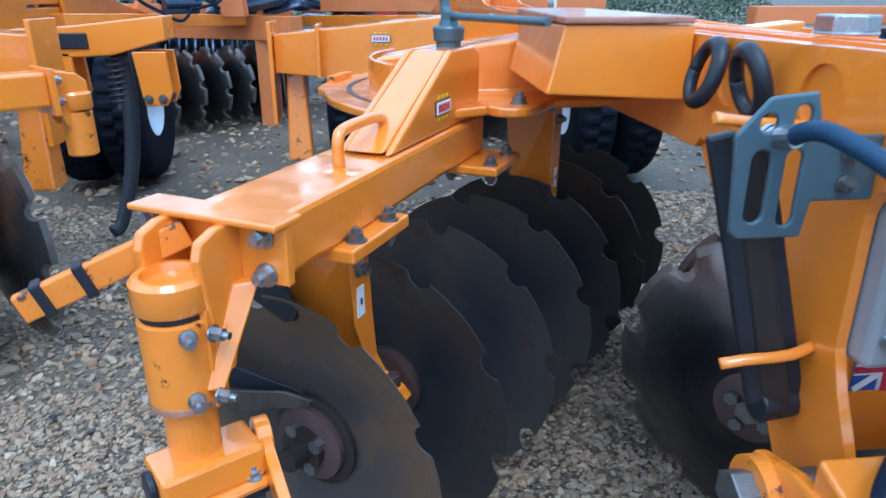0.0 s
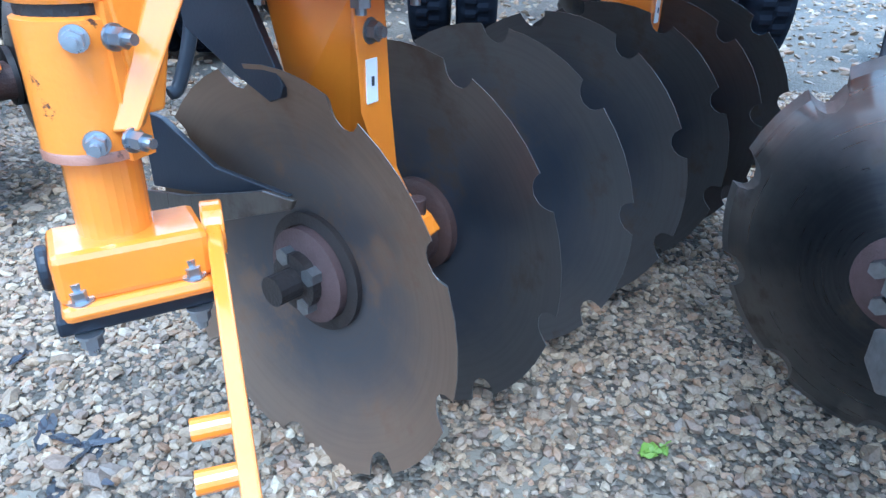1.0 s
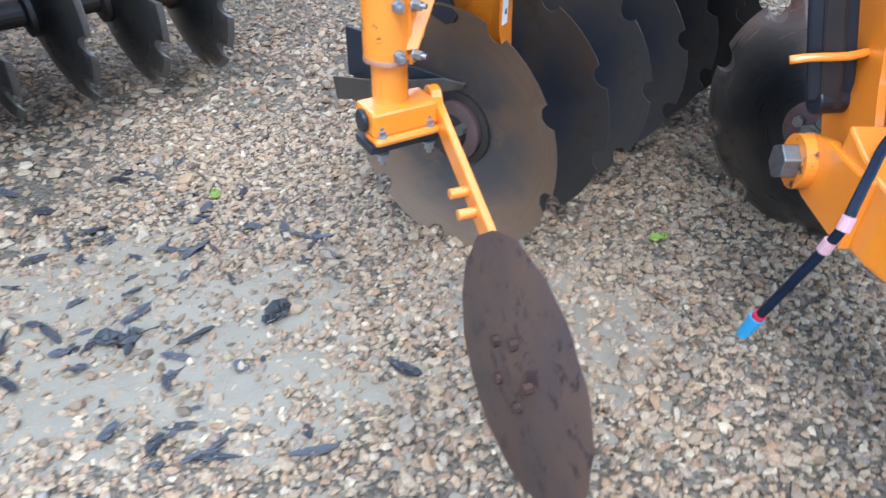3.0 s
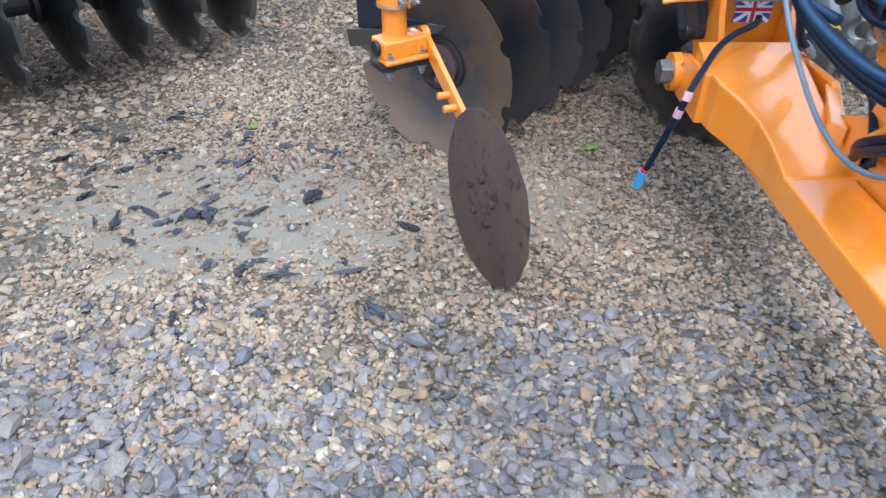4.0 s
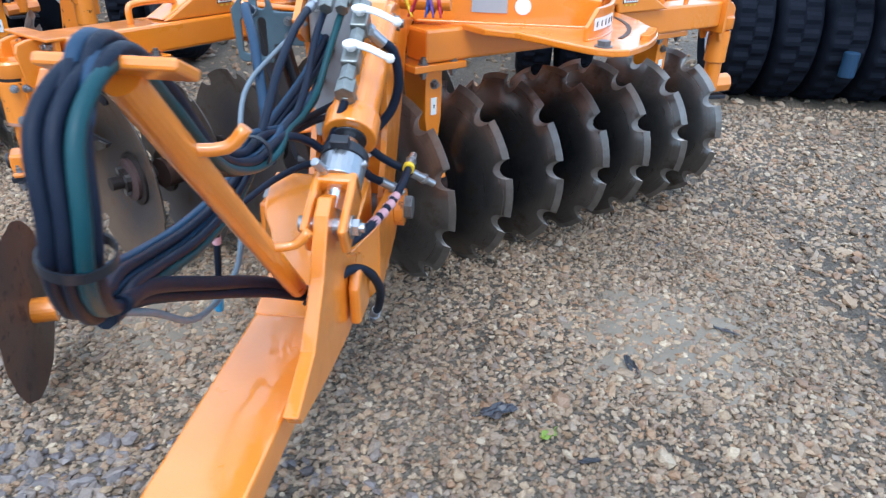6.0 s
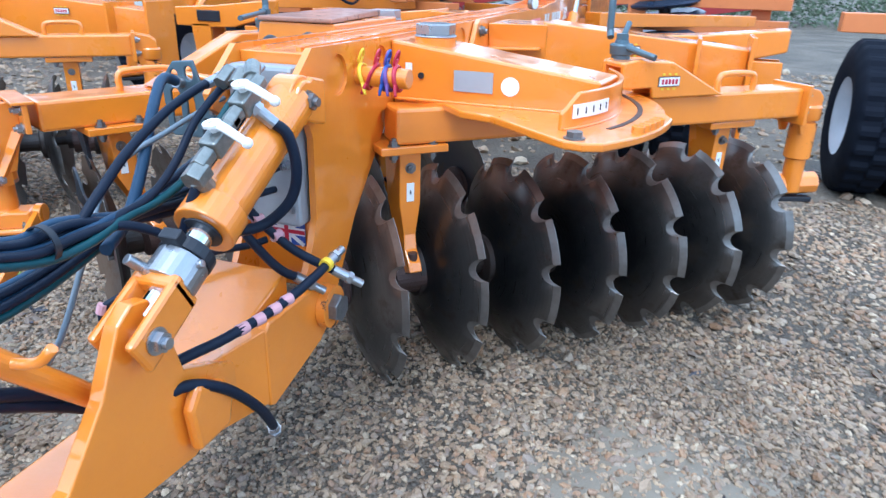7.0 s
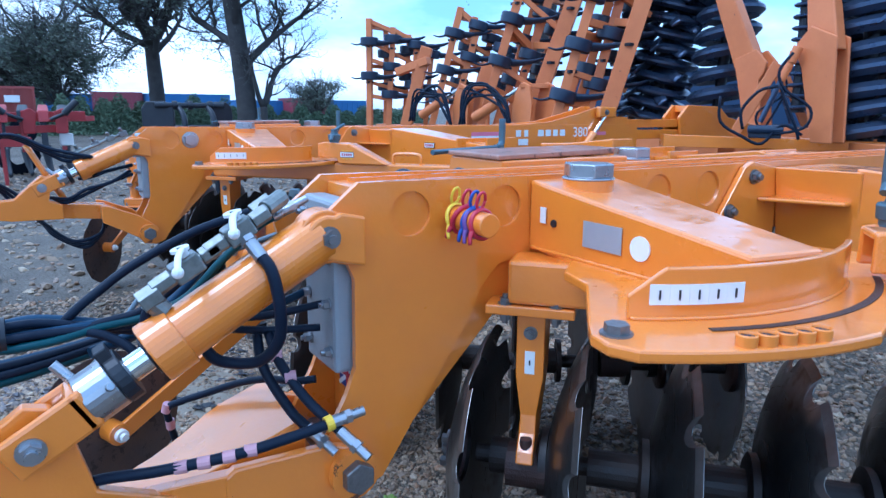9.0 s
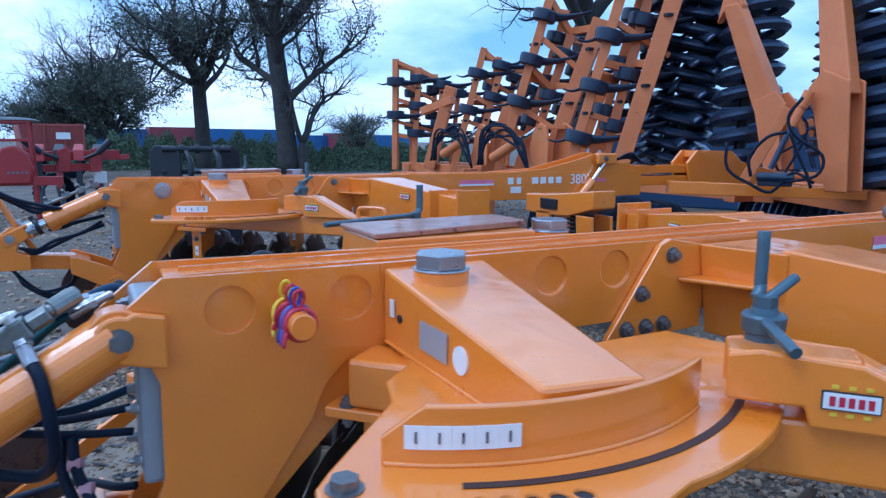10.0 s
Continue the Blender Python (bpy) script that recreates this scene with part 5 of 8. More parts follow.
    # pale cable beside the bundle
    hose([(0.66, 1.09, 0.95), (0.62, 0.95, 0.90), (0.60, 0.78, 0.84), (0.62, 0.66, 0.70), (0.66, 0.50, 0.56), (0.665, 0.30, 0.56), (0.70, 0.10, 0.70), (0.735, -0.05, 0.80)], 0.006, CABLE_GREY, "pale grey cable")
    # hose support arm
    a, b = Vector((0.775, 0.52, 0.50)), Vector((0.80, -0.03, 1.075))
    d = (b - a).normalized()
    bm = B()
    cyl(bm, a, b, 0.021, n=20)
    sup = part("hose_support", bm, ORANGE, rootob, "orange tube arm holding up the hoses")
    bm = B()
    box(bm, b + Vector((0, 0.0, 0.012)), (0.15, 0.055, 0.014), Matrix.Rotation(radians(-25), 3, "X"))
    part("support_saddle", bm, ORANGE, sup, bevel=0.004)
    for t in (0.33, 0.80):
        bm = B()
        q = a + (b - a) * t
        tube(bm, [q, q + Vector((0.05, 0.02, 0.0)), q + Vector((0.075, 0.03, 0.025))], 0.009, n=10, steps=3)
        part("support_peg", bm, ORANGE, sup)
    # short return hose beside the ram
    hose([(0.885, 0.93, 0.945), (0.915, 0.945, 0.915), (0.925, 0.955, 0.84), (0.905, 0.955, 0.77), (0.86, 0.93, 0.72), (0.83, 0.88, 0.715), (0.83, 0.84, 0.74), (0.82, 0.82, 0.80)], 0.012, RUBBER, "black hose curling beside the ram", (0,))
    # marked hoses to the couplings at the neck's foot
    h = hose([(0.76, 0.98, 0.74), (0.81, 0.985, 0.69), (0.87, 1.02, 0.62), (0.95, 1.07, 0.56)], 0.011, RUBBER, "black hose with faded pink bands", (1,))
    hose([(0.74, 0.96, 0.74), (0.78, 0.96, 0.67), (0.83, 1.0, 0.58), (0.87, 1.03, 0.545)], 0.011, RUBBER, "black hose", (1,))
    h2 = hose([(0.80, 0.50, 0.47), (0.835, 0.60, 0.535), (0.885, 0.72, 0.55), (0.92, 0.86, 0.562), (0.935, 0.98, 0.578), (0.937, 1.05, 0.588)], 0.011, RUBBER, "black hose with faded pink bands", (1,))
    for hh, pts in ((h2, [(0.896, 0.76, 0.5525), (0.908, 0.80, 0.556), (0.918, 0.845, 0.5605), (0.924, 0.885, 0.565)]), (h, [(0.835, 1.0, 0.662), (0.80, 0.983, 0.70)])):
        for q in pts:
            bm = B()
            cyl(bm, Vector(q) - Vector((0.004, 0.011, 0.001)), Vector(q) + Vector((0.004, 0.011, 0.001)), 0.0125, n=12)
            part("pink_band", bm, PINK_TAPE, hh, "faded pink tape band")
    bm = B()
    cyl(bm, (0.937, 1.035, 0.586), (0.937, 1.05, 0.589), 0.0165, n=14)
    part("yellow_band", bm, YELLOW, h2, "yellow band")
    hose([(0.80, 0.52, 0.45), (0.86, 0.60, 0.50), (0.895, 0.68, 0.46), (0.905, 0.77, 0.36), (0.885, 0.845, 0.26), (0.872, 0.870, 0.228)], 0.0115, RUBBER, "loose black hose with a metal coupling", (1,))
    # loose marked hose hanging to the left with a blue cap
    h3 = hose([(0.745, 1.09, 0.605), (0.72, 1.05, 0.600), (0.65, 1.00, 0.590), (0.59, 0.95, 0.568), (0.540, 0.885, 0.538), (0.505, 0.838, 0.516), (0.481, 0.806, 0.494), (0.470, 0.812, 0.440), (0.448, 0.838, 0.330), (0.431, 0.856, 0.250)], 0.0090, RUBBER, "loose black hose with pink bands and a blue cap")
    for q, d in (((0.481, 0.804, 0.497), (-0.2, -0.2, -0.8)), ((0.4705, 0.811, 0.448), (-0.15, 0.1, -0.9))):
        bm = B()
        dd = Vector(d).normalized() * 0.012
        cyl(bm, Vector(q) - dd, Vector(q) + dd, 0.0112, n=12)
        part("pink_band", bm, PINK_TAPE, h3, "faded pink tape band")
    bm = B()
    cyl(bm, (0.432, 0.854, 0.258), (0.428, 0.860, 0.236), 0.0118, n=12)
    part("red_ring", bm, RED, h3, "red ring")
    bm = B()
    cyl(bm, (0.430, 0.857, 0.248), (0.420, 0.868, 0.194), 0.0145, 0.012, n=14)
    part("blue_cap", bm, CAP_BLUE, h3, "blue plastic cap")


def left_cheek_fittings(rootob):
    """Black bars held beside the neck, two forged rings, and the grey slotted bracket."""
    for k, (dx, dy) in enumerate(((-0.026, 0.0), (0.0, -0.012), (0.026, 0.004))):
        bm = B()
        a, b = Vector((0.612 + dx, 1.200 + dy, 0.535 - 0.02 * (k == 1))), Vector((0.500 + dx, 1.232 + dy, 0.955))
        box(bm, (a + b) / 2, (0.024, 0.040, (b - a).length), frame_of(b - a))
        part("lock_bar", bm, SHAFT if k == 1 else BLACK_STEEL, rootob, "black steel bar held against the neck", bevel=0.006)
    bm = B()
    cyl(bm, (0.578, 1.196, 0.530), (0.648, 1.208, 0.530), 0.026, n=20)
    part("lock_foot", bm, BLACK_STEEL, rootob, bevel=0.004)
    for pts in ([(0.650, 1.190, 0.638), (0.60, 1.170, 0.634), (0.53, 1.170, 0.630), (0.495, 1.176, 0.622)], [(0.648, 1.270, 0.955), (0.55, 1.215, 0.968), (0.47, 1.185, 0.980), (0.435, 1.182, 0.985)]):
        bm = B()
        tube(bm, pts, 0.009, n=10, steps=3, flat=0.7)
        part("retaining_rod", bm, ORANGE, rootob, "bent orange retaining rod")
    for y, tilt in ((1.560, 0.5), (1.405, -0.5)):
        bm = B()
        pts = [(0.605 + tilt * 0.03 * math.sin(a), y + 0.040 * math.cos(a), 1.00 + 0.052 * math.sin(a)) for a in (radians(30 * k) for k in range(13))]
        tube(bm, pts, 0.015, n=10, steps=3, flat=0.8)
        part("ring_end", bm, BLACK_STEEL, rootob, "black forged ring")
    # grey bracket with slots, made of its bars, standing out from the neck
    bm = B()
    o = Vector((0.535, 1.14, 0.925))
    outline = [(-0.082, -0.082), (-0.092, 0.045), (-0.052, 0.092), (0.008, 0.098), (0.026, 0.043), (0.108, 0.043), (0.108, -0.043), (0.024, -0.043), (0.018, -0.092), (-0.07, -0.092)]
    prism(bm, [(o.x + p, o.z + q) for p, q in outline], o.y - 0.004, o.y + 0.004, "y")
    br = part("slotted_bracket", bm, BLUE_GREY, rootob, "blue-grey slotted hose bracket", bevel=0.002)
    for p0, q0, p1, q1 in ((-0.066, -0.070, -0.040, 0.026), (-0.020, -0.076, 0.002, 0.026), (-0.062, 0.048, -0.040, 0.072), (-0.018, 0.048, 0.004, 0.082)):
        bm = B()
        r, cx = (p1 - p0) / 2, o.x + (p0 + p1) / 2
        prism(bm, arc_pts((cx, o.z + q1 - r), r, 0, 180, 20) + arc_pts((cx, o.z + q0 + r), r, 180, 360, 20), o.y - 0.02, o.y + 0.02, "y")
        tool = new("slot_tool", bpy.data.meshes.new("slot_tool"))
        bm.to_mesh(tool.data)
        bm.free()
        TOOLS.append((br, tool))
    cut_hollows(BLUE_GREY)
    for z in (0.945, 0.905):
        bm = B()
        bolt(bm, (0.600, 1.136, z), (0, -1, 0), 0.010)
        part("bracket_bolt", bm, BOLT_DARK, br)


def rear(rootob):
    """Cross arms, wheels and the rear gangs behind the first pair."""
    # right cross arm with its flange on the beam
    for sx, y0 in ((1, 0.0), (-1, 0.62)):
        def q(x, y, z):
            return (0.7525 + sx * (x - 0.7525), y + y0, z)
        bm = B()
        pts = [(2.25, 0.80), (2.28, 0.79), (2.60, 0.80), (2.62, 1.04), (2.47, 1.066), (2.43, 1.05)]
        x0 = 0.863 if sx > 0 else 0.622
        prism(bm, [(y + y0, z) for y, z in pts], x0, x0 + 0.020)
        fl = part("cross_flange", bm, ORANGE, rootob, "orange flange bolted to the beam", bevel=0.003)
        for y, z in ((2.475, 1.02), (2.365, 0.92), (2.315, 0.825), (2.385, 0.826), (2.45, 0.827)):
            bm = B()
            bolt(bm, q(0.884, y, z), (sx, 0, 0), 0.018, 0.014)
            part("flange_bolt", bm, BOLT_DARK, fl, "dark hexagon bolt")
        bm = B()
        hexa(bm, [q(0.885, 2.58, 1.045), q(1.12, 2.63, 1.045), q(1.12, 2.90, 1.045), q(0.885, 2.90, 1.045)], [q(0.885, 2.62, 0.78), q(1.12, 2.66, 0.78), q(1.12, 2.90, 0.78), q(0.885, 2.90, 0.78)])
        hexa(bm, [q(0.885, 2.50, 0.955), q(1.10, 2.60, 0.955), q(1.10, 2.64, 0.955), q(0.885, 2.64, 0.955)], [q(0.885, 2.50, 0.943), q(1.10, 2.60, 0.943), q(1.10, 2.64, 0.943), q(0.885, 2.64, 0.943)])
        part("cross_root", bm, ORANGE, rootob, bevel=0.004)
        bm = B()
        hexa(bm, [q(1.10, 2.64, 1.055), q(1.92, 2.90, 0.965), q(1.92, 3.06, 0.965), q(1.10, 2.88, 1.055)], [q(1.10, 2.64, 0.75), q(1.92, 2.90, 0.80), q(1.92, 3.06, 0.80), q(1.10, 2.88, 0.75)])
        ca = part("cross_arm", bm, ORANGE, rootob, "orange tapering cross arm", bevel=0.006)
        maker_plate(ca, q(1.45, 2.745, 0.955), (sx, 0.30 * 1, 0) if sx > 0 else (1, -0.30, 0), (0, 0, 1))
        for x, y in ((1.72, 2.83), (1.93, 2.90)):
            bm = B()
            box(bm, q(x, y + 0.06, 0.80 if x > 1.8 else 0.90), (0.018, 0.22, 0.44 if x > 1.8 else 0.22))
            part("cross_rib", bm, ORANGE, ca, bevel=0.003)
        bm = B()
        hexa(bm, [q(1.80, 2.95, 0.80), q(1.88, 2.95, 0.80), q(1.88, 3.03, 0.80), q(1.80, 3.03, 0.80)], [q(1.78, 2.90, 0.40), q(1.89, 2.90, 0.40), q(1.89, 3.03, 0.40), q(1.78, 3.03, 0.40)])
        part("tine_leg", bm, ORANGE_WORN, ca, bevel=0.01)
        # wheel behind the cross arm
        for x in (1.66, 1.36):
            w = Vector(q(x, 4.68, 0.44))
            bm = B()
            treaded(bm, [(0.17, -0.11), (0.34, -0.13), (0.41, -0.11), (0.425, -0.07), (0.425, -0.008), (0.425, 0.008), (0.425, 0.07), (0.41, 0.11), (0.34, 0.13), (0.17, 0.11)], w, (1, 0, 0), 30, 0.014, 0.08)
            wh = part("wheel", bm, TYRE, rootob, "black treaded transport tyre")
            bm = B()
            lathe(bm, [(0.0, 0.03), (0.10, 0.03), (0.16, 0.09), (0.175, 0.11), (0.175, -0.11), (0.16, -0.09), (0.10, -0.03), (0.0, -0.03)], w, (1, 0, 0), 36)
            part("rim", bm, RIM, wh, "pale painted wheel rim")
        # rear arm and gang
        bm = B()
        hexa(bm, [q(0.865, 5.60, 0.97), q(1.0, 5.50, 0.97), q(2.25, 6.85, 0.93), q(2.15, 6.95, 0.93)], [q(0.865, 5.60, 0.86), q(1.0, 5.50, 0.86), q(2.25, 6.85, 0.84), q(2.15, 6.95, 0.84)])
        part("rear_arm", bm, ORANGE, rootob, bevel=0.006)
    gang(rootob, (1.00, 5.85), 47, 7, 0.25, DISC_R, 11)
    # the beam's rising tail, the paired hinge links and the tapering rear plate
    for lo, hi in ((0.8475, 0.8585), (0.6465, 0.6575)):
        bm = B()
        prism(bm, [(3.85, 1.063), (4.25, 1.085), (4.62, 1.165), (4.80, 1.215), (4.90, 1.212), (4.94, 1.135), (5.18, 1.12), (5.18, 0.92), (4.60, 0.90), (3.85, 0.90)], lo, hi)
        part("tail_plate", bm, ORANGE, rootob, "orange beam tail rising to the hinge", bevel=0.004)
    for z, h in ((1.065, 0.075), (0.965, 0.085)):
        bm = B()
        box(bm, (0.7525, 5.56, z), (0.15, 0.98, h))
        part("hinge_link", bm, ORANGE, rootob, "orange hinge link", bevel=0.006)
    for x in (0.655, 0.835):
        bm = B()
        prism(bm, [(5.86, 1.12), (5.98, 1.235), (6.45, 1.225), (6.60, 1.12), (7.55, 0.955), (7.68, 0.88), (7.0, 0.845), (6.0, 0.88), (5.90, 0.95)], x, x + 0.03)
        part("rear_plate", bm, ORANGE, rootob, "orange tapering hinge plate", bevel=0.006)
    bm = B()
    hexa(bm, [(0.686, 6.0, 1.225), (0.834, 6.0, 1.225), (0.834, 6.45, 1.215), (0.686, 6.45, 1.215)], [(0.686, 6.0, 1.17), (0.834, 6.0, 1.17), (0.834, 6.45, 1.16), (0.686, 6.45, 1.16)])
    part("rear_lid", bm, ORANGE, rootob, bevel=0.005)
    bm = B()
    box(bm, (0.7525, 7.1, 0.945), (0.148, 0.9, 0.05), Matrix.Rotation(radians(-9), 3, "X"))
    part("rear_web", bm, ORANGE, rootob, bevel=0.005)
    bm = B()
    box(bm, (0.90, 4.86, 1.165), (0.05, 0.20, 0.09))
    lugp = part("ram_lug", bm, ORANGE, rootob, "orange lug for the rear ram", bevel=0.012)
    bm = B()
    bolt(bm, (0.926, 4.84, 1.165), (1, 0, 0), 0.018)
    part("lug_bolt", bm, BOLT_DARK, lugp)
    bm = B()
    cyl(bm, (0.905, 4.60, 0.86), (0.905, 4.72, 0.985), 0.036, n=22)
    rr = part("rear_ram", bm, ORANGE, rootob, "orange rear ram", bevel=0.003)
    bm = B()
    cyl(bm, (0.905, 4.71, 0.975), (0.905, 4.86, 1.155), 0.020, n=18)
    part("ram_rod", bm, CHROME, rr, "bright chrome ram rod")
    for k in range(3):
        bm = B()
        tube(bm, [(0.87, 4.95 + 0.02 * k, 1.15), (0.90 + 0.02 * k, 5.10, 1.17 + 0.02 * k), (0.88, 5.28, 1.13), (0.84, 5.42 + 0.03 * k, 1.11)], 0.011, n=7, steps=4)
        part("hose", bm, RUBBER, rootob, "black hydraulic hose")


def gauges(rootob):
    """Two round pressure gauges on the beam."""
    for z, y in ((1.09, 3.60), (1.15, 3.66)):
        bm = B()
        cyl(bm, (0.84, y, z), (0.865, y - 0.012, z), 0.032, n=24)
        g = part("gauge", bm, BOLT_DARK, rootob, "round pressure gauge")
        bm = B()
        cyl(bm, (0.865, y - 0.012, z), (0.867, y - 0.013, z), 0.027, n=24)
        part("dial", bm, WHITE, g, "white gauge dial")


def left_extras(rootob):
    """Box beside the beam over the left arm's pivot, with a rusty lid."""
    bm = B()
    hexa(bm, [Vector(p) for p in ((0.375, 1.690, 1.078), (0.641, 1.690, 1.078), (0.641, 2.180, 1.078), (0.400, 2.180, 1.078))],
         [Vector(p) for p in ((0.345, 1.690, 0.945), (0.641, 1.690, 0.930), (0.641, 2.180, 0.930), (0.370, 2.180, 0.945))])
    bx = part("side_box", bm, ORANGE, rootob, "orange welded box beside the beam", bevel=0.005)
    bm = B()
    hexa(bm, [Vector(p) for p in ((0.372, 1.682, 1.094), (0.636, 1.682, 1.094), (0.570, 2.195, 1.100), (0.388, 2.195, 1.100))],
         [Vector(p) for p in ((0.372, 1.682, 1.080), (0.636, 1.682, 1.080), (0.570, 2.195, 1.080), (0.388, 2.195, 1.080))])
    part("rusty_lid", bm, RUSTY_ORANGE, bx, "rust-stained worn lid", bevel=0.004)


def left_tip(rootob):
    """The front tip of the left angle plate with its bolt, and the clamp plate under the arm's inner end."""
    bm = B()
    prism(bm, arc_pts((0.330, 1.945), 0.062, 190, 330, 20) + [(0.47, 2.05), (0.56, 2.26), (0.30, 2.26), (0.235, 2.10)], 0.866, 0.888, "z")
    tip = part("plate_tip", bm, ORANGE, rootob, "rounded tip of the angle plate", bevel=0.005)
    bm = B()
    bolt(bm, (0.352, 1.965, 0.888), (0, 0, 1), 0.017, 0.014)
    part("tip_bolt", bm, BOLT_DARK, tip)
    u = turn_z(62)
    o = Vector((0.262, 1.975, 0))
    bm = B()
    box(bm, o + Vector((0, 0, 0.745)), (0.20, 0.15, 0.022), u)
    cl = part("clamp_plate", bm, ORANGE, rootob, "orange clamp plate under the arm", bevel=0.005)
    for x, y in ((-0.07, -0.05), (0.06, -0.05), (-0.07, 0.05)):
        for z, d in ((0.756, 1), (0.734, -1)):
            bm = B()
            bolt(bm, o + u @ Vector((x, y, 0)) + Vector((0, 0, z)), (0, 0, d), 0.014)
            part("clamp_bolt", bm, BOLT_DARK, cl)


RUSTY_ORANGE = material("rust_stained_paint", (0.42, 0.20, 0.13), 0.4, second=(0.24, 0.10, 0.06), scale=9, amount=0.9, grain=0.25, spots=(0.09, 0.04, 0.025), spot_scale=18, spot_low=0.58, coat=0.4)
cult = thing("disc_cultivator", (0.70, 1.10, 0.0), "orange disc cultivator with notched dark steel discs, parked on gravel", "farm machine", "parked disc cultivators")
main_beam(cult)
cut_hollows()
housing, W = arm_unit(cult, (0.967, 1.70), 0, [(-0.105, -0.09), (0.50, -0.095), (0.530, 0.08), (-0.105, 0.17)], [1.052, 0.974, 0.974, 1.052])
FRONT = 1.6065
sticker(housing, "small_sticker", (0.920, FRONT, 0.972), (1, 0.002, 0), (0, 0, 1), 0.020, 0.038, WHITE, "small white sticker")
sticker(housing, "silver_label", (1.115, FRONT - 0.0006, 0.950), (1, -0.008, 0), (0, 0, 1), 0.115, 0.058, SILVER, "silver rating label")
bm = B()
cyl(bm, (1.222, FRONT, 0.944), (1.222, FRONT - 0.003, 0.944), 0.026, n=28)
part("round_sticker", bm, WHITE, housing, "round white sticker")
# black disc paints the shaded inside of a small drilled hole
bm = B()
cyl(bm, (0.957, FRONT + 0.002, 0.957), (0.957, FRONT - 0.0025, 0.957), 0.009, n=16)
part("drilled_hole", bm, BLACK_STEEL, housing)
bm = B()
prism(bm, [(1.04, 2.03), (1.20, 1.98), (1.42, 2.15), (1.42, 2.42), (1.04, 2.30)], 0.853, 0.865, "z")
part("web_plate", bm, ORANGE, cult, bevel=0.002)
arm_unit(cult, (0.545, 2.30), 180, [(-0.098, -0.17), (0.50, -0.08), (0.53, 0.09), (-0.098, 0.10)], [1.052, 0.974, 0.974, 1.052])
R_ANG, L_ANG = 43.0, 53.0
gang(cult, (0.825, 1.530), R_ANG, 7, 0.246, DISC_R, 3)
gang(cult, (-0.168, 1.441), L_ANG, 7, 0.243, DISC_L, 5, z0=0.314, hollow=True, first=DISC_FIRST)
arm_beam(cult, (0.885, 1.545), (2.06, 2.58))
arm_beam(cult, (-0.196, 1.290), (0.212, 2.090), w=0.162, h=0.093, ztop=0.850)
gusset(cult, (1.478, 2.026), 41.6, shift=0.045)
gusset(cult, (0.160, 1.960), 243, mirror=-1, grip=(0.37, -0.93, 0.0), back=-0.13, crest=0.07, base=0.852, top=1.018, label_x=0.13, rod=(0.31, 0.49), lever_x=-0.06)
leg(cult, (0.905, 1.602), R_ANG, 0.768)
leg(cult, (1.80, 2.42), R_ANG, 0.768)
leg(cult, (-0.087, 1.488), 62, 0.757, rake=0.36, out=0.01, wide=0.090)
leg(cult, (0.494, 2.316), 55, 0.868, flange=(0.13, 0.15), wide=0.095)
left_tip(cult)
edge_coulter(cult)
right_end(cult)
left_cheek_fittings(cult)
rear(cult)
left_extras(cult)
second = tagged(copy_thing(cult, pose(0.70 - 3.09, 1.10 + 0.07, 0.03)), "orange disc cultivator parked beside another, its drawbar raised")
ROOT[second] = ROOT[cult]
drawbar(cult)
ram(cult)
hydraulics(cult)


def raised_drawbar(rootob):
    """The second machine's drawbar, held up level: slim bar, forked head, tall lug and hose holder."""
    bm = B()
    prism(bm, [(0.90, 0.617), (0.27, 0.665), (-0.95, 0.760), (-0.95, 0.680), (0.27, 0.588), (0.90, 0.530)], 0.680, 0.805)
    bar = part("drawbar", bm, ORANGE, rootob, "orange box-section drawbar held up level", bevel=0.006)
    head = [(0.865, 0.622), (0.90, 0.618), (1.065, 0.551), (1.12, 0.51), (1.165, 0.47), (1.168, 0.43), (1.14, 0.39), (1.10, 0.385), (1.03, 0.43), (0.865, 0.522)]
    for lo, hi in ((0.866, 0.892), (0.556, 0.580)):
        bm = B()
        prism(bm, head, lo, hi)
        part("head_side", bm, ORANGE, bar, bevel=0.006)
    bm = B()
    prism(bm, [(0.865, 0.61), (0.97, 0.57), (0.97, 0.50), (0.865, 0.535)], 0.580, 0.866)
    part("head_block", bm, ORANGE, bar, bevel=0.004)
    lug = [(0.67, 0.560), (0.67, 0.642), (0.605, 0.665), (0.625, 0.755), (0.610, 0.795), (0.580, 0.808), (0.54, 0.775), (0.44, 0.682), (0.27, 0.668), (0.05, 0.680), (0.05, 0.605), (0.27, 0.588), (0.42, 0.565)]
    for lo in (0.806, 0.870):
        bm = B()
        prism(bm, lug, lo, lo + 0.022)
        part("ram_lug", bm, ORANGE, bar, "tall orange lug plate for the ram", bevel=0.004)
    bm = B()
    tube(bm, [(0.79, 0.69, 0.655), (0.79, 0.60, 0.82), (0.79, 0.525, 0.975)], 0.017, n=8, steps=3)
    part("hose_holder", bm, ORANGE, bar, "slanting orange hose holder")
    for x in (0.545, 0.905):
        bm = B()
        cyl(bm, (x - 0.012, 1.11, 0.44), (x + 0.012, 1.11, 0.44), 0.055, n=28)
        part("head_boss", bm, ORANGE_WORN, bar)
    bm = B()
    lathe(bm, [(0.03, -0.02), (0.055, -0.02), (0.055, 0.02), (0.03, 0.02), (0.03, -0.02)], (0.73, -1.0, 0.71), (0, 0, 1), 28)
    part("hitch_eye", bm, BOLT_DARK, bar)


raised_drawbar(second)
ram(second, (0.578, 0.742))
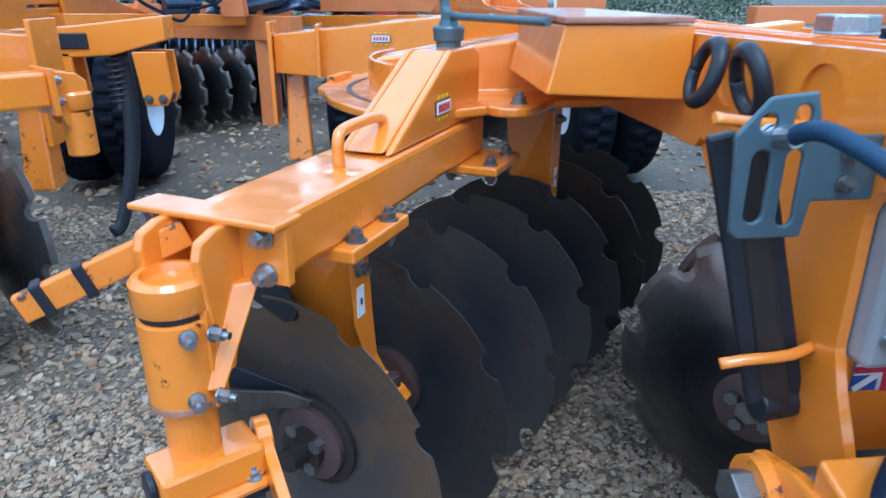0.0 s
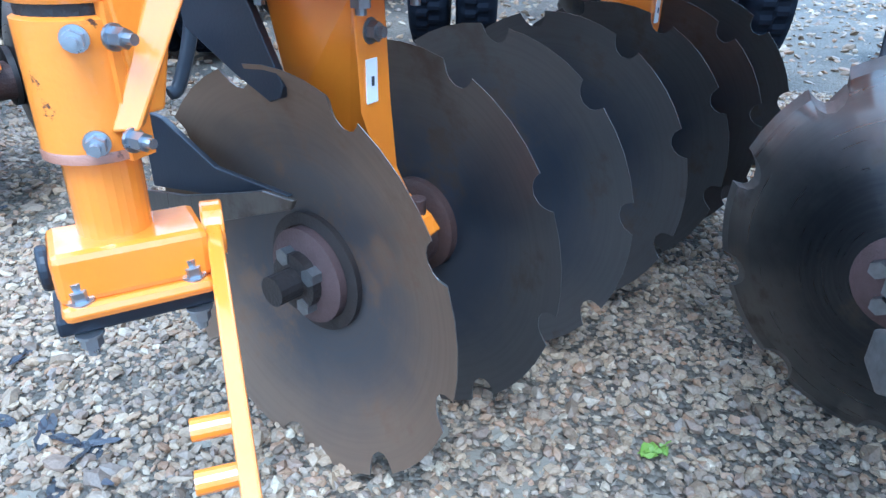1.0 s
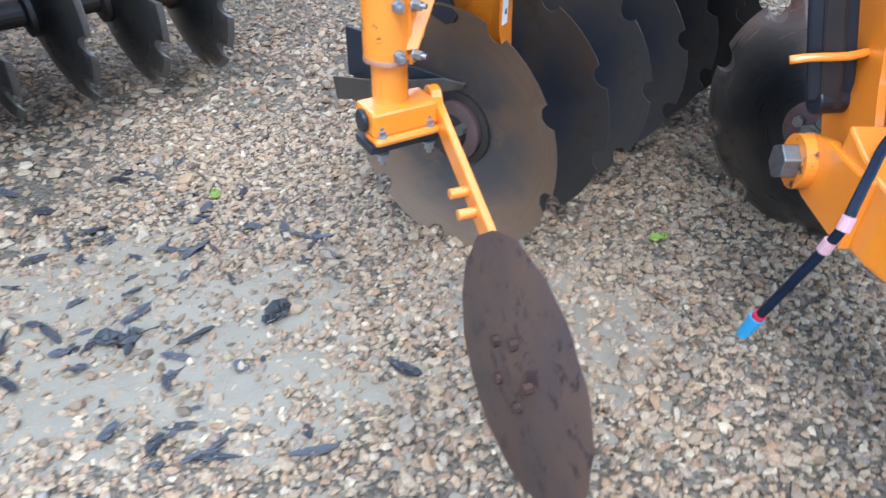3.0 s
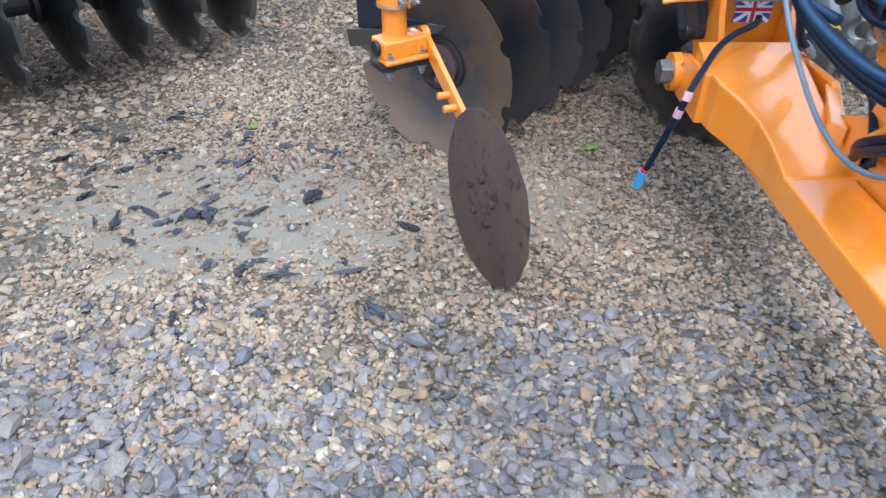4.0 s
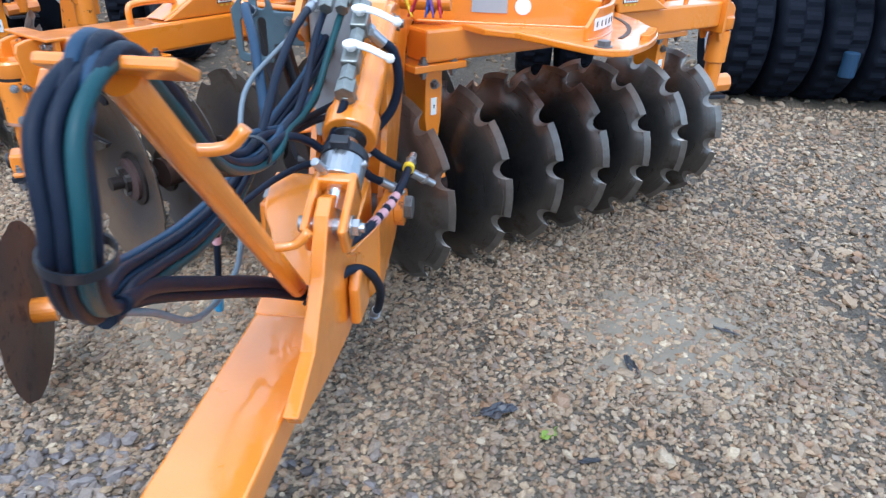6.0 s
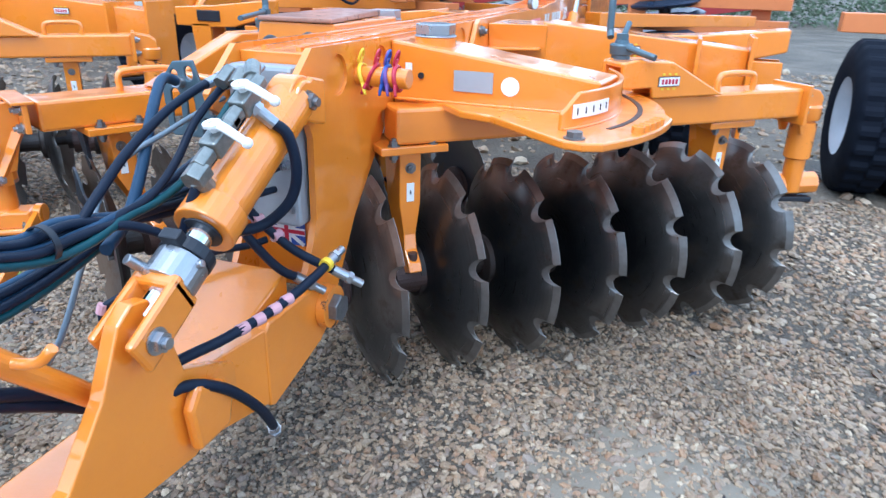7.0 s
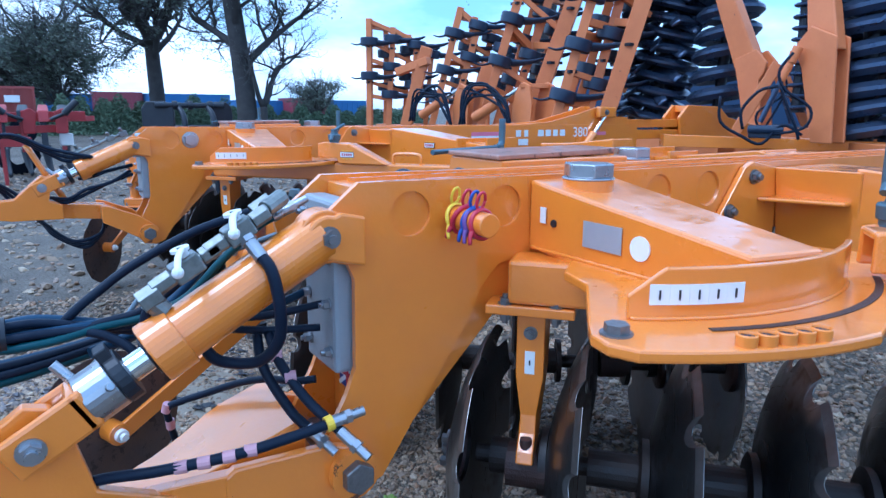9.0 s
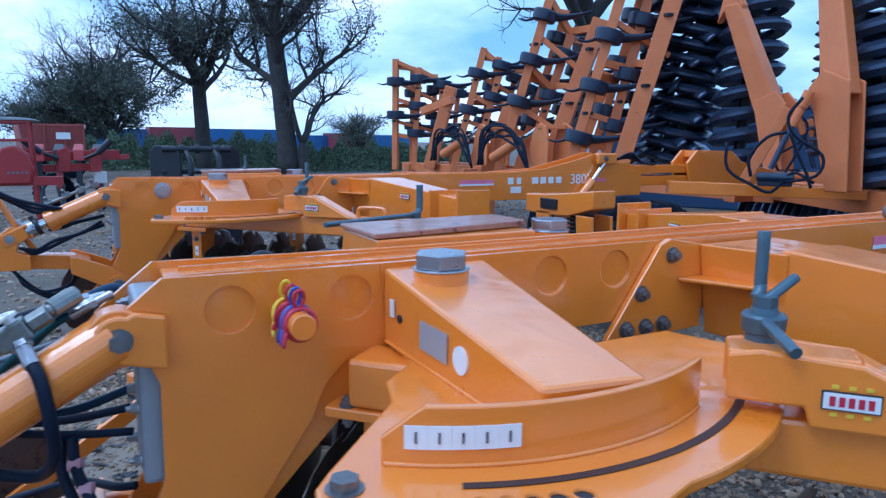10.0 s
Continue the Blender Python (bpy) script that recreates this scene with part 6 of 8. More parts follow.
# its hoses hang in wide loops from the ram's valves round the drawbar and beneath it
LOOPS = [[(0.88, 0.85, 0.90), (0.86, 0.73, 0.905), (0.84, 0.63, 0.94), (0.82, 0.46, 1.025), (0.78, 0.31, 0.99), (0.74, 0.235, 0.91), (0.66, 0.31, 0.80), (0.60, 0.43, 0.67), (0.62, 0.55, 0.53), (0.72, 0.63, 0.445), (0.80, 0.74, 0.392), (0.80, 0.84, 0.425), (0.72, 0.90, 0.50)],
         [(0.78, 0.62, 0.672), (0.86, 0.70, 0.66), (0.88, 0.80, 0.71), (0.86, 0.92, 0.75), (0.80, 1.05, 0.80)],
         [(0.80, 0.77, 0.775), (0.84, 0.84, 0.79), (0.84, 0.92, 0.818), (0.80, 1.06, 0.845)]]
for loop, count in zip(LOOPS, (3, 2, 1)):
    for k in range(count):
        bm = B()
        c = (k - 0.5 * (count - 1)) * 0.024
        tube(bm, [Vector(p) + Vector((c * 0.6, c * (0.5 if i % 2 else -0.5), c * (0.9 if i % 3 else 0.2))) for i, p in enumerate(loop)], 0.0105, n=8, steps=6)
        part("hose", bm, RUBBER, second, "black hydraulic hose in a wide loop")
# its coulter has swung round on the stem
SWING = Matrix.Translation((-0.276, 1.203, 0)) @ Matrix.Rotation(radians(32), 4, "Z") @ Matrix.Translation((0.276, -1.203, 0))
for ob in second.children:
    if ob.name.split(".")[0] in ("stem", "clamp_block", "trailing_arm", "coulter_disc"):
        ob.matrix_basis = SWING @ ob.matrix_basis
bm = B()
tube(bm, [(0.80, 1.04, 1.03), (0.825, 0.95, 1.005), (0.845, 0.86, 0.965), (0.845, 0.74, 0.915)], 0.009, n=8, steps=4)
pipe = part("valve_pipe", bm, VALVE, second, "grey pipe with valves on the ram")
for k, (y, z) in enumerate(((1.02, 1.03), (0.95, 1.005), (0.87, 0.975), (0.78, 0.935))):
    bm = B()
    box(bm, (0.835, y, z), (0.030, 0.045, 0.030), Matrix.Rotation(radians(24), 3, "X"))
    cyl(bm, (0.835, y, z), (0.850, y - 0.02, z + 0.035), 0.009, n=10)
    part("valve", bm, VALVE if k % 2 else BOLT_DARK, pipe, "small hydraulic valve", bevel=0.003)
bm = B()
cyl(bm, (0.862, 1.39, 0.990), (0.868, 1.39, 0.990), 0.050, n=28)
cyl(bm, (0.868, 1.39, 0.990), (0.892, 1.39, 0.990), 0.040, n=6)
part("cheek_bolt", bm, ZINC, second, "large hexagon bolt on the beam's cheek", bevel=0.003)
hook_pin(cult)
gauges(cult)


# ---- the neighbours behind: folded cultivators, rollers, red implements ----
def stick(rootob, name, a, b, w, mat, label="", h=None, bevel=0.006):
    """A square-section bar from a to b."""
    a, b = Vector(a), Vector(b)
    bm = B()
    box(bm, (a + b) / 2, (w, h or w, (b - a).length), frame_of(b - a))
    return part(name, bm, mat, rootob, label, bevel=bevel)


def pad(post, at, d, side, tip):
    """A black drum-shaped spring mount round a post, with its tapering tail and, at the outer posts, a thin point."""
    at, d, side = Vector(at), Vector(d).normalized(), Vector(side).normalized()
    bm = B()
    lathe(bm, [(0.0, -0.085), (0.15, -0.085), (0.172, -0.07), (0.180, 0.0), (0.180, 0.065), (0.165, 0.08), (0.0, 0.085)], at, d, 22)
    part("spring_mount", bm, MOUNT, post, "dark blue-black drum-shaped spring mount")
    bm = B()
    tube(bm, [at + side * 0.10 - d * 0.02, at + side * 0.30 - d * 0.03, at + side * 0.52 + d * 0.0, at + side * 0.66 + d * 0.05], lambda t: 0.085 - 0.065 * t, n=8, steps=3, flat=0.55)
    part("tine", bm, MOUNT, post)
    if tip:
        bm = B()
        tube(bm, [at - side * 0.14 - d * 0.03, at - side * 0.26 - d * 0.06, at - side * 0.38 - d * 0.03], lambda t: 0.030 - 0.018 * t, n=7, steps=3, flat=0.6)
        part("tine_point", bm, MOUNT, post)


def ring_roller(rootob, a, b, r, count, seed, thick=0.030, tilt=(0.0, 0.0, 0.0)):
    """A roller of steel rings round a shaft from a to b."""
    a, b = Vector(a), Vector(b)
    d = ((b - a).normalized() + Vector(tilt)).normalized()
    rng = random.Random(seed)
    bm = B()
    cyl(bm, a, b, 0.07, n=14)
    sh = part("roller_shaft", bm, BLACK_STEEL, rootob)
    for k in range(count):
        o = a + (b - a) * ((k + 0.5) / count)
        t = (d + Vector([rng.uniform(-0.04, 0.04) for _ in range(3)])).normalized()
        bm = B()
        f = frame_of(t)
        lathe(bm, [(r * 0.56, -thick * 0.4), (r * 0.84, -thick), (r, -thick * 0.25), (r, thick * 0.25), (r * 0.84, thick), (r * 0.56, thick * 0.4), (r * 0.56, -thick * 0.4)], o, t, 30)
        rg = part("roller_ring", bm, RING_STEEL, rootob)
        for q in range(3):
            aa = q * 2.094 + rng.uniform(0, 2)
            v = f @ Vector((math.cos(aa), math.sin(aa), 0))
            bm = B()
            box(bm, o + v * r * 0.31, (0.06, 0.016, r * 0.62), Matrix((v.cross(t), t, v)).transposed())
            part("spoke", bm, RING_STEEL, rg)
    return sh


def blade_column(rootob, a, b, count, seed, r=0.40, lean=-0.35):
    """A column of curved dark blades set round a shaft."""
    a, b = Vector(a), Vector(b)
    rng = random.Random(seed)
    for k in range(count):
        o = a + (b - a) * ((k + 0.5) / count)
        aa = k * 2.4 + rng.uniform(-0.3, 0.3)
        for q in range(2):
            v = Vector((math.cos(aa + q * math.pi), math.sin(aa + q * math.pi), 0))
            bm = B()
            tube(bm, [o + v * 0.06, o + v * r * 0.55 + Vector((0, 0, lean * 0.12)), o + v * r + Vector((0, 0, lean * 0.45))], lambda t: 0.12 - 0.05 * t, n=8, steps=4, flat=0.22)
            part("blade", bm, RING_STEEL, rootob)


MOUNT = material("blue_black_rubber_mount", (0.012, 0.024, 0.052), 0.40, second=(0.024, 0.038, 0.066), scale=6, amount=0.7, grain=0.1)
RING_STEEL = material("dark_roller_steel", (0.045, 0.066, 0.120), 0.30, 0.5, second=(0.070, 0.085, 0.120), scale=9, amount=0.7, grain=0.15)
RED_PAINT = material("red_paint", (0.34, 0.028, 0.030), 0.45, second=(0.24, 0.02, 0.022), scale=3, amount=0.6, grain=0.1, spots=(0.07, 0.03, 0.025), spot_scale=9, spot_low=0.68)
OLD_ORANGE = material("faded_orange_frame", (0.64, 0.20, 0.055), 0.48, second=(0.50, 0.14, 0.04), scale=4, amount=0.6, grain=0.15, spots=(0.10, 0.045, 0.03), spot_scale=16, spot_low=0.67)

far = thing("folded_cultivator", (-9.5, 7.3, 0), "orange cultivator with wings folded upright and black spring mounts", "farm machine", "folded cultivators")
near = thing("folded_cultivator", (-4.6, 7.4, 0), "orange cultivator folded upright with dark ring rollers", "farm machine", "folded cultivators")
# posts of each folded wing: foot, top, and the share of the height at which the mounts sit
WINGS = [
    (far, [((-10.57, 6.72, 1.38), (-10.56, 6.73, 2.95), (0.72, 0.30)), ((-10.40, 7.09, 1.39), (-10.36, 7.16, 2.79), (0.84, 0.46, 0.07)), ((-10.19, 7.50, 1.45), (-10.14, 7.59, 2.57), (0.9, 0.2))], 0.11),
    (far, [((-8.66, 7.17, 1.34), (-8.46, 7.52, 2.98), (0.73, 0.34, 0.02)), ((-8.48, 7.48, 1.34), (-8.28, 7.81, 2.74), (0.95, 0.56, 0.10)), ((-8.20, 7.95, 1.34), (-8.02, 8.25, 2.60), (0.75, 0.30))], 0.12),
    (near, [((-6.54, 6.81, 1.42), (-6.20, 7.28, 3.45), (0.86, 0.55, 0.25)), ((-6.48, 7.25, 1.34), (-6.16, 7.68, 3.02), (0.77, 0.41)), ((-5.96, 7.28, 1.34), (-5.55, 7.69, 3.05), ())], 0.13),
    (near, [((-4.79, 6.67, 1.20), (-4.40, 7.12, 3.45), (0.90, 0.64, 0.37, 0.086)), ((-4.67, 7.13, 1.27), (-4.33, 7.48, 3.40), (0.98, 0.74, 0.43, 0.13)), ((-4.33, 7.19, 1.42), (-3.98, 7.55, 3.30), ())], 0.125),
]
SIDE = Vector((0.62, 0.78, 0))
for root_ob, posts, w in WINGS:
    made = []
    for i, (a, b, shares) in enumerate(posts):
        a, b = Vector(a), Vector(b)
        down = a - (b - a) * ((a.z - 0.75) / (b.z - a.z))
        post = stick(root_ob, "post", down, b, w * (1.0 if shares else 1.7), OLD_ORANGE)
        made.append((a, b))
        for s in shares:
            pad(post, a + (b - a) * s, b - a, SIDE, i == 0)
        if shares:
            step = Vector((-0.16, 0.46, 0))
            behind = stick(root_ob, "back_post", down + step, a + (b - a) * 0.93 + step, w * 0.9, OLD_ORANGE)
            for s in shares:
                if s > 0.15:
                    pad(behind, a + (b - a) * (s - 0.13) + step, b - a, SIDE, False)
            stick(behind, "post_tie", a + (b - a) * 0.90, a + (b - a) * 0.90 + step, w * 0.7, OLD_ORANGE)
            stick(behind, "post_tie", a + (b - a) * 0.42, a + (b - a) * 0.42 + step, w * 0.7, OLD_ORANGE)
        for s in (0.22, 0.66):
            band = a + (b - a) * (s + 0.05 * i)
            stick(post, "clamp_band", band - Vector((0, 0, 0.02)), band + Vector((0, 0, 0.02)), w * (1.12 if shares else 1.85), BLACK_STEEL)
    for (a, b), (c, d) in zip(made, made[1:]):
        for t, u in ((0.05, 0.0), (0.50, 0.46), (0.97, 0.94)):
            stick(root_ob, "rung", a + (b - a) * t, c + (d - c) * u, w * 0.75, OLD_ORANGE)
    a, b = made[0]
    c, d = made[-1]
    for t in (0.22, 0.72):
        back = Vector((-0.10, 0.28, -0.08))
        stick(root_ob, "brace", a + (b - a) * t, c + (d - c) * (t - 0.15) + back, w * 0.6, OLD_ORANGE)
for root_ob, x0, x1, y in ((far, -10.9, -8.0, 7.1), (near, -6.8, -2.4, 7.2)):
    stick(root_ob, "base_frame", (x0, y, 0.80), (x1, y + 0.3, 0.80), 0.18, OLD_ORANGE, "orange base frame")
    stick(root_ob, "base_frame", (x0, y + 0.9, 0.80), (x1, y + 1.1, 0.80), 0.18, OLD_ORANGE)
    for x in (x0 + 0.3, x1 - 0.3):
        stick(root_ob, "stand_leg", (x, y + 0.5, 0.0), (x, y + 0.5, 0.76), 0.14, OLD_ORANGE)
        stick(root_ob, "base_frame", (x, y - 0.1, 0.78), (x, y + 1.1, 0.78), 0.14, OLD_ORANGE)
ring_roller(near, (-4.42, 8.05, 1.05), (-4.10, 8.25, 3.75), 0.46, 15, 1, 0.06, (0.12, 0.0, 0.0))
blade_column(near, (-4.55, 7.95, 1.05), (-4.15, 8.20, 3.75), 36, 6, 0.60)
ring_roller(near, (-3.52, 8.20, 0.80), (-3.38, 8.25, 3.75), 0.40, 12, 2, 0.075, (-0.22, -0.05, 0.0))
# hinge blocks, rams and hoses at the foot of the wings
for o, k in (((-7.35, 6.75, 1.40), 0), ((-5.75, 6.75, 1.38), 1)):
    o = Vector(o)
    for off in (0.0, 0.34):
        bm = B()
        p = o + Vector((0.20, 0.27, 0)) * (off / 0.34)
        prism(bm, [(p.x + q, p.z + r) for q, r in ((-0.16, -0.45), (0.28, -0.45), (0.30, -0.10), (0.24, 0.16), (0.08, 0.22), (-0.06, 0.12), (-0.14, -0.1))], p.y, p.y + 0.04, "y")
        part("hinge_plate", bm, OLD_ORANGE, near, "orange wing hinge plate", bevel=0.012)
    stick(near, "hinge_cap", o + Vector((0.02, 0.02, 0.16)), o + Vector((0.28, 0.32, 0.16)), 0.22, OLD_ORANGE, h=0.06)
    bm = B()
    cyl(bm, o + Vector((-0.75, -0.25, -0.30)), o + Vector((-0.28, -0.05, -0.02)), 0.075, n=18)
    rm = part("wing_ram", bm, OLD_ORANGE, near, "orange wing ram", bevel=0.006)
    bm = B()
    cyl(bm, o + Vector((-0.28, -0.05, -0.02)), o + Vector((0.02, 0.06, 0.16)), 0.035, n=14)
    part("ram_rod", bm, CHROME, rm)
    rng = random.Random(20 + k)
    for q in range(7):
        bm = B()
        j = [rng.uniform(-0.12, 0.12) for _ in range(8)]
        tube(bm, [o + Vector((-1.0 + j[0], -0.3, -0.4)), o + Vector((-0.85 + j[1], -0.3, 0.0 + j[2])), o + Vector((-0.55 + j[3], -0.2, 0.10 + j[4])), o + Vector((-0.2 + j[5], -0.15, -0.1 + j[6])), o + Vector((0.0, -0.1, -0.5))], 0.018, n=6, steps=4)
        part("hose", bm, RUBBER, near, "black hydraulic hose")
for a, b, w in (((-9.6, 7.0, 0.8), (-9.35, 7.35, 2.35), 0.22), ((-9.9, 7.0, 1.9), (-9.2, 7.3, 2.1), 0.15), ((-7.6, 7.1, 0.8), (-7.35, 7.4, 1.95), 0.24), ((-5.25, 6.95, 0.8), (-4.95, 7.3, 2.25), 0.2)):
    stick(far if a[0] < -8 else near, "lift_arm", a, b, w, OLD_ORANGE, "thick orange lift arm", bevel=0.015)
roll = thing("press_cultivator", (-1.6, 7.0, 0), "orange press with upright arms and dark ring rollers", "farm machine")
for pts, w in (([(-3.20, 7.58, 2.85), (-2.70, 7.66, 1.68), (-2.52, 7.73, 1.05)], 0.25), ([(-1.45, 6.56, 2.95), (-1.17, 6.43, 1.72), (-1.10, 6.39, 0.95)], 0.21)):
    head, joint, foot = (Vector(p) for p in pts)
    bm = B()
    hexa(bm, [head + Vector((q * w * 0.42, r * w * 0.3, 0)) for q, r in ((-1, -1), (1, -1), (1, 1), (-1, 1))], [joint + Vector((q * w * 0.62, r * w * 0.34, 0)) for q, r in ((-1, -1), (1, -1), (1, 1), (-1, 1))])
    part("fold_arm", bm, OLD_ORANGE, roll, "orange tapering folding arm", bevel=0.015)
    bm = B()
    prism(bm, [(head.x - w * 0.75, head.z - 0.18), (head.x - w * 0.45, head.z + 0.14), (head.x + w * 0.1, head.z + 0.20), (head.x + w * 0.55, head.z - 0.02), (head.x + w * 0.5, head.z - 0.12), (head.x - w * 0.3, head.z - 0.02)], head.y - 0.05, head.y + 0.05, "y")
    part("arm_hook", bm, OLD_ORANGE, roll, "hooked plate on the arm's head", bevel=0.012)
    flip = 1 if joint.x < -2 else -1
    for y in (-0.11, 0.09):
        bm = B()
        prism(bm, [(joint.x + flip * q * w, z) for q, z in ((-0.62, joint.z + 0.10), (0.45, joint.z + 0.20), (1.0, joint.z + 0.06), (0.95, joint.z - 0.04), (0.7, joint.z - 0.14))] +
              [(foot.x + flip * w * 0.30, foot.z), (foot.x - flip * w * 0.55, foot.z)], joint.y + y, joint.y + y + 0.03, "y")
        part("arm_foot", bm, OLD_ORANGE, roll, "orange foot plate of the folding arm", bevel=0.01)
    # ram, brace and hoses beside the foot; across runs along the arms' row, near stands out before them
    across, near_by = Vector((0.81, 0.59, 0)) * flip, Vector((0.59, -0.81, 0)) * 0.20

    def beside(q, z, out=1.0):
        return joint + across * q + near_by * out + Vector((0, 0, z))
    bm = B()
    cyl(bm, beside(0.22, 0.03, 0.3), beside(0.27, -0.10, 0.3), 0.042, n=16)
    cyl(bm, beside(0.27, -0.10, 0.3), beside(0.33, -0.25, 0.3), 0.034, n=16)
    rm = part("fold_ram", bm, OLD_ORANGE, roll, "short orange folding ram", bevel=0.006)
    bm = B()
    cyl(bm, beside(0.33, -0.25, 0.3), beside(0.46, -0.60, 0.3), 0.024, n=12)
    part("ram_rod", bm, RING_STEEL, rm, "dark ram rod")
    stick(roll, "foot_brace", beside(0.36, -0.10, -0.2), beside(0.66, -0.72, -0.2), 0.09, OLD_ORANGE, "slanting orange brace")
    bm = B()
    box(bm, beside(0.42, -0.68, 0.8), (0.26, 0.12, 0.11), turn_z(36))
    cyl(bm, beside(0.28, -0.66, 1.1), beside(0.56, -0.66, 1.1), 0.035, n=12)
    part("valve_block", bm, MOUNT, roll, "dark valve block at the arm's foot", bevel=0.012)
    for line in (((0.27, -0.03), (0.36, -0.18), (0.30, -0.33), (0.10, -0.48), (0.13, -0.64), (0.36, -0.70)),
                 ((0.34, -0.30), (0.28, -0.45), (0.20, -0.62), (0.16, -0.74)),
                 ((0.36, -0.30), (0.50, -0.34), (0.62, -0.50), (0.60, -0.66)),
                 ((0.14, -0.70), (0.30, -0.62), (0.44, -0.78), (0.60, -0.72), (0.78, -0.60), (0.80, -0.38))):
        bm = B()
        tube(bm, [beside(q, z, 1.2) for q, z in line], 0.013, n=6, steps=4)
        part("hose", bm, RUBBER, roll, "black hydraulic hose")
ring_roller(roll, (-1.05, 6.98, 0.95), (-1.13, 6.93, 3.05), 0.38, 12, 3, 0.065, (-0.15, 0.0, 0.0))
ring_roller(roll, (-2.16, 7.75, 1.2), (-2.17, 7.74, 2.6), 0.13, 12, 4, 0.02)
ring_roller(roll, (-1.02, 8.12, 0.95), (-1.22, 8.14, 3.05), 0.36, 17, 8, 0.04)
blade_column(roll, (-0.98, 7.02, 0.95), (-1.10, 6.95, 3.05), 14, 9, 0.40, 0.1)
stick(roll, "base_frame", (-3.0, 7.8, 0.85), (-0.6, 6.6, 0.85), 0.2, OLD_ORANGE)
for x, y in ((-2.7, 7.65), (-0.9, 6.75)):
    stick(roll, "stand_leg", (x, y, 0.0), (x, y, 0.95), 0.15, OLD_ORANGE)

back = thing("folded_roller", (0.9, 8.8, 0), "orange frame with upright dark ring rollers", "farm machine")
ring_roller(back, (1.40, 8.6, 0.35), (1.34, 8.5, 2.9), 0.46, 14, 14, 0.05, (-0.12, 0.0, 0.0))
ring_roller(back, (-0.35, 9.2, 0.35), (-0.31, 9.2, 2.9), 0.47, 14, 15, 0.05, (0.1, 0.0, 0.0))
for x, y in ((1.06, 8.42), (0.45, 8.7), (2.4, 8.5)):
    stick(back, "post", (x, y, 0.0), (x + 0.06, y, 2.7), 0.20, OLD_ORANGE, "orange upright")
for z in (0.75, 1.02):
    stick(back, "base_frame", (-0.5, 8.75, z), (2.7, 8.25, z), 0.16, OLD_ORANGE)
red_far = thing("red_harrow", (-0.8, 13.0, 0), "red harrow frame standing behind the other machines", "farm machine")
for k in range(5):
    o = Vector((-2.6 + 1.1 * k, 13.0, 0))
    stick(red_far, "harrow_post", o, o + Vector((0.1, 0.0, 1.75)), 0.13, RED_PAINT)
    stick(red_far, "harrow_rail", o + Vector((-0.1, 0, 0.7 + 0.25 * (k % 2))), o + Vector((1.2, 0, 0.9)), 0.15, RED_PAINT)
    bm = B()
    cyl(bm, o + Vector((0.4, -0.12, 1.15)), o + Vector((0.4, 0.12, 1.15)), 0.30, n=24)
    part("harrow_wheel", bm, TYRE, red_far, bevel=0.03)

# dark packer roller beyond the second cultivator
packer = thing("packer_roller", (-1.6, 7.6, 0), "dark steel packer roller lying on gravel", "farm machine")
ring_roller(packer, (-2.85, 7.70, 0.43), (-0.65, 7.95, 0.43), 0.43, 26, 12, 0.035)
stick(packer, "roller_frame", (-2.8, 7.6, 0.98), (-0.75, 7.8, 0.98), 0.12, OLD_ORANGE, "orange roller frame")
for x, y in ((-2.75, 7.70), (-0.80, 7.92)):
    stick(packer, "frame_leg", (x, y, 0.43), (x, y - 0.08, 0.98), 0.08, OLD_ORANGE)

# black rack behind the second cultivator
rack = thing("roller_rack", (-5.28, 2.1, 0), "dark steel rack with rounded end plates", "machine frame")
for y, x, half, ang in ((1.80, -5.30, 0.16, 62), (2.43, -5.30, 0.13, 118)):
    bm = B()
    u = turn_z(ang)
    face = [(-half, 0.0), (half, 0.0), (half, 1.08)] + [(half - 0.11 + 0.11 * math.cos(radians(a)), 1.16 + 0.11 * math.sin(radians(a))) for a in range(0, 91, 18)] + [(-half + 0.05, 1.27), (-half, 1.20)]
    prism(bm, face, -0.025, 0.025, "y")
    for v in bm.verts:
        v.co = Vector((x, y, 0)) + u @ v.co
    part("end_plate", bm, BLACK_STEEL, rack, "dark end plate with rounded corners", bevel=0.012)
for z, x, r in ((1.23, -5.24, 0.028), (1.00, -5.30, 0.03), (0.75, -5.30, 0.05)):
    bm = B()
    cyl(bm, (x, 1.76, z), (x, 2.44, z), r, n=14)
    bar = part("cross_bar", bm, BLACK_STEEL, rack)
    if z > 1.2:
        for y in (1.95, 2.10, 2.30):
            bm = B()
            cyl(bm, (x, y - 0.025, z), (x, y + 0.025, z), 0.046, n=16)
            part("collar", bm, BLACK_STEEL, bar, "dark steel collar", bevel=0.006)
for y in (1.98, 2.27):
    bm = B()
    tube(bm, [(-5.26, y, 0.75), (-5.12, y + 0.03, 0.92), (-5.14, y + 0.03, 1.12), (-5.24, y, 1.22)], 0.03, n=8, steps=4)
    part("divider", bm, BLACK_STEEL, rack, "bent dark divider")

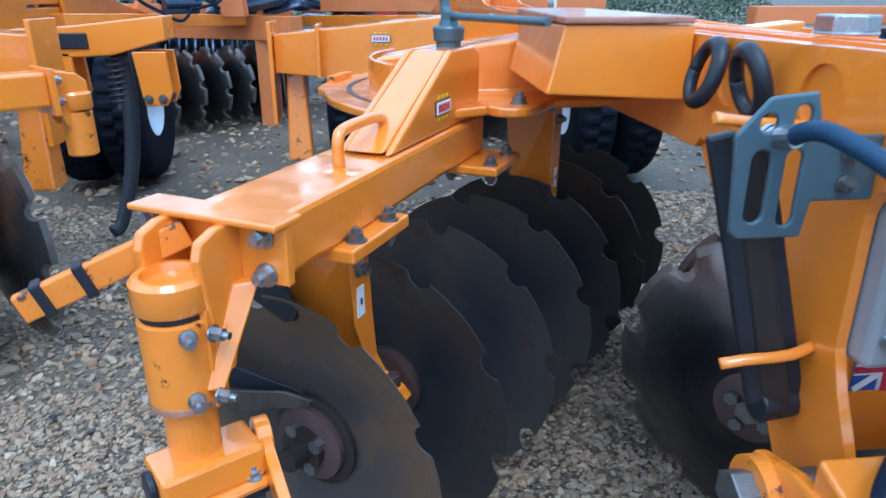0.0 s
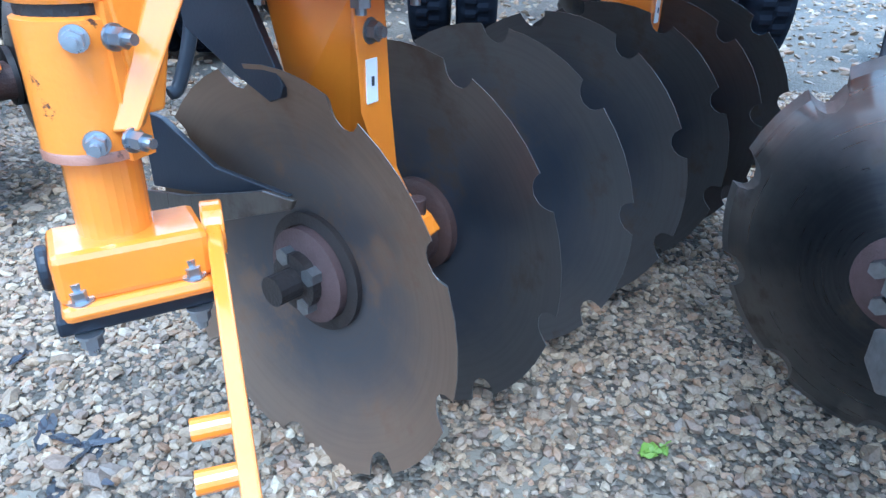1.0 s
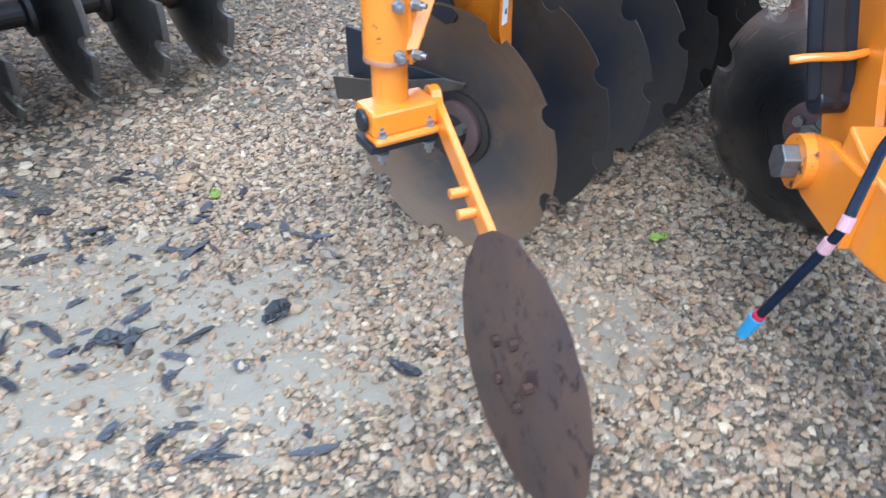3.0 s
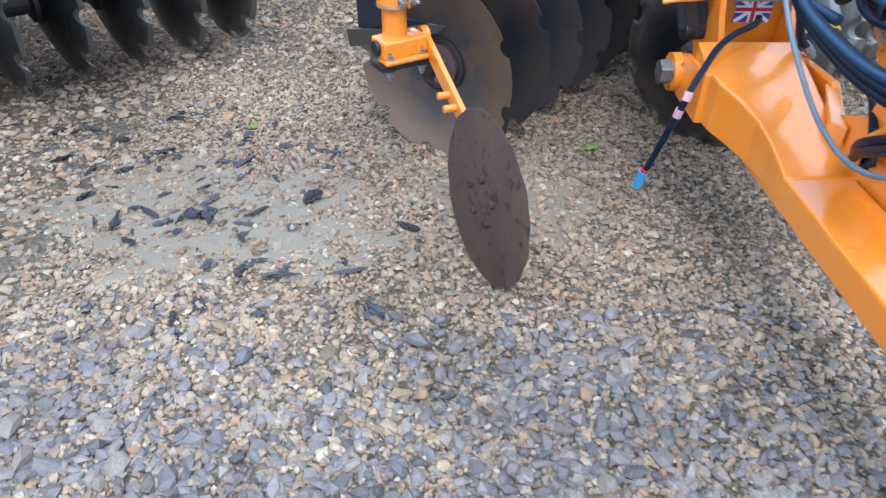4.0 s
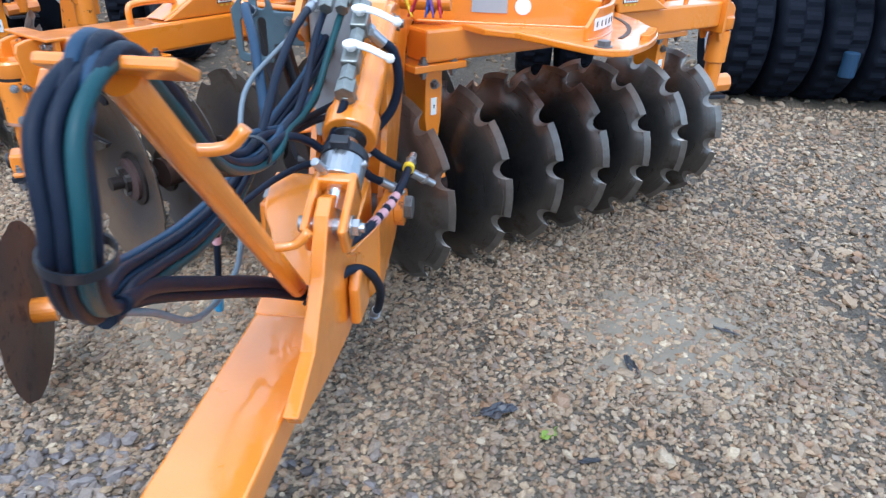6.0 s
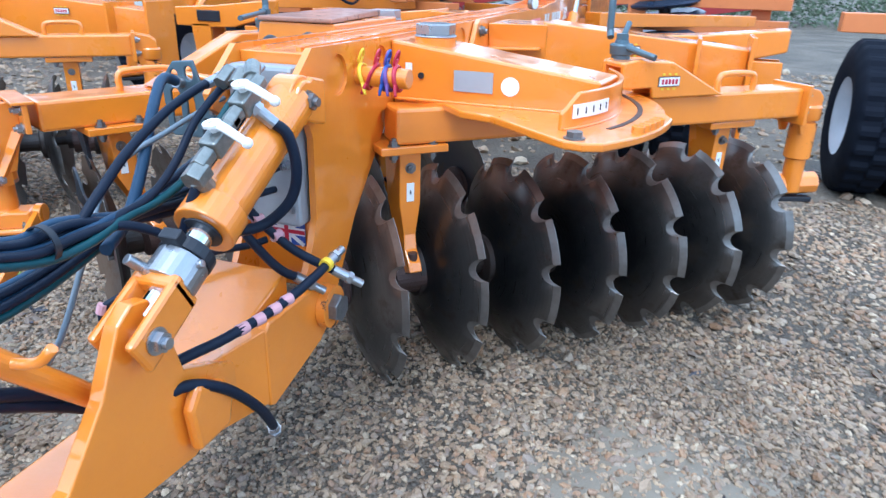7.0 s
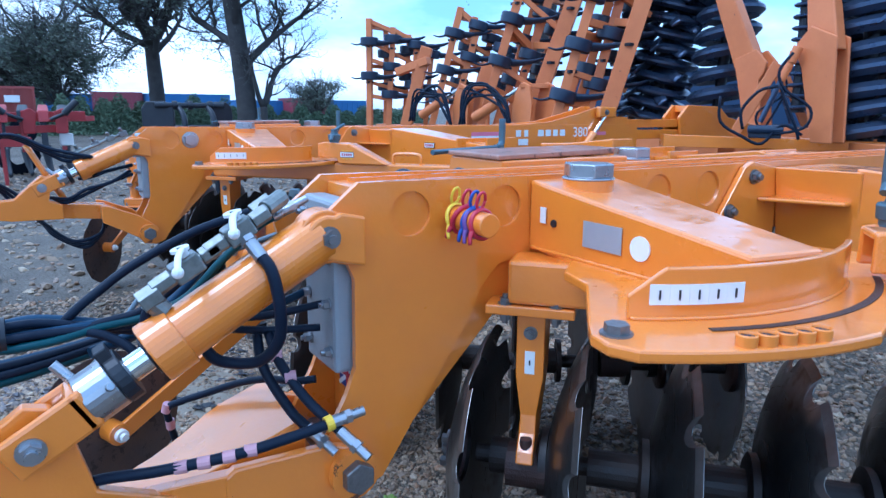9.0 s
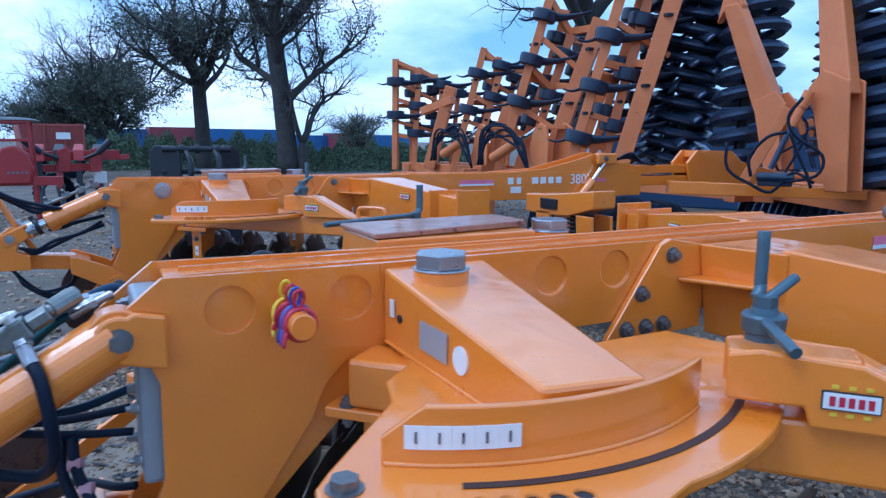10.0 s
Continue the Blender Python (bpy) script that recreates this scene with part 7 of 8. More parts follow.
# wide tyre roller on the right
TYRES = thing("tyre_roller", (3.6, 4.55, 0), "row of big black tyres on a packer roller", "farm machine")
for k in range(6):
    o = Vector((2.78 + 0.31 * k, 4.58, 0.46))
    bm = B()
    treaded(bm, [(0.24, -0.13), (0.36, -0.15), (0.44, -0.125), (0.455, -0.10), (0.455, -0.006), (0.455, 0.006), (0.455, 0.10), (0.44, 0.125), (0.36, 0.15), (0.24, 0.13)], o, (1, 0, 0), 26, 0.014, 0.11)
    ty = part("tyre", bm, TYRE, TYRES)
    bm = B()
    lathe(bm, [(0.0, -0.05), (0.12, -0.05), (0.20, -0.11), (0.245, -0.13), (0.245, 0.13), (0.20, 0.11), (0.12, 0.05), (0.0, 0.05)], o, (1, 0, 0), 36)
    part("rim", bm, RIM, ty, "pale blue-white wheel rim")
stick(TYRES, "roller_frame", (2.6, 4.95, 1.0), (4.7, 4.95, 1.0), 0.12, OLD_ORANGE, "orange roller frame")
for x in (3.75, 4.35):
    stick(TYRES, "frame_leg", (x, 4.15, 0.35), (x, 4.2, 1.05), 0.10, OLD_ORANGE)
    stick(TYRES, "frame_tie", (x, 4.2, 1.0), (x, 4.95, 1.0), 0.10, OLD_ORANGE)
stick(TYRES, "scraper_bar", (3.2, 4.12, 0.78), (4.6, 4.12, 0.78), 0.05, GREY_PLATE, "grey scraper bar")
for x in (3.4, 3.9):
    bm = B()
    cyl(bm, (x, 4.05, 0.26), (x, 4.05, 0.42), 0.05, n=18)
    part("grease_pot", bm, HOSE_BLUE, TYRES, "dark blue cylinder", bevel=0.006)

# red implements beyond the yard
DULL_RED = material("dull_red_trailer_paint", (0.30, 0.06, 0.05), 0.55, second=(0.20, 0.04, 0.035), scale=1.5, amount=0.7, grain=0.1, spots=(0.10, 0.04, 0.03), spot_scale=4, spot_low=0.65)
red = thing("red_plough", (-11.8, 0.8, 0), "red plough with bent legs and dark points on gravel", "farm machine")
stick(red, "plough_beam", (-11.7, 0.30, 1.02), (-12.3, 1.65, 1.04), 0.16, RED_PAINT, "red main beam")
stick(red, "draw_rail", (-12.0, 1.0, 0.98), (-12.9, 1.85, 0.98), 0.10, RED_PAINT)
for k in range(4):
    o = Vector((-11.65 - 0.15 * k, 0.36 + 0.31 * k, 0))
    stick(red, "plough_leg", o + Vector((0.0, 0, 1.0)), o + Vector((0.12, 0, 0.42)), 0.10, RED_PAINT if k % 2 else BLACK_STEEL, h=0.15)
    bm = B()
    hexa(bm, [o + Vector((-0.25, -0.05, 1.24)), o + Vector((0.06, -0.08, 1.13)), o + Vector((0.06, 0.10, 1.13)), o + Vector((-0.25, 0.10, 1.24))],
         [o + Vector((-0.25, -0.05, 1.02)), o + Vector((0.14, -0.08, 0.93)), o + Vector((0.14, 0.10, 0.93)), o + Vector((-0.25, 0.10, 1.02))])
    part("trip_block", bm, BLACK_STEEL if k % 2 else RED_PAINT, red, bevel=0.02)
    bm = B()
    tube(bm, [o + Vector((0.10, 0, 0.5)), o + Vector((0.22, 0.02, 0.25)), o + Vector((0.40, 0.06, 0.05))], lambda t: 0.12 - 0.08 * t, n=8, steps=4, flat=0.35)
    part("plough_point", bm, BLACK_STEEL, red)
bm = B()
treaded(bm, [(0.18, -0.08), (0.30, -0.10), (0.34, -0.06), (0.34, -0.006), (0.34, 0.006), (0.34, 0.06), (0.30, 0.10), (0.18, 0.08)], (-12.2, 0.55, 0.355), (1, 0.3, 0), 22, 0.015, 0.07)
part("depth_wheel", bm, TYRE, red)
for y0, y1 in ((0.42, 0.16), (1.30, 1.52)):
    bm = B()
    cyl(bm, (-11.60, y0, 1.08), (-11.60, y1, 1.30), 0.06, n=14)
    cyl(bm, (-11.60, y0, 1.08), (-11.60, y0 * 2 - y1, 0.98), 0.03, n=12)
    part("trip_ram", bm, BLACK_STEEL, red, "black trip ram")
stick(red, "cross_member", (-11.72, 0.10, 0.80), (-11.95, 1.35, 0.82), 0.13, RED_PAINT, "red lower frame bar")
for y in (0.25, 0.75, 1.25):
    bm = B()
    prism(bm, [(y - 0.09, 0.74), (y + 0.09, 0.74), (y + 0.13, 1.10), (y + 0.04, 1.18), (y - 0.10, 1.12)], -11.66, -11.62)
    part("frame_plate", bm, RED_PAINT, red, "red frame plate", bevel=0.015)
bm = B()
box(bm, (-11.95, 1.32, 0.62), (0.10, 0.22, 0.22))
part("pale_box", bm, WHITE, red, "pale plastic box", bevel=0.02)
drill = thing("red_seed_drill", (-10.3, 0.1, 0), "red machine with a rounded casting and a pale hood frame", "farm machine")
bm = B()
prism(bm, [(-0.20, 0.62), (0.30, 0.62), (0.36, 0.85), (0.30, 1.08), (0.12, 1.22), (-0.05, 1.18), (-0.18, 0.95)], -10.6, -10.2, "x")
part("casting", bm, RED_PAINT, drill, "rounded red casting", bevel=0.03)
for k in range(5):
    bm = B()
    bolt(bm, (-10.198, 0.02 + 0.06 * k, 0.80), (1, 0, 0), 0.016)
    part("casting_bolt", bm, BOLT_DARK, drill)
for x, y in ((-10.3, -0.30), (-10.3, 0.36), (-10.9, -0.30), (-10.9, 0.36)):
    stick(drill, "hood_post", (x, y, 0.0), (x, y - 0.03, 1.60), 0.05, RED_PAINT)
for z in (1.58, 1.30):
    stick(drill, "hood_rail", (-10.3, -0.33, z), (-10.3, 0.36, z), 0.045, RED_PAINT)
    stick(drill, "hood_rail", (-10.9, -0.33, z), (-10.9, 0.36, z), 0.045, RED_PAINT)
stick(drill, "tool_bar", (-10.35, -0.6, 0.66), (-10.35, 0.75, 0.66), 0.14, RED_PAINT)
bm = B()
prism(bm, [(0.05 + 0.42 * math.cos(radians(a)), 1.605 + 0.05 * math.sin(radians(a))) for a in range(180, -1, -20)], -10.95, -10.25, "x")
part("hood", bm, GREY_PLATE, drill, "pale rounded hood", bevel=0.008)
trail = thing("red_trailer", (-24.5, 0.5, 0), "dull red box trailer parked behind the plough", "trailer")
bm = B()
hexa(bm, [(-25.6, -1.0, 1.77), (-23.7, -0.7, 1.77), (-23.8, 1.2, 1.77), (-25.7, 1.0, 1.77)], [(-25.6, -0.9, 0.85), (-23.8, -0.6, 0.85), (-23.9, 1.1, 0.85), (-25.7, 0.9, 0.85)])
body = part("trailer_body", bm, DULL_RED, trail, bevel=0.02)
for y in (-0.6, 0.0, 0.6, 1.15):
    stick(body, "side_rib", (-23.78, y, 0.86), (-23.72, y, 1.76), 0.07, DULL_RED)
stick(body, "top_rail", (-23.72, -0.7, 1.77), (-23.80, 1.2, 1.77), 0.08, DULL_RED)
bm = B()
box(bm, (-23.70, 0.55, 1.42), (0.02, 0.42, 0.22))
part("white_plate", bm, WHITE, trail)
for y in (-0.4, 0.75):
    bm = B()
    treaded(bm, [(0.2, -0.12), (0.36, -0.13), (0.40, -0.10), (0.40, -0.01), (0.40, 0.01), (0.40, 0.10), (0.36, 0.13), (0.2, 0.12)], (-24.2, y, 0.41), (1, 0.05, 0), 24, 0.012, 0.11)
    part("trailer_wheel", bm, TYRE, trail)
    stick(trail, "chassis", (-25.4, y + 0.2, 0.78), (-23.9, y + 0.3, 0.78), 0.15, BLACK_STEEL)

# ---- trees, hedge and far boxes ----
BARK = material("grey_bark", (0.050, 0.045, 0.043), 0.9, second=(0.026, 0.025, 0.025), scale=3, amount=0.8, grain=0.8, grain_scale=30)
TWIG = material("dark_twigs", (0.080, 0.077, 0.076), 0.9, second=(0.040, 0.038, 0.037), scale=4)
LEAF = material("late_leaves", (0.095, 0.120, 0.090), 0.7, second=(0.12, 0.125, 0.09), scale=2, amount=0.8, island=0.35)
GRASS = material("hedge_green", (0.105, 0.15, 0.085), 0.8, second=(0.08, 0.115, 0.07), scale=0.6, amount=0.8, island=0.4)


def tree(at, height, trunk_r, seed, leaders=3, levels=5, leaves=900, low=0.7, label="bare old tree with a few late leaves", trunk=0.22, open_up=0.42, side_limbs=3, bare=0.8):
    """Trunk, leaders, gnarled limbs and fine twigs; the leaves hang at the lower share of the twigs."""
    rng = random.Random(seed)
    t = thing("tree", at, label, "tree", "trees at the yard's edge")
    wood, fine, tips = B(), B(), []

    def grow(p, d, length, r, level):
        pts, q, dd = [p], p, d.copy()
        n = 5 if level < 3 else 4
        wild = (0.035, 0.26, 0.36, 0.42, 0.45, 0.45)[level]
        for k in range(n):
            dd = (dd + Vector((rng.uniform(-1, 1), rng.uniform(-1, 1), rng.uniform(-0.55, 0.90))) * wild).normalized()
            q = q + dd * length / n
            pts.append(q)
        tube(wood if level < 3 else fine, pts, lambda s: r * ((1.18 - 0.30 * s ** 0.5) if level == 0 else (1 - 0.62 * s)), n=(12, 9, 6, 4, 3, 3)[level], steps=2 if level < 4 else 1)
        if level >= 3:
            tips.extend(pts[2:])
        if level >= levels:
            return
        if level == 0:
            for k in range(leaders):
                a = k * 2 * math.pi / leaders + seed
                v = Vector((math.cos(a), math.sin(a), 0))
                grow(q, (Vector((0, 0, 1)) * (1 - open_up) + v * open_up * rng.uniform(0.6, 1.3)).normalized(), height * rng.uniform(0.34, 0.46), r * (0.80 if k == 0 else 0.68), 1)
            for k in range(side_limbs):
                a = k * 2.4 + seed + 0.7
                f = bare + (1 - bare) * (k + 0.5) / side_limbs
                i = min(int(f * n), n - 1)
                o = pts[i].lerp(pts[i + 1], f * n - i)
                grow(o, Vector((math.cos(a), math.sin(a), rng.uniform(0.55, 1.2))).normalized(), height * rng.uniform(0.26, 0.36), r * 0.46, 1)
            return
        kids = (0, 7, 6, 5, 4)[level]
        for k in range(kids):
            s = 1.0 if k == 0 else rng.uniform(0.22, 1.0)
            i = min(int(s * n), n - 1)
            o = pts[i].lerp(pts[i + 1], s * n - i)
            tangent = (pts[i + 1] - pts[i]).normalized()
            v = Vector((rng.gauss(0, 1), rng.gauss(0, 1), rng.gauss(0.1, 0.7))).normalized()
            grow(o, (tangent * 0.55 + v * 0.65).normalized(), length * rng.uniform(0.42, 0.66), r * (0.54 if k else 0.50) * (1 - 0.35 * s), level + 1)
    grow(Vector(at), Vector((rng.uniform(-0.02, 0.02), rng.uniform(-0.02, 0.02), 1)), height * trunk, trunk_r, 0)
    part("trunk", wood, BARK, t, "grey bark trunk and limbs")
    part("twig_work", fine, TWIG, t, "fine dark twigs")
    pool = sorted(tips, key=lambda v: v.z)
    pool = pool[:max(1, int(len(pool) * low))]
    gen = np.random.default_rng(seed)
    o = np.array([pool[k][:] for k in gen.integers(0, len(pool), leaves)]) + gen.normal(0, 0.11, (leaves, 3))
    s = gen.uniform(0.03, 0.075, leaves)[:, None]
    u = gen.normal(size=(leaves, 3))
    u /= np.linalg.norm(u, axis=1)[:, None]
    v = np.cross(u, gen.normal(size=(leaves, 3)))
    v /= np.linalg.norm(v, axis=1)[:, None]
    quads = np.stack([o - u * s, o - v * s * 0.5, o + u * s, o + v * s * 0.5], 1).reshape(-1, 3)
    me = bpy.data.meshes.new("crown")
    me.from_pydata(quads.tolist(), [], np.arange(leaves * 4).reshape(-1, 4).tolist())
    me.materials.append(LEAF)
    part("crown", me, None, t, "sparse late leaves")
    return t


tree((-24.8, 8.36, 0.0), 11.5, 0.37, 7, leaders=3, leaves=4500, low=0.5, trunk=0.46, side_limbs=4, bare=0.42, open_up=0.35)
tree((-24.5, 8.85, 0.0), 5.6, 0.17, 21, leaders=2, levels=4, leaves=60, label="slim leaning bare tree beside a big one", side_limbs=1)
tree((-29.4, 5.86, 0.0), 11.0, 0.32, 12, leaders=3, leaves=9000, low=0.55, trunk=0.34, open_up=0.40, side_limbs=3, bare=0.75)
tree((-18.1, 17.3, 0.0), 11.0, 0.42, 5, leaders=3, levels=4, leaves=200, trunk=0.5, side_limbs=1)
for x, y, h, k in ((-35.0, 2.4, 8.2, 31), (-37.5, 0.9, 7.6, 33), (-40.0, -0.6, 5.0, 35)):
    tree((x, y, 0.0), h, 0.22, k, leaders=5, leaves=20000, low=0.72, trunk=0.18, open_up=0.24, side_limbs=4, bare=0.3, label="bushy grey-green tree at the yard's edge")
tree((-36.9, 15.9, 0.0), 4.4, 0.16, 41, leaders=5, levels=4, leaves=6000, low=0.9, trunk=0.10, open_up=0.3, label="small bushy tree in the distance")


def hedge(name, a, b, width, height, count, seed, label):
    """A bank of leaves along a line: many small leaf blades with gaps."""
    rng = np.random.default_rng(seed)
    a, b = np.array(a, float), np.array(b, float)
    t = rng.random(count)
    side = np.array([-(b - a)[1], (b - a)[0]]) / np.hypot(*(b - a))
    bump = 0.75 + 0.25 * np.sin(t * 23.0 + seed) * np.sin(t * 61.0)
    off = rng.normal(0, width / 3, count)
    z = rng.random(count) ** 0.6 * height * bump * np.clip(1.25 - np.abs(off) / width * 1.6, 0.1, 1)
    base = a[None] + (b - a)[None] * t[:, None] + side[None] * off[:, None]
    s = rng.uniform(0.035, 0.085, count)
    dirs = rng.normal(size=(count, 3))
    dirs /= np.linalg.norm(dirs, axis=1)[:, None]
    up = np.cross(dirs, rng.normal(size=(count, 3)))
    up /= np.linalg.norm(up, axis=1)[:, None]
    c = np.column_stack([base, z])
    quads = np.stack([c - dirs * s[:, None], c - up * s[:, None] * 0.4, c + dirs * s[:, None], c + up * s[:, None] * 0.4], 1).reshape(-1, 3)
    me = bpy.data.meshes.new(name)
    me.from_pydata(quads.tolist(), [], np.arange(count * 4).reshape(-1, 4).tolist())
    me.materials.append(GRASS)
    return tagged(new(name, me), label, "hedge", kind="stuff")


hedge("hedge", (-31.0, -1.2), (-32.5, 9.5), 2.6, 1.85, 52000, 1, "dark green hedge along the yard")
hedge("hedge", (-28.0, 7.8), (-27.0, 17.5), 2.8, 1.38, 46000, 2, "low green bank of weeds under the trees")
hedge("hedge", (-17.0, 24.0), (14.0, 25.0), 2.6, 3.3, 70000, 3, "tall dark green hedge behind the machines")
BOX_BLUE = material("blue_container_paint", (0.045, 0.14, 0.34), 0.5, second=(0.035, 0.10, 0.26), scale=0.5)
BOX_NAVY = material("dark_blue_container_paint", (0.018, 0.045, 0.105), 0.5, second=(0.014, 0.032, 0.075), scale=0.5)
BOX_RED = material("dull_red_container_paint", (0.24, 0.045, 0.06), 0.5, second=(0.17, 0.03, 0.045), scale=0.5)


def container(at, ang, size, mat, label):
    c = thing("container", at, label, "container", "containers far off")
    u = turn_z(ang)
    o = Vector(at)
    bm = B()
    box(bm, o + Vector((0, 0, size[2] / 2)), size, u)
    part("container_body", bm, mat, c, bevel=0.03)
    for k in range(int(size[1] / 0.55)):
        bm = B()
        box(bm, o + u @ Vector((size[0] / 2 + 0.02, -size[1] / 2 + 0.3 + k * 0.55, size[2] / 2)), (0.05, 0.25, size[2] * 0.86), u)
        part("side_rib", bm, mat, c)
    bm = B()
    box(bm, o + Vector((0, 0, size[2] + 0.02)), (size[0] + 0.06, size[1] + 0.06, 0.06), u)
    part("container_roof", bm, mat, c)


container((-7.8, 13.4, 0), 118, (2.4, 5.0, 2.0), BOX_NAVY, "dark blue container behind the folded machines")
container((-54.0, 21.5, 0), 10, (2.4, 3.4, 1.9), BOX_RED, "dull red container far across the yard")
container((-57.0, 25.8, 0), 8, (2.4, 5.0, 1.8), BOX_BLUE, "blue container far across the yard")
container((-55.0, 18.2, 0), 12, (2.4, 4.5, 1.7), BOX_BLUE, "blue container far across the yard")
container((-66.4, 14.6, 0), 6, (2.4, 7.5, 2.3), BOX_BLUE, "blue container far across the yard")
container((-67.0, 8.6, 0), 4, (2.4, 4.0, 2.4), BOX_RED, "dull red container far across the yard")
container((-68.0, 4.0, 0), 4, (2.4, 6.0, 2.2), BOX_BLUE, "blue container far across the yard")

# ---- gravel stones, leaves and scraps ----
def stone_material(name, tones, rough):
    """Stones each of one tone, with fine speckle and relief."""
    m = bpy.data.materials.new(name)
    m.use_nodes = True
    n, l = m.node_tree.nodes, m.node_tree.links
    b = n["Principled BSDF"]
    geo = n.new("ShaderNodeNewGeometry")
    ramp = n.new("ShaderNodeValToRGB")
    while len(ramp.color_ramp.elements) < len(tones):
        ramp.color_ramp.elements.new(0.5)
    for k, (e, c) in enumerate(zip(ramp.color_ramp.elements, tones)):
        e.position, e.color = k / (len(tones) - 1), (*c, 1)
    l.new(geo.outputs["Random Per Island"], ramp.inputs["Fac"])
    co = n.new("ShaderNodeTexCoord")
    damp = n.new("ShaderNodeTexNoise")
    damp.inputs["Scale"].default_value, damp.inputs["Detail"].default_value = 1.3, 5.0
    l.new(co.outputs["Object"], damp.inputs["Vector"])
    dry = n.new("ShaderNodeMapRange")
    dry.inputs["From Min"].default_value, dry.inputs["From Max"].default_value = 0.36, 0.62
    dry.inputs["To Min"].default_value, dry.inputs["To Max"].default_value = 0.74, 1.12
    l.new(damp.outputs["Fac"], dry.inputs["Value"])
    hsv = n.new("ShaderNodeHueSaturation")
    l.new(dry.outputs["Result"], hsv.inputs["Value"])
    l.new(ramp.outputs["Color"], hsv.inputs["Color"])
    fine = n.new("ShaderNodeTexNoise")
    fine.inputs["Scale"].default_value, fine.inputs["Detail"].default_value = 190.0, 4.0
    l.new(co.outputs["Object"], fine.inputs["Vector"])
    speck = n.new("ShaderNodeMixRGB")
    speck.blend_type, speck.inputs["Fac"].default_value = "OVERLAY", 0.5
    l.new(hsv.outputs["Color"], speck.inputs["Color1"])
    l.new(fine.outputs["Fac"], speck.inputs["Color2"])
    l.new(speck.outputs["Color"], b.inputs["Base Color"])
    b.inputs["Roughness"].default_value = rough
    bump = n.new("ShaderNodeBump")
    bump.inputs["Strength"].default_value, bump.inputs["Distance"].default_value = 0.4, 0.003
    l.new(fine.outputs["Fac"], bump.inputs["Height"])
    l.new(bump.outputs["Normal"], b.inputs["Normal"])
    return m


STONE = stone_material("gravel_stones", [(0.115, 0.079, 0.052), (0.235, 0.166, 0.106), (0.325, 0.236, 0.150), (0.26, 0.196, 0.140), (0.375, 0.278, 0.176), (0.29, 0.172, 0.096), (0.202, 0.156, 0.122), (0.48, 0.385, 0.265)], 0.52)
SLATE = stone_material("slate_grey_stones", [(0.075, 0.066, 0.066), (0.150, 0.132, 0.128), (0.205, 0.176, 0.162), (0.120, 0.108, 0.112), (0.25, 0.200, 0.160), (0.17, 0.150, 0.145)], 0.42)


def stones(name, x0, x1, y0, y1, per_m2, size, seed, hole=None, mat=None, share=None, label="damp beige, brown and grey gravel stones"):
    """Loose stones strewn over a stretch of ground; each a lumpy, chipped twelve-cornered body."""
    rng = np.random.default_rng(seed)
    n = int((x1 - x0) * (y1 - y0) * per_m2)
    xy = np.column_stack([rng.uniform(x0, x1, n), rng.uniform(y0, y1, n)])
    if hole:
        xy = xy[~((xy[:, 0] > hole[0]) & (xy[:, 0] < hole[1]) & (xy[:, 1] > hole[2]) & (xy[:, 1] < hole[3]))]
    if share:
        xy = xy[rng.random(len(xy)) < share(xy[:, 0], xy[:, 1])]
    n = len(xy)
    bm = B()
    bmesh.ops.create_icosphere(bm, subdivisions=1, radius=1.0)
    bm.verts.ensure_lookup_table()
    base = np.array([v.co[:] for v in bm.verts])
    tris = np.array([[v.index for v in f.verts] for f in bm.faces])
    bm.free()
    k = len(base)
    s = size * np.exp(rng.normal(0, 0.34, n))
    shape = np.column_stack([s * rng.uniform(0.85, 1.45, n), s * rng.uniform(0.65, 1.05, n), s * rng.uniform(0.38, 0.75, n)])
    v = (base[None] * (1 + rng.uniform(-0.36, 0.20, (n, k, 1)))) * shape[:, None]
    a, b, c = rng.uniform(0, 2 * np.pi, n), rng.normal(0, 0.35, n), rng.normal(0, 0.35, n)
    ca, sa, cb, sb, cc, sc = (f(w)[:, None] for w in (a, b, c) for f in (np.cos, np.sin))
    x, z = v[..., 0] * cb - v[..., 2] * sb, v[..., 0] * sb + v[..., 2] * cb
    y, z = v[..., 1] * cc - z * sc, v[..., 1] * sc + z * cc
    out = np.stack([x * ca - y * sa + xy[:, :1], x * sa + y * ca + xy[:, 1:], z + (rng.uniform(-0.35, 0.75, n) * shape[:, 2])[:, None]], -1)
    faces = (tris[None] + (np.arange(n) * k)[:, None, None]).reshape(-1, 3)
    me = bpy.data.meshes.new(name)
    me.vertices.add(n * k)
    me.vertices.foreach_set("co", out.reshape(-1).astype(np.float32))
    me.loops.add(len(faces) * 3)
    me.loops.foreach_set("vertex_index", faces.reshape(-1).astype(np.int32))
    me.polygons.add(len(faces))
    me.polygons.foreach_set("loop_start", (np.arange(len(faces)) * 3).astype(np.int32))
    me.polygons.foreach_set("use_smooth", np.zeros(len(faces), dtype=bool))
    me.update(calc_edges=True)
    me.validate()
    me.materials.append(mat or STONE)
    return tagged(new(name, me), label, "gravel", kind="stuff")


def slate_share(x, y):
    """How much of the ground the larger grey stones cover: the strip in front of the machines."""
    fade = np.clip((0.62 - y) / 0.5, 0, 1) * np.clip((1.15 - x) / 0.6, 0, 1)
    return np.clip(fade * (1.0 + 0.5 * np.sin(5.1 * x + 1.0) * np.sin(4.3 * y)), 0, 1)


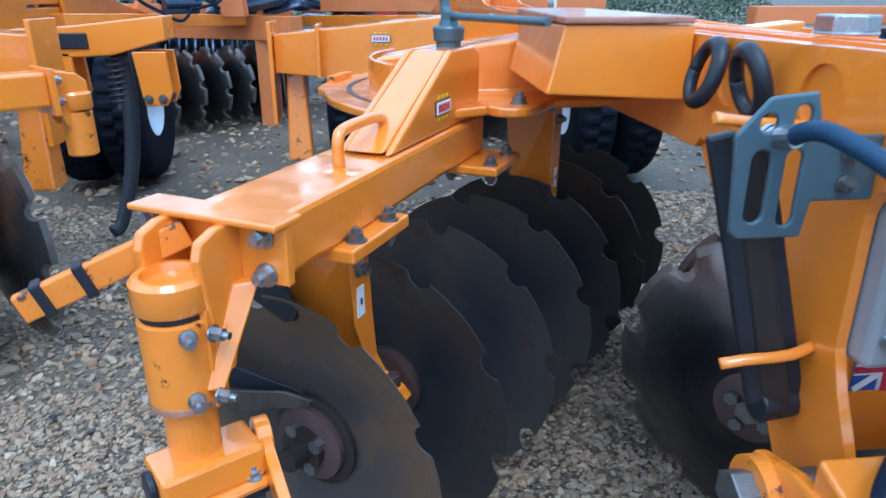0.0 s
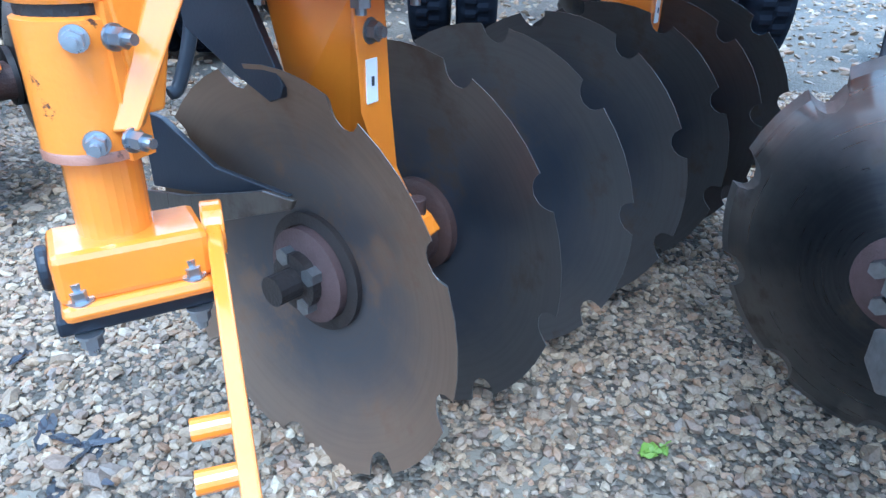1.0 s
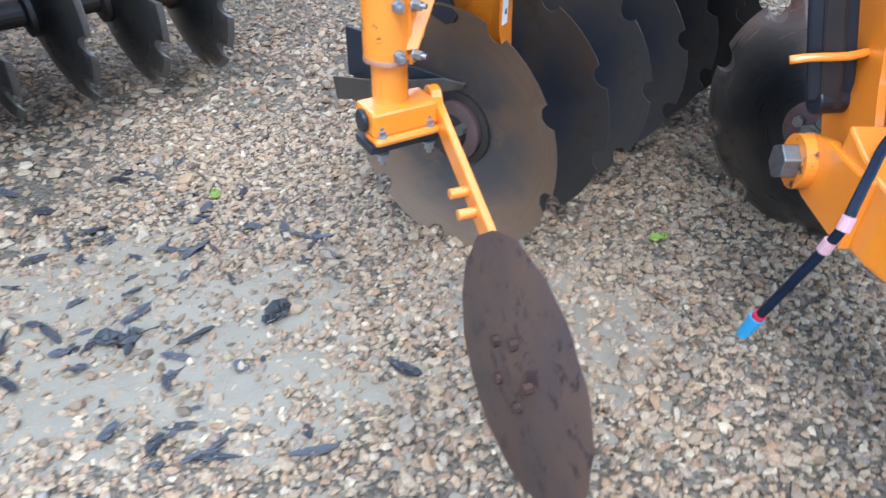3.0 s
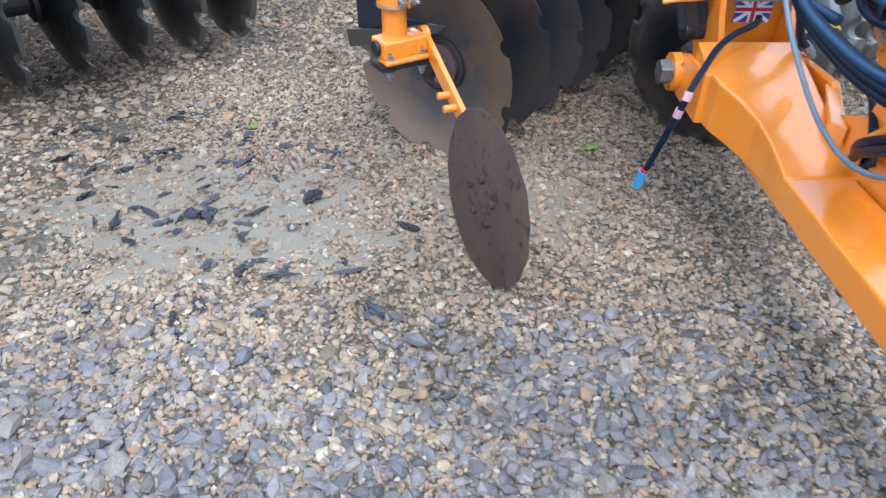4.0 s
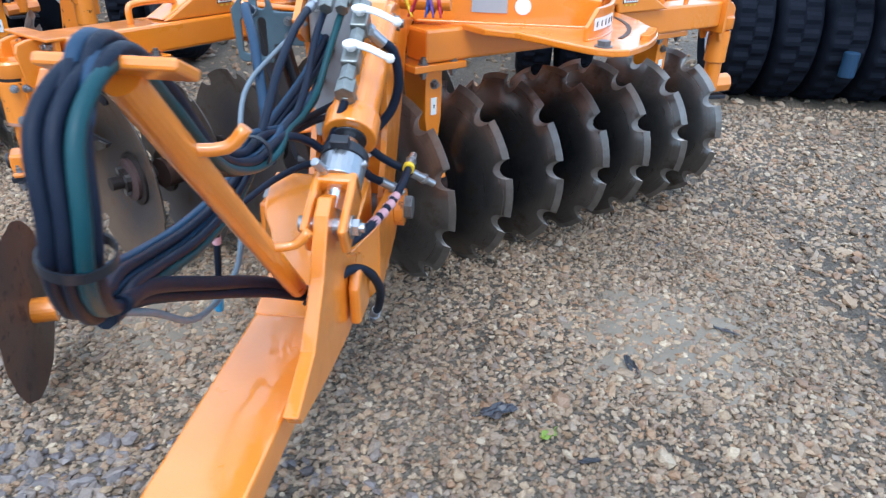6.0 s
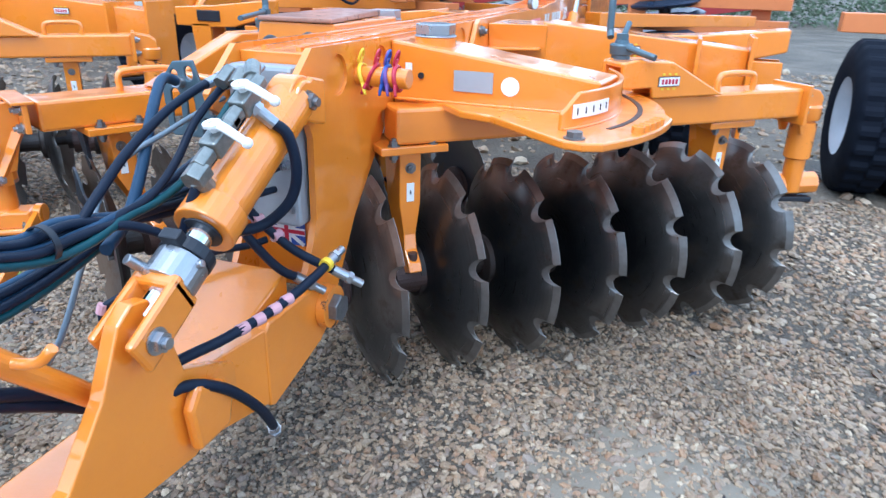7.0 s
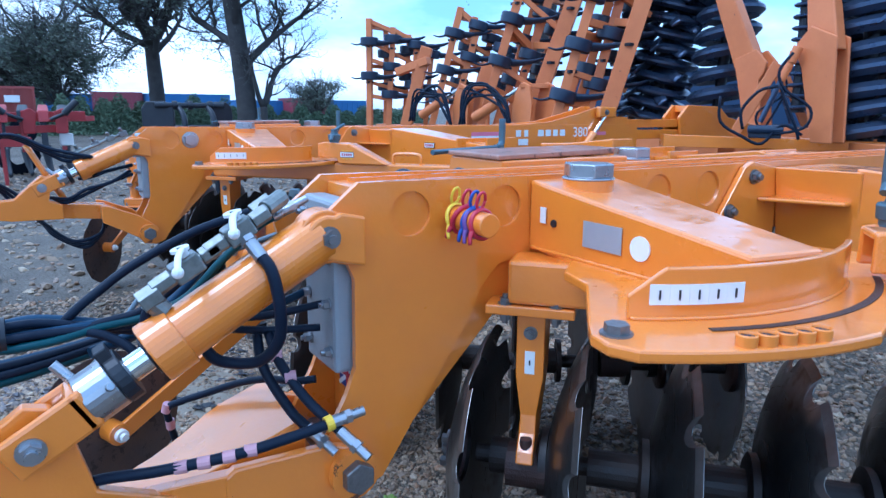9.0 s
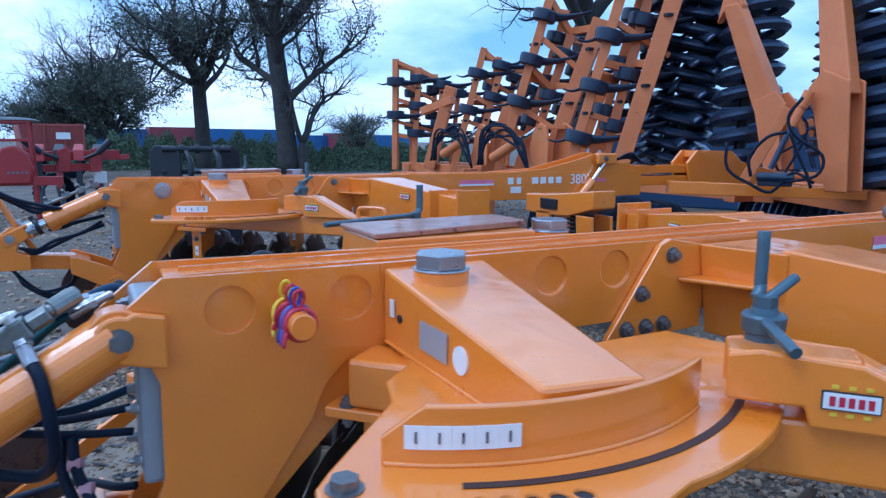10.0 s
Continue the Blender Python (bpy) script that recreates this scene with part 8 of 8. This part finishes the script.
NEAR_BOX = (-1.3, 2.35, -0.35, 2.2)
stones("gravel", *NEAR_BOX, 7200, 0.0082, 1)
stones("gravel", -1.6, 1.2, -0.75, 0.62, 3600, 0.0130, 4, mat=SLATE, share=slate_share, label="larger slate-grey and mauve gravel stones")
stones("gravel", -2.7, 4.2, -0.9, 4.2, 1850, 0.0118, 2, hole=NEAR_BOX)
stones("gravel", -14.0, 6.0, -3.0, 11.0, 75, 0.024, 3, hole=(-2.7, 4.2, -0.9, 4.2))

WET_LEAF = material("wet_dark_leaf", (0.030, 0.034, 0.046), 0.32, second=(0.060, 0.050, 0.045), scale=30, amount=0.7, obj_random=0.6)
GREEN_LEAF = material("fresh_green_leaf", (0.16, 0.24, 0.03), 0.5, second=(0.10, 0.17, 0.03), scale=30)


def leaf(name, at, ang, size, mat, label, group, seed=1):
    """A crumpled, torn leaf lying on the stones."""
    rng = random.Random(seed)
    bm = B()
    rows = []
    for i in range(8):
        t = i / 7
        w = size * (0.26 + 0.10 * rng.random()) * math.sin(math.pi * (0.06 + 0.88 * t)) ** 0.7
        bend = 0.05 * size * math.sin(4 * t + seed)
        rows.append([bm.verts.new(((t - 0.5) * size + rng.uniform(-0.04, 0.04) * size, bend + s * w * rng.uniform(0.75, 1.15), 0.008 + size * (0.06 * abs(s) * rng.uniform(0, 1.6) + 0.09 * math.sin(5 * t + 2 * s + seed) ** 2))) for s in (-1, -0.45, 0.0, 0.45, 1)])
    for a, b in zip(rows, rows[1:]):
        for k in range(4):
            if rng.random() > 0.06:
                bm.faces.new((a[k], a[k + 1], b[k + 1], b[k]))
    tube(bm, [(size * 0.46, 0, 0.012), (size * 0.62, size * 0.06, 0.012), (size * 0.78, size * 0.05, 0.014)], 0.0016, n=5, steps=2)
    ob = single(name, bm, mat, label, "leaf", group)
    mod = ob.modifiers.new("thick", "SOLIDIFY")
    mod.thickness = 0.0015
    ob.matrix_basis = pose(at[0], at[1], 0, 0, 0, ang)
    return ob


KINDS = [leaf("wet_leaf", p, a, size, WET_LEAF, "dark wet leaf lying on the gravel", "fallen wet leaves", q) for p, a, size, q in (((-0.559, 1.10), 70, 0.095, 3), ((-0.90, 1.0), 20, 0.11, 8), ((-0.32, 0.53), 130, 0.085, 14), ((1.227, 0.754), 200, 0.10, 23))]
rng = random.Random(77)
spots = [(-0.24, 0.93), (-0.75, 0.95), (-0.85, 0.80), (-0.95, 0.90), (-1.05, 1.12), (-0.70, 1.22), (-1.15, 0.95), (1.46, 0.6), (1.62, 1.02), (1.95, 1.25), (0.15, -0.05), (1.85, 1.85), (0.62, 0.28), (1.28, 0.35)]
for cx, cy, n, spread in ((-0.95, 1.42, 9, 0.10), (-1.02, 0.92, 7, 0.09), (-1.30, 1.30, 7, 0.12), (-0.53, 1.42, 7, 0.05), (-1.15, 1.75, 7, 0.16), (-1.55, 1.60, 6, 0.15), (-0.72, 0.78, 5, 0.10), (-0.85, 1.22, 12, 0.13), (-1.12, 1.10, 10, 0.12), (-0.62, 1.02, 5, 0.10), (-0.80, 0.62, 6, 0.16)):
    spots += [(rng.gauss(cx, spread), rng.gauss(cy, spread * 0.8)) for _ in range(n)]
spots += [(rng.uniform(-1.9, -0.35), rng.uniform(0.6, 2.4)) for _ in range(16)]
for k, p in enumerate(spots):
    copy_thing(KINDS[k % 4], pose(p[0], p[1], rng.uniform(0.0, 0.012), rng.uniform(-10, 10), rng.uniform(-10, 10), rng.uniform(0, 360)) @ Matrix.Diagonal((rng.uniform(0.35, 1.10), rng.uniform(0.18, 0.60), rng.uniform(0.12, 0.32), 1)))
leaf("green_leaf", (0.426, 1.445), 30, 0.055, GREEN_LEAF, "small fresh green leaf on the gravel", "green leaves")
leaf("green_leaf", (-0.86, 1.62), 120, 0.05, GREEN_LEAF, "small fresh green leaf on the gravel", "green leaves")
leaf("green_leaf", (1.36, 0.68), 50, 0.05, GREEN_LEAF, "small fresh green leaf on the gravel", "green leaves")

# ---- washed-out sand between the stones ----
SAND = material("washed_sand", (0.235, 0.200, 0.150), 0.55, second=(0.165, 0.142, 0.110), scale=5, amount=0.8, grain=0.5, grain_scale=140, rough_vary=0.2)


def sand_patch(cx, cy, rx, ry, seed, high=0.0125):
    """A low uneven spread of sand through which the larger stones stick out."""
    rng = random.Random(seed)
    ph = [rng.uniform(0, 6.28) for _ in range(8)]
    nx, ny = 70, 56
    bm = B()
    rows = []
    for i in range(ny + 1):
        row = []
        for j in range(nx + 1):
            u, v = 2.4 * j / nx - 1.2, 2.4 * i / ny - 1.2
            a = math.atan2(v, u)
            edge = 0.80 + 0.12 * math.sin(2 * a + ph[0]) + 0.10 * math.sin(5 * a + ph[1]) + 0.07 * math.sin(9 * a + ph[2])
            rough = 0.0035 * math.sin(17 * u + ph[3] + 3 * v) * math.sin(15 * v + ph[4]) + 0.0025 * math.sin(41 * u + ph[5]) * math.sin(37 * v + ph[6]) + rng.uniform(-0.0012, 0.0012)
            z = high * min(1.0, max(-0.5, (edge - math.hypot(u, v)) * 4.0)) + rough
            row.append(bm.verts.new((cx + u * rx, cy + v * ry, z)))
        rows.append(row)
    for a, b in zip(rows, rows[1:]):
        for k in range(nx):
            bm.faces.new((a[k], a[k + 1], b[k + 1], b[k]))
    single("sand_patch", bm, SAND, "pale damp sand washed between gravel stones", "sand", kind="stuff", smooth=True)


sand_patch(-0.85, 1.02, 0.75, 0.40, 5, 0.0048)
sand_patch(1.75, 1.20, 0.42, 0.32, 6, 0.0036)
sand_patch(0.10, 1.10, 0.30, 0.34, 7, 0.0034)
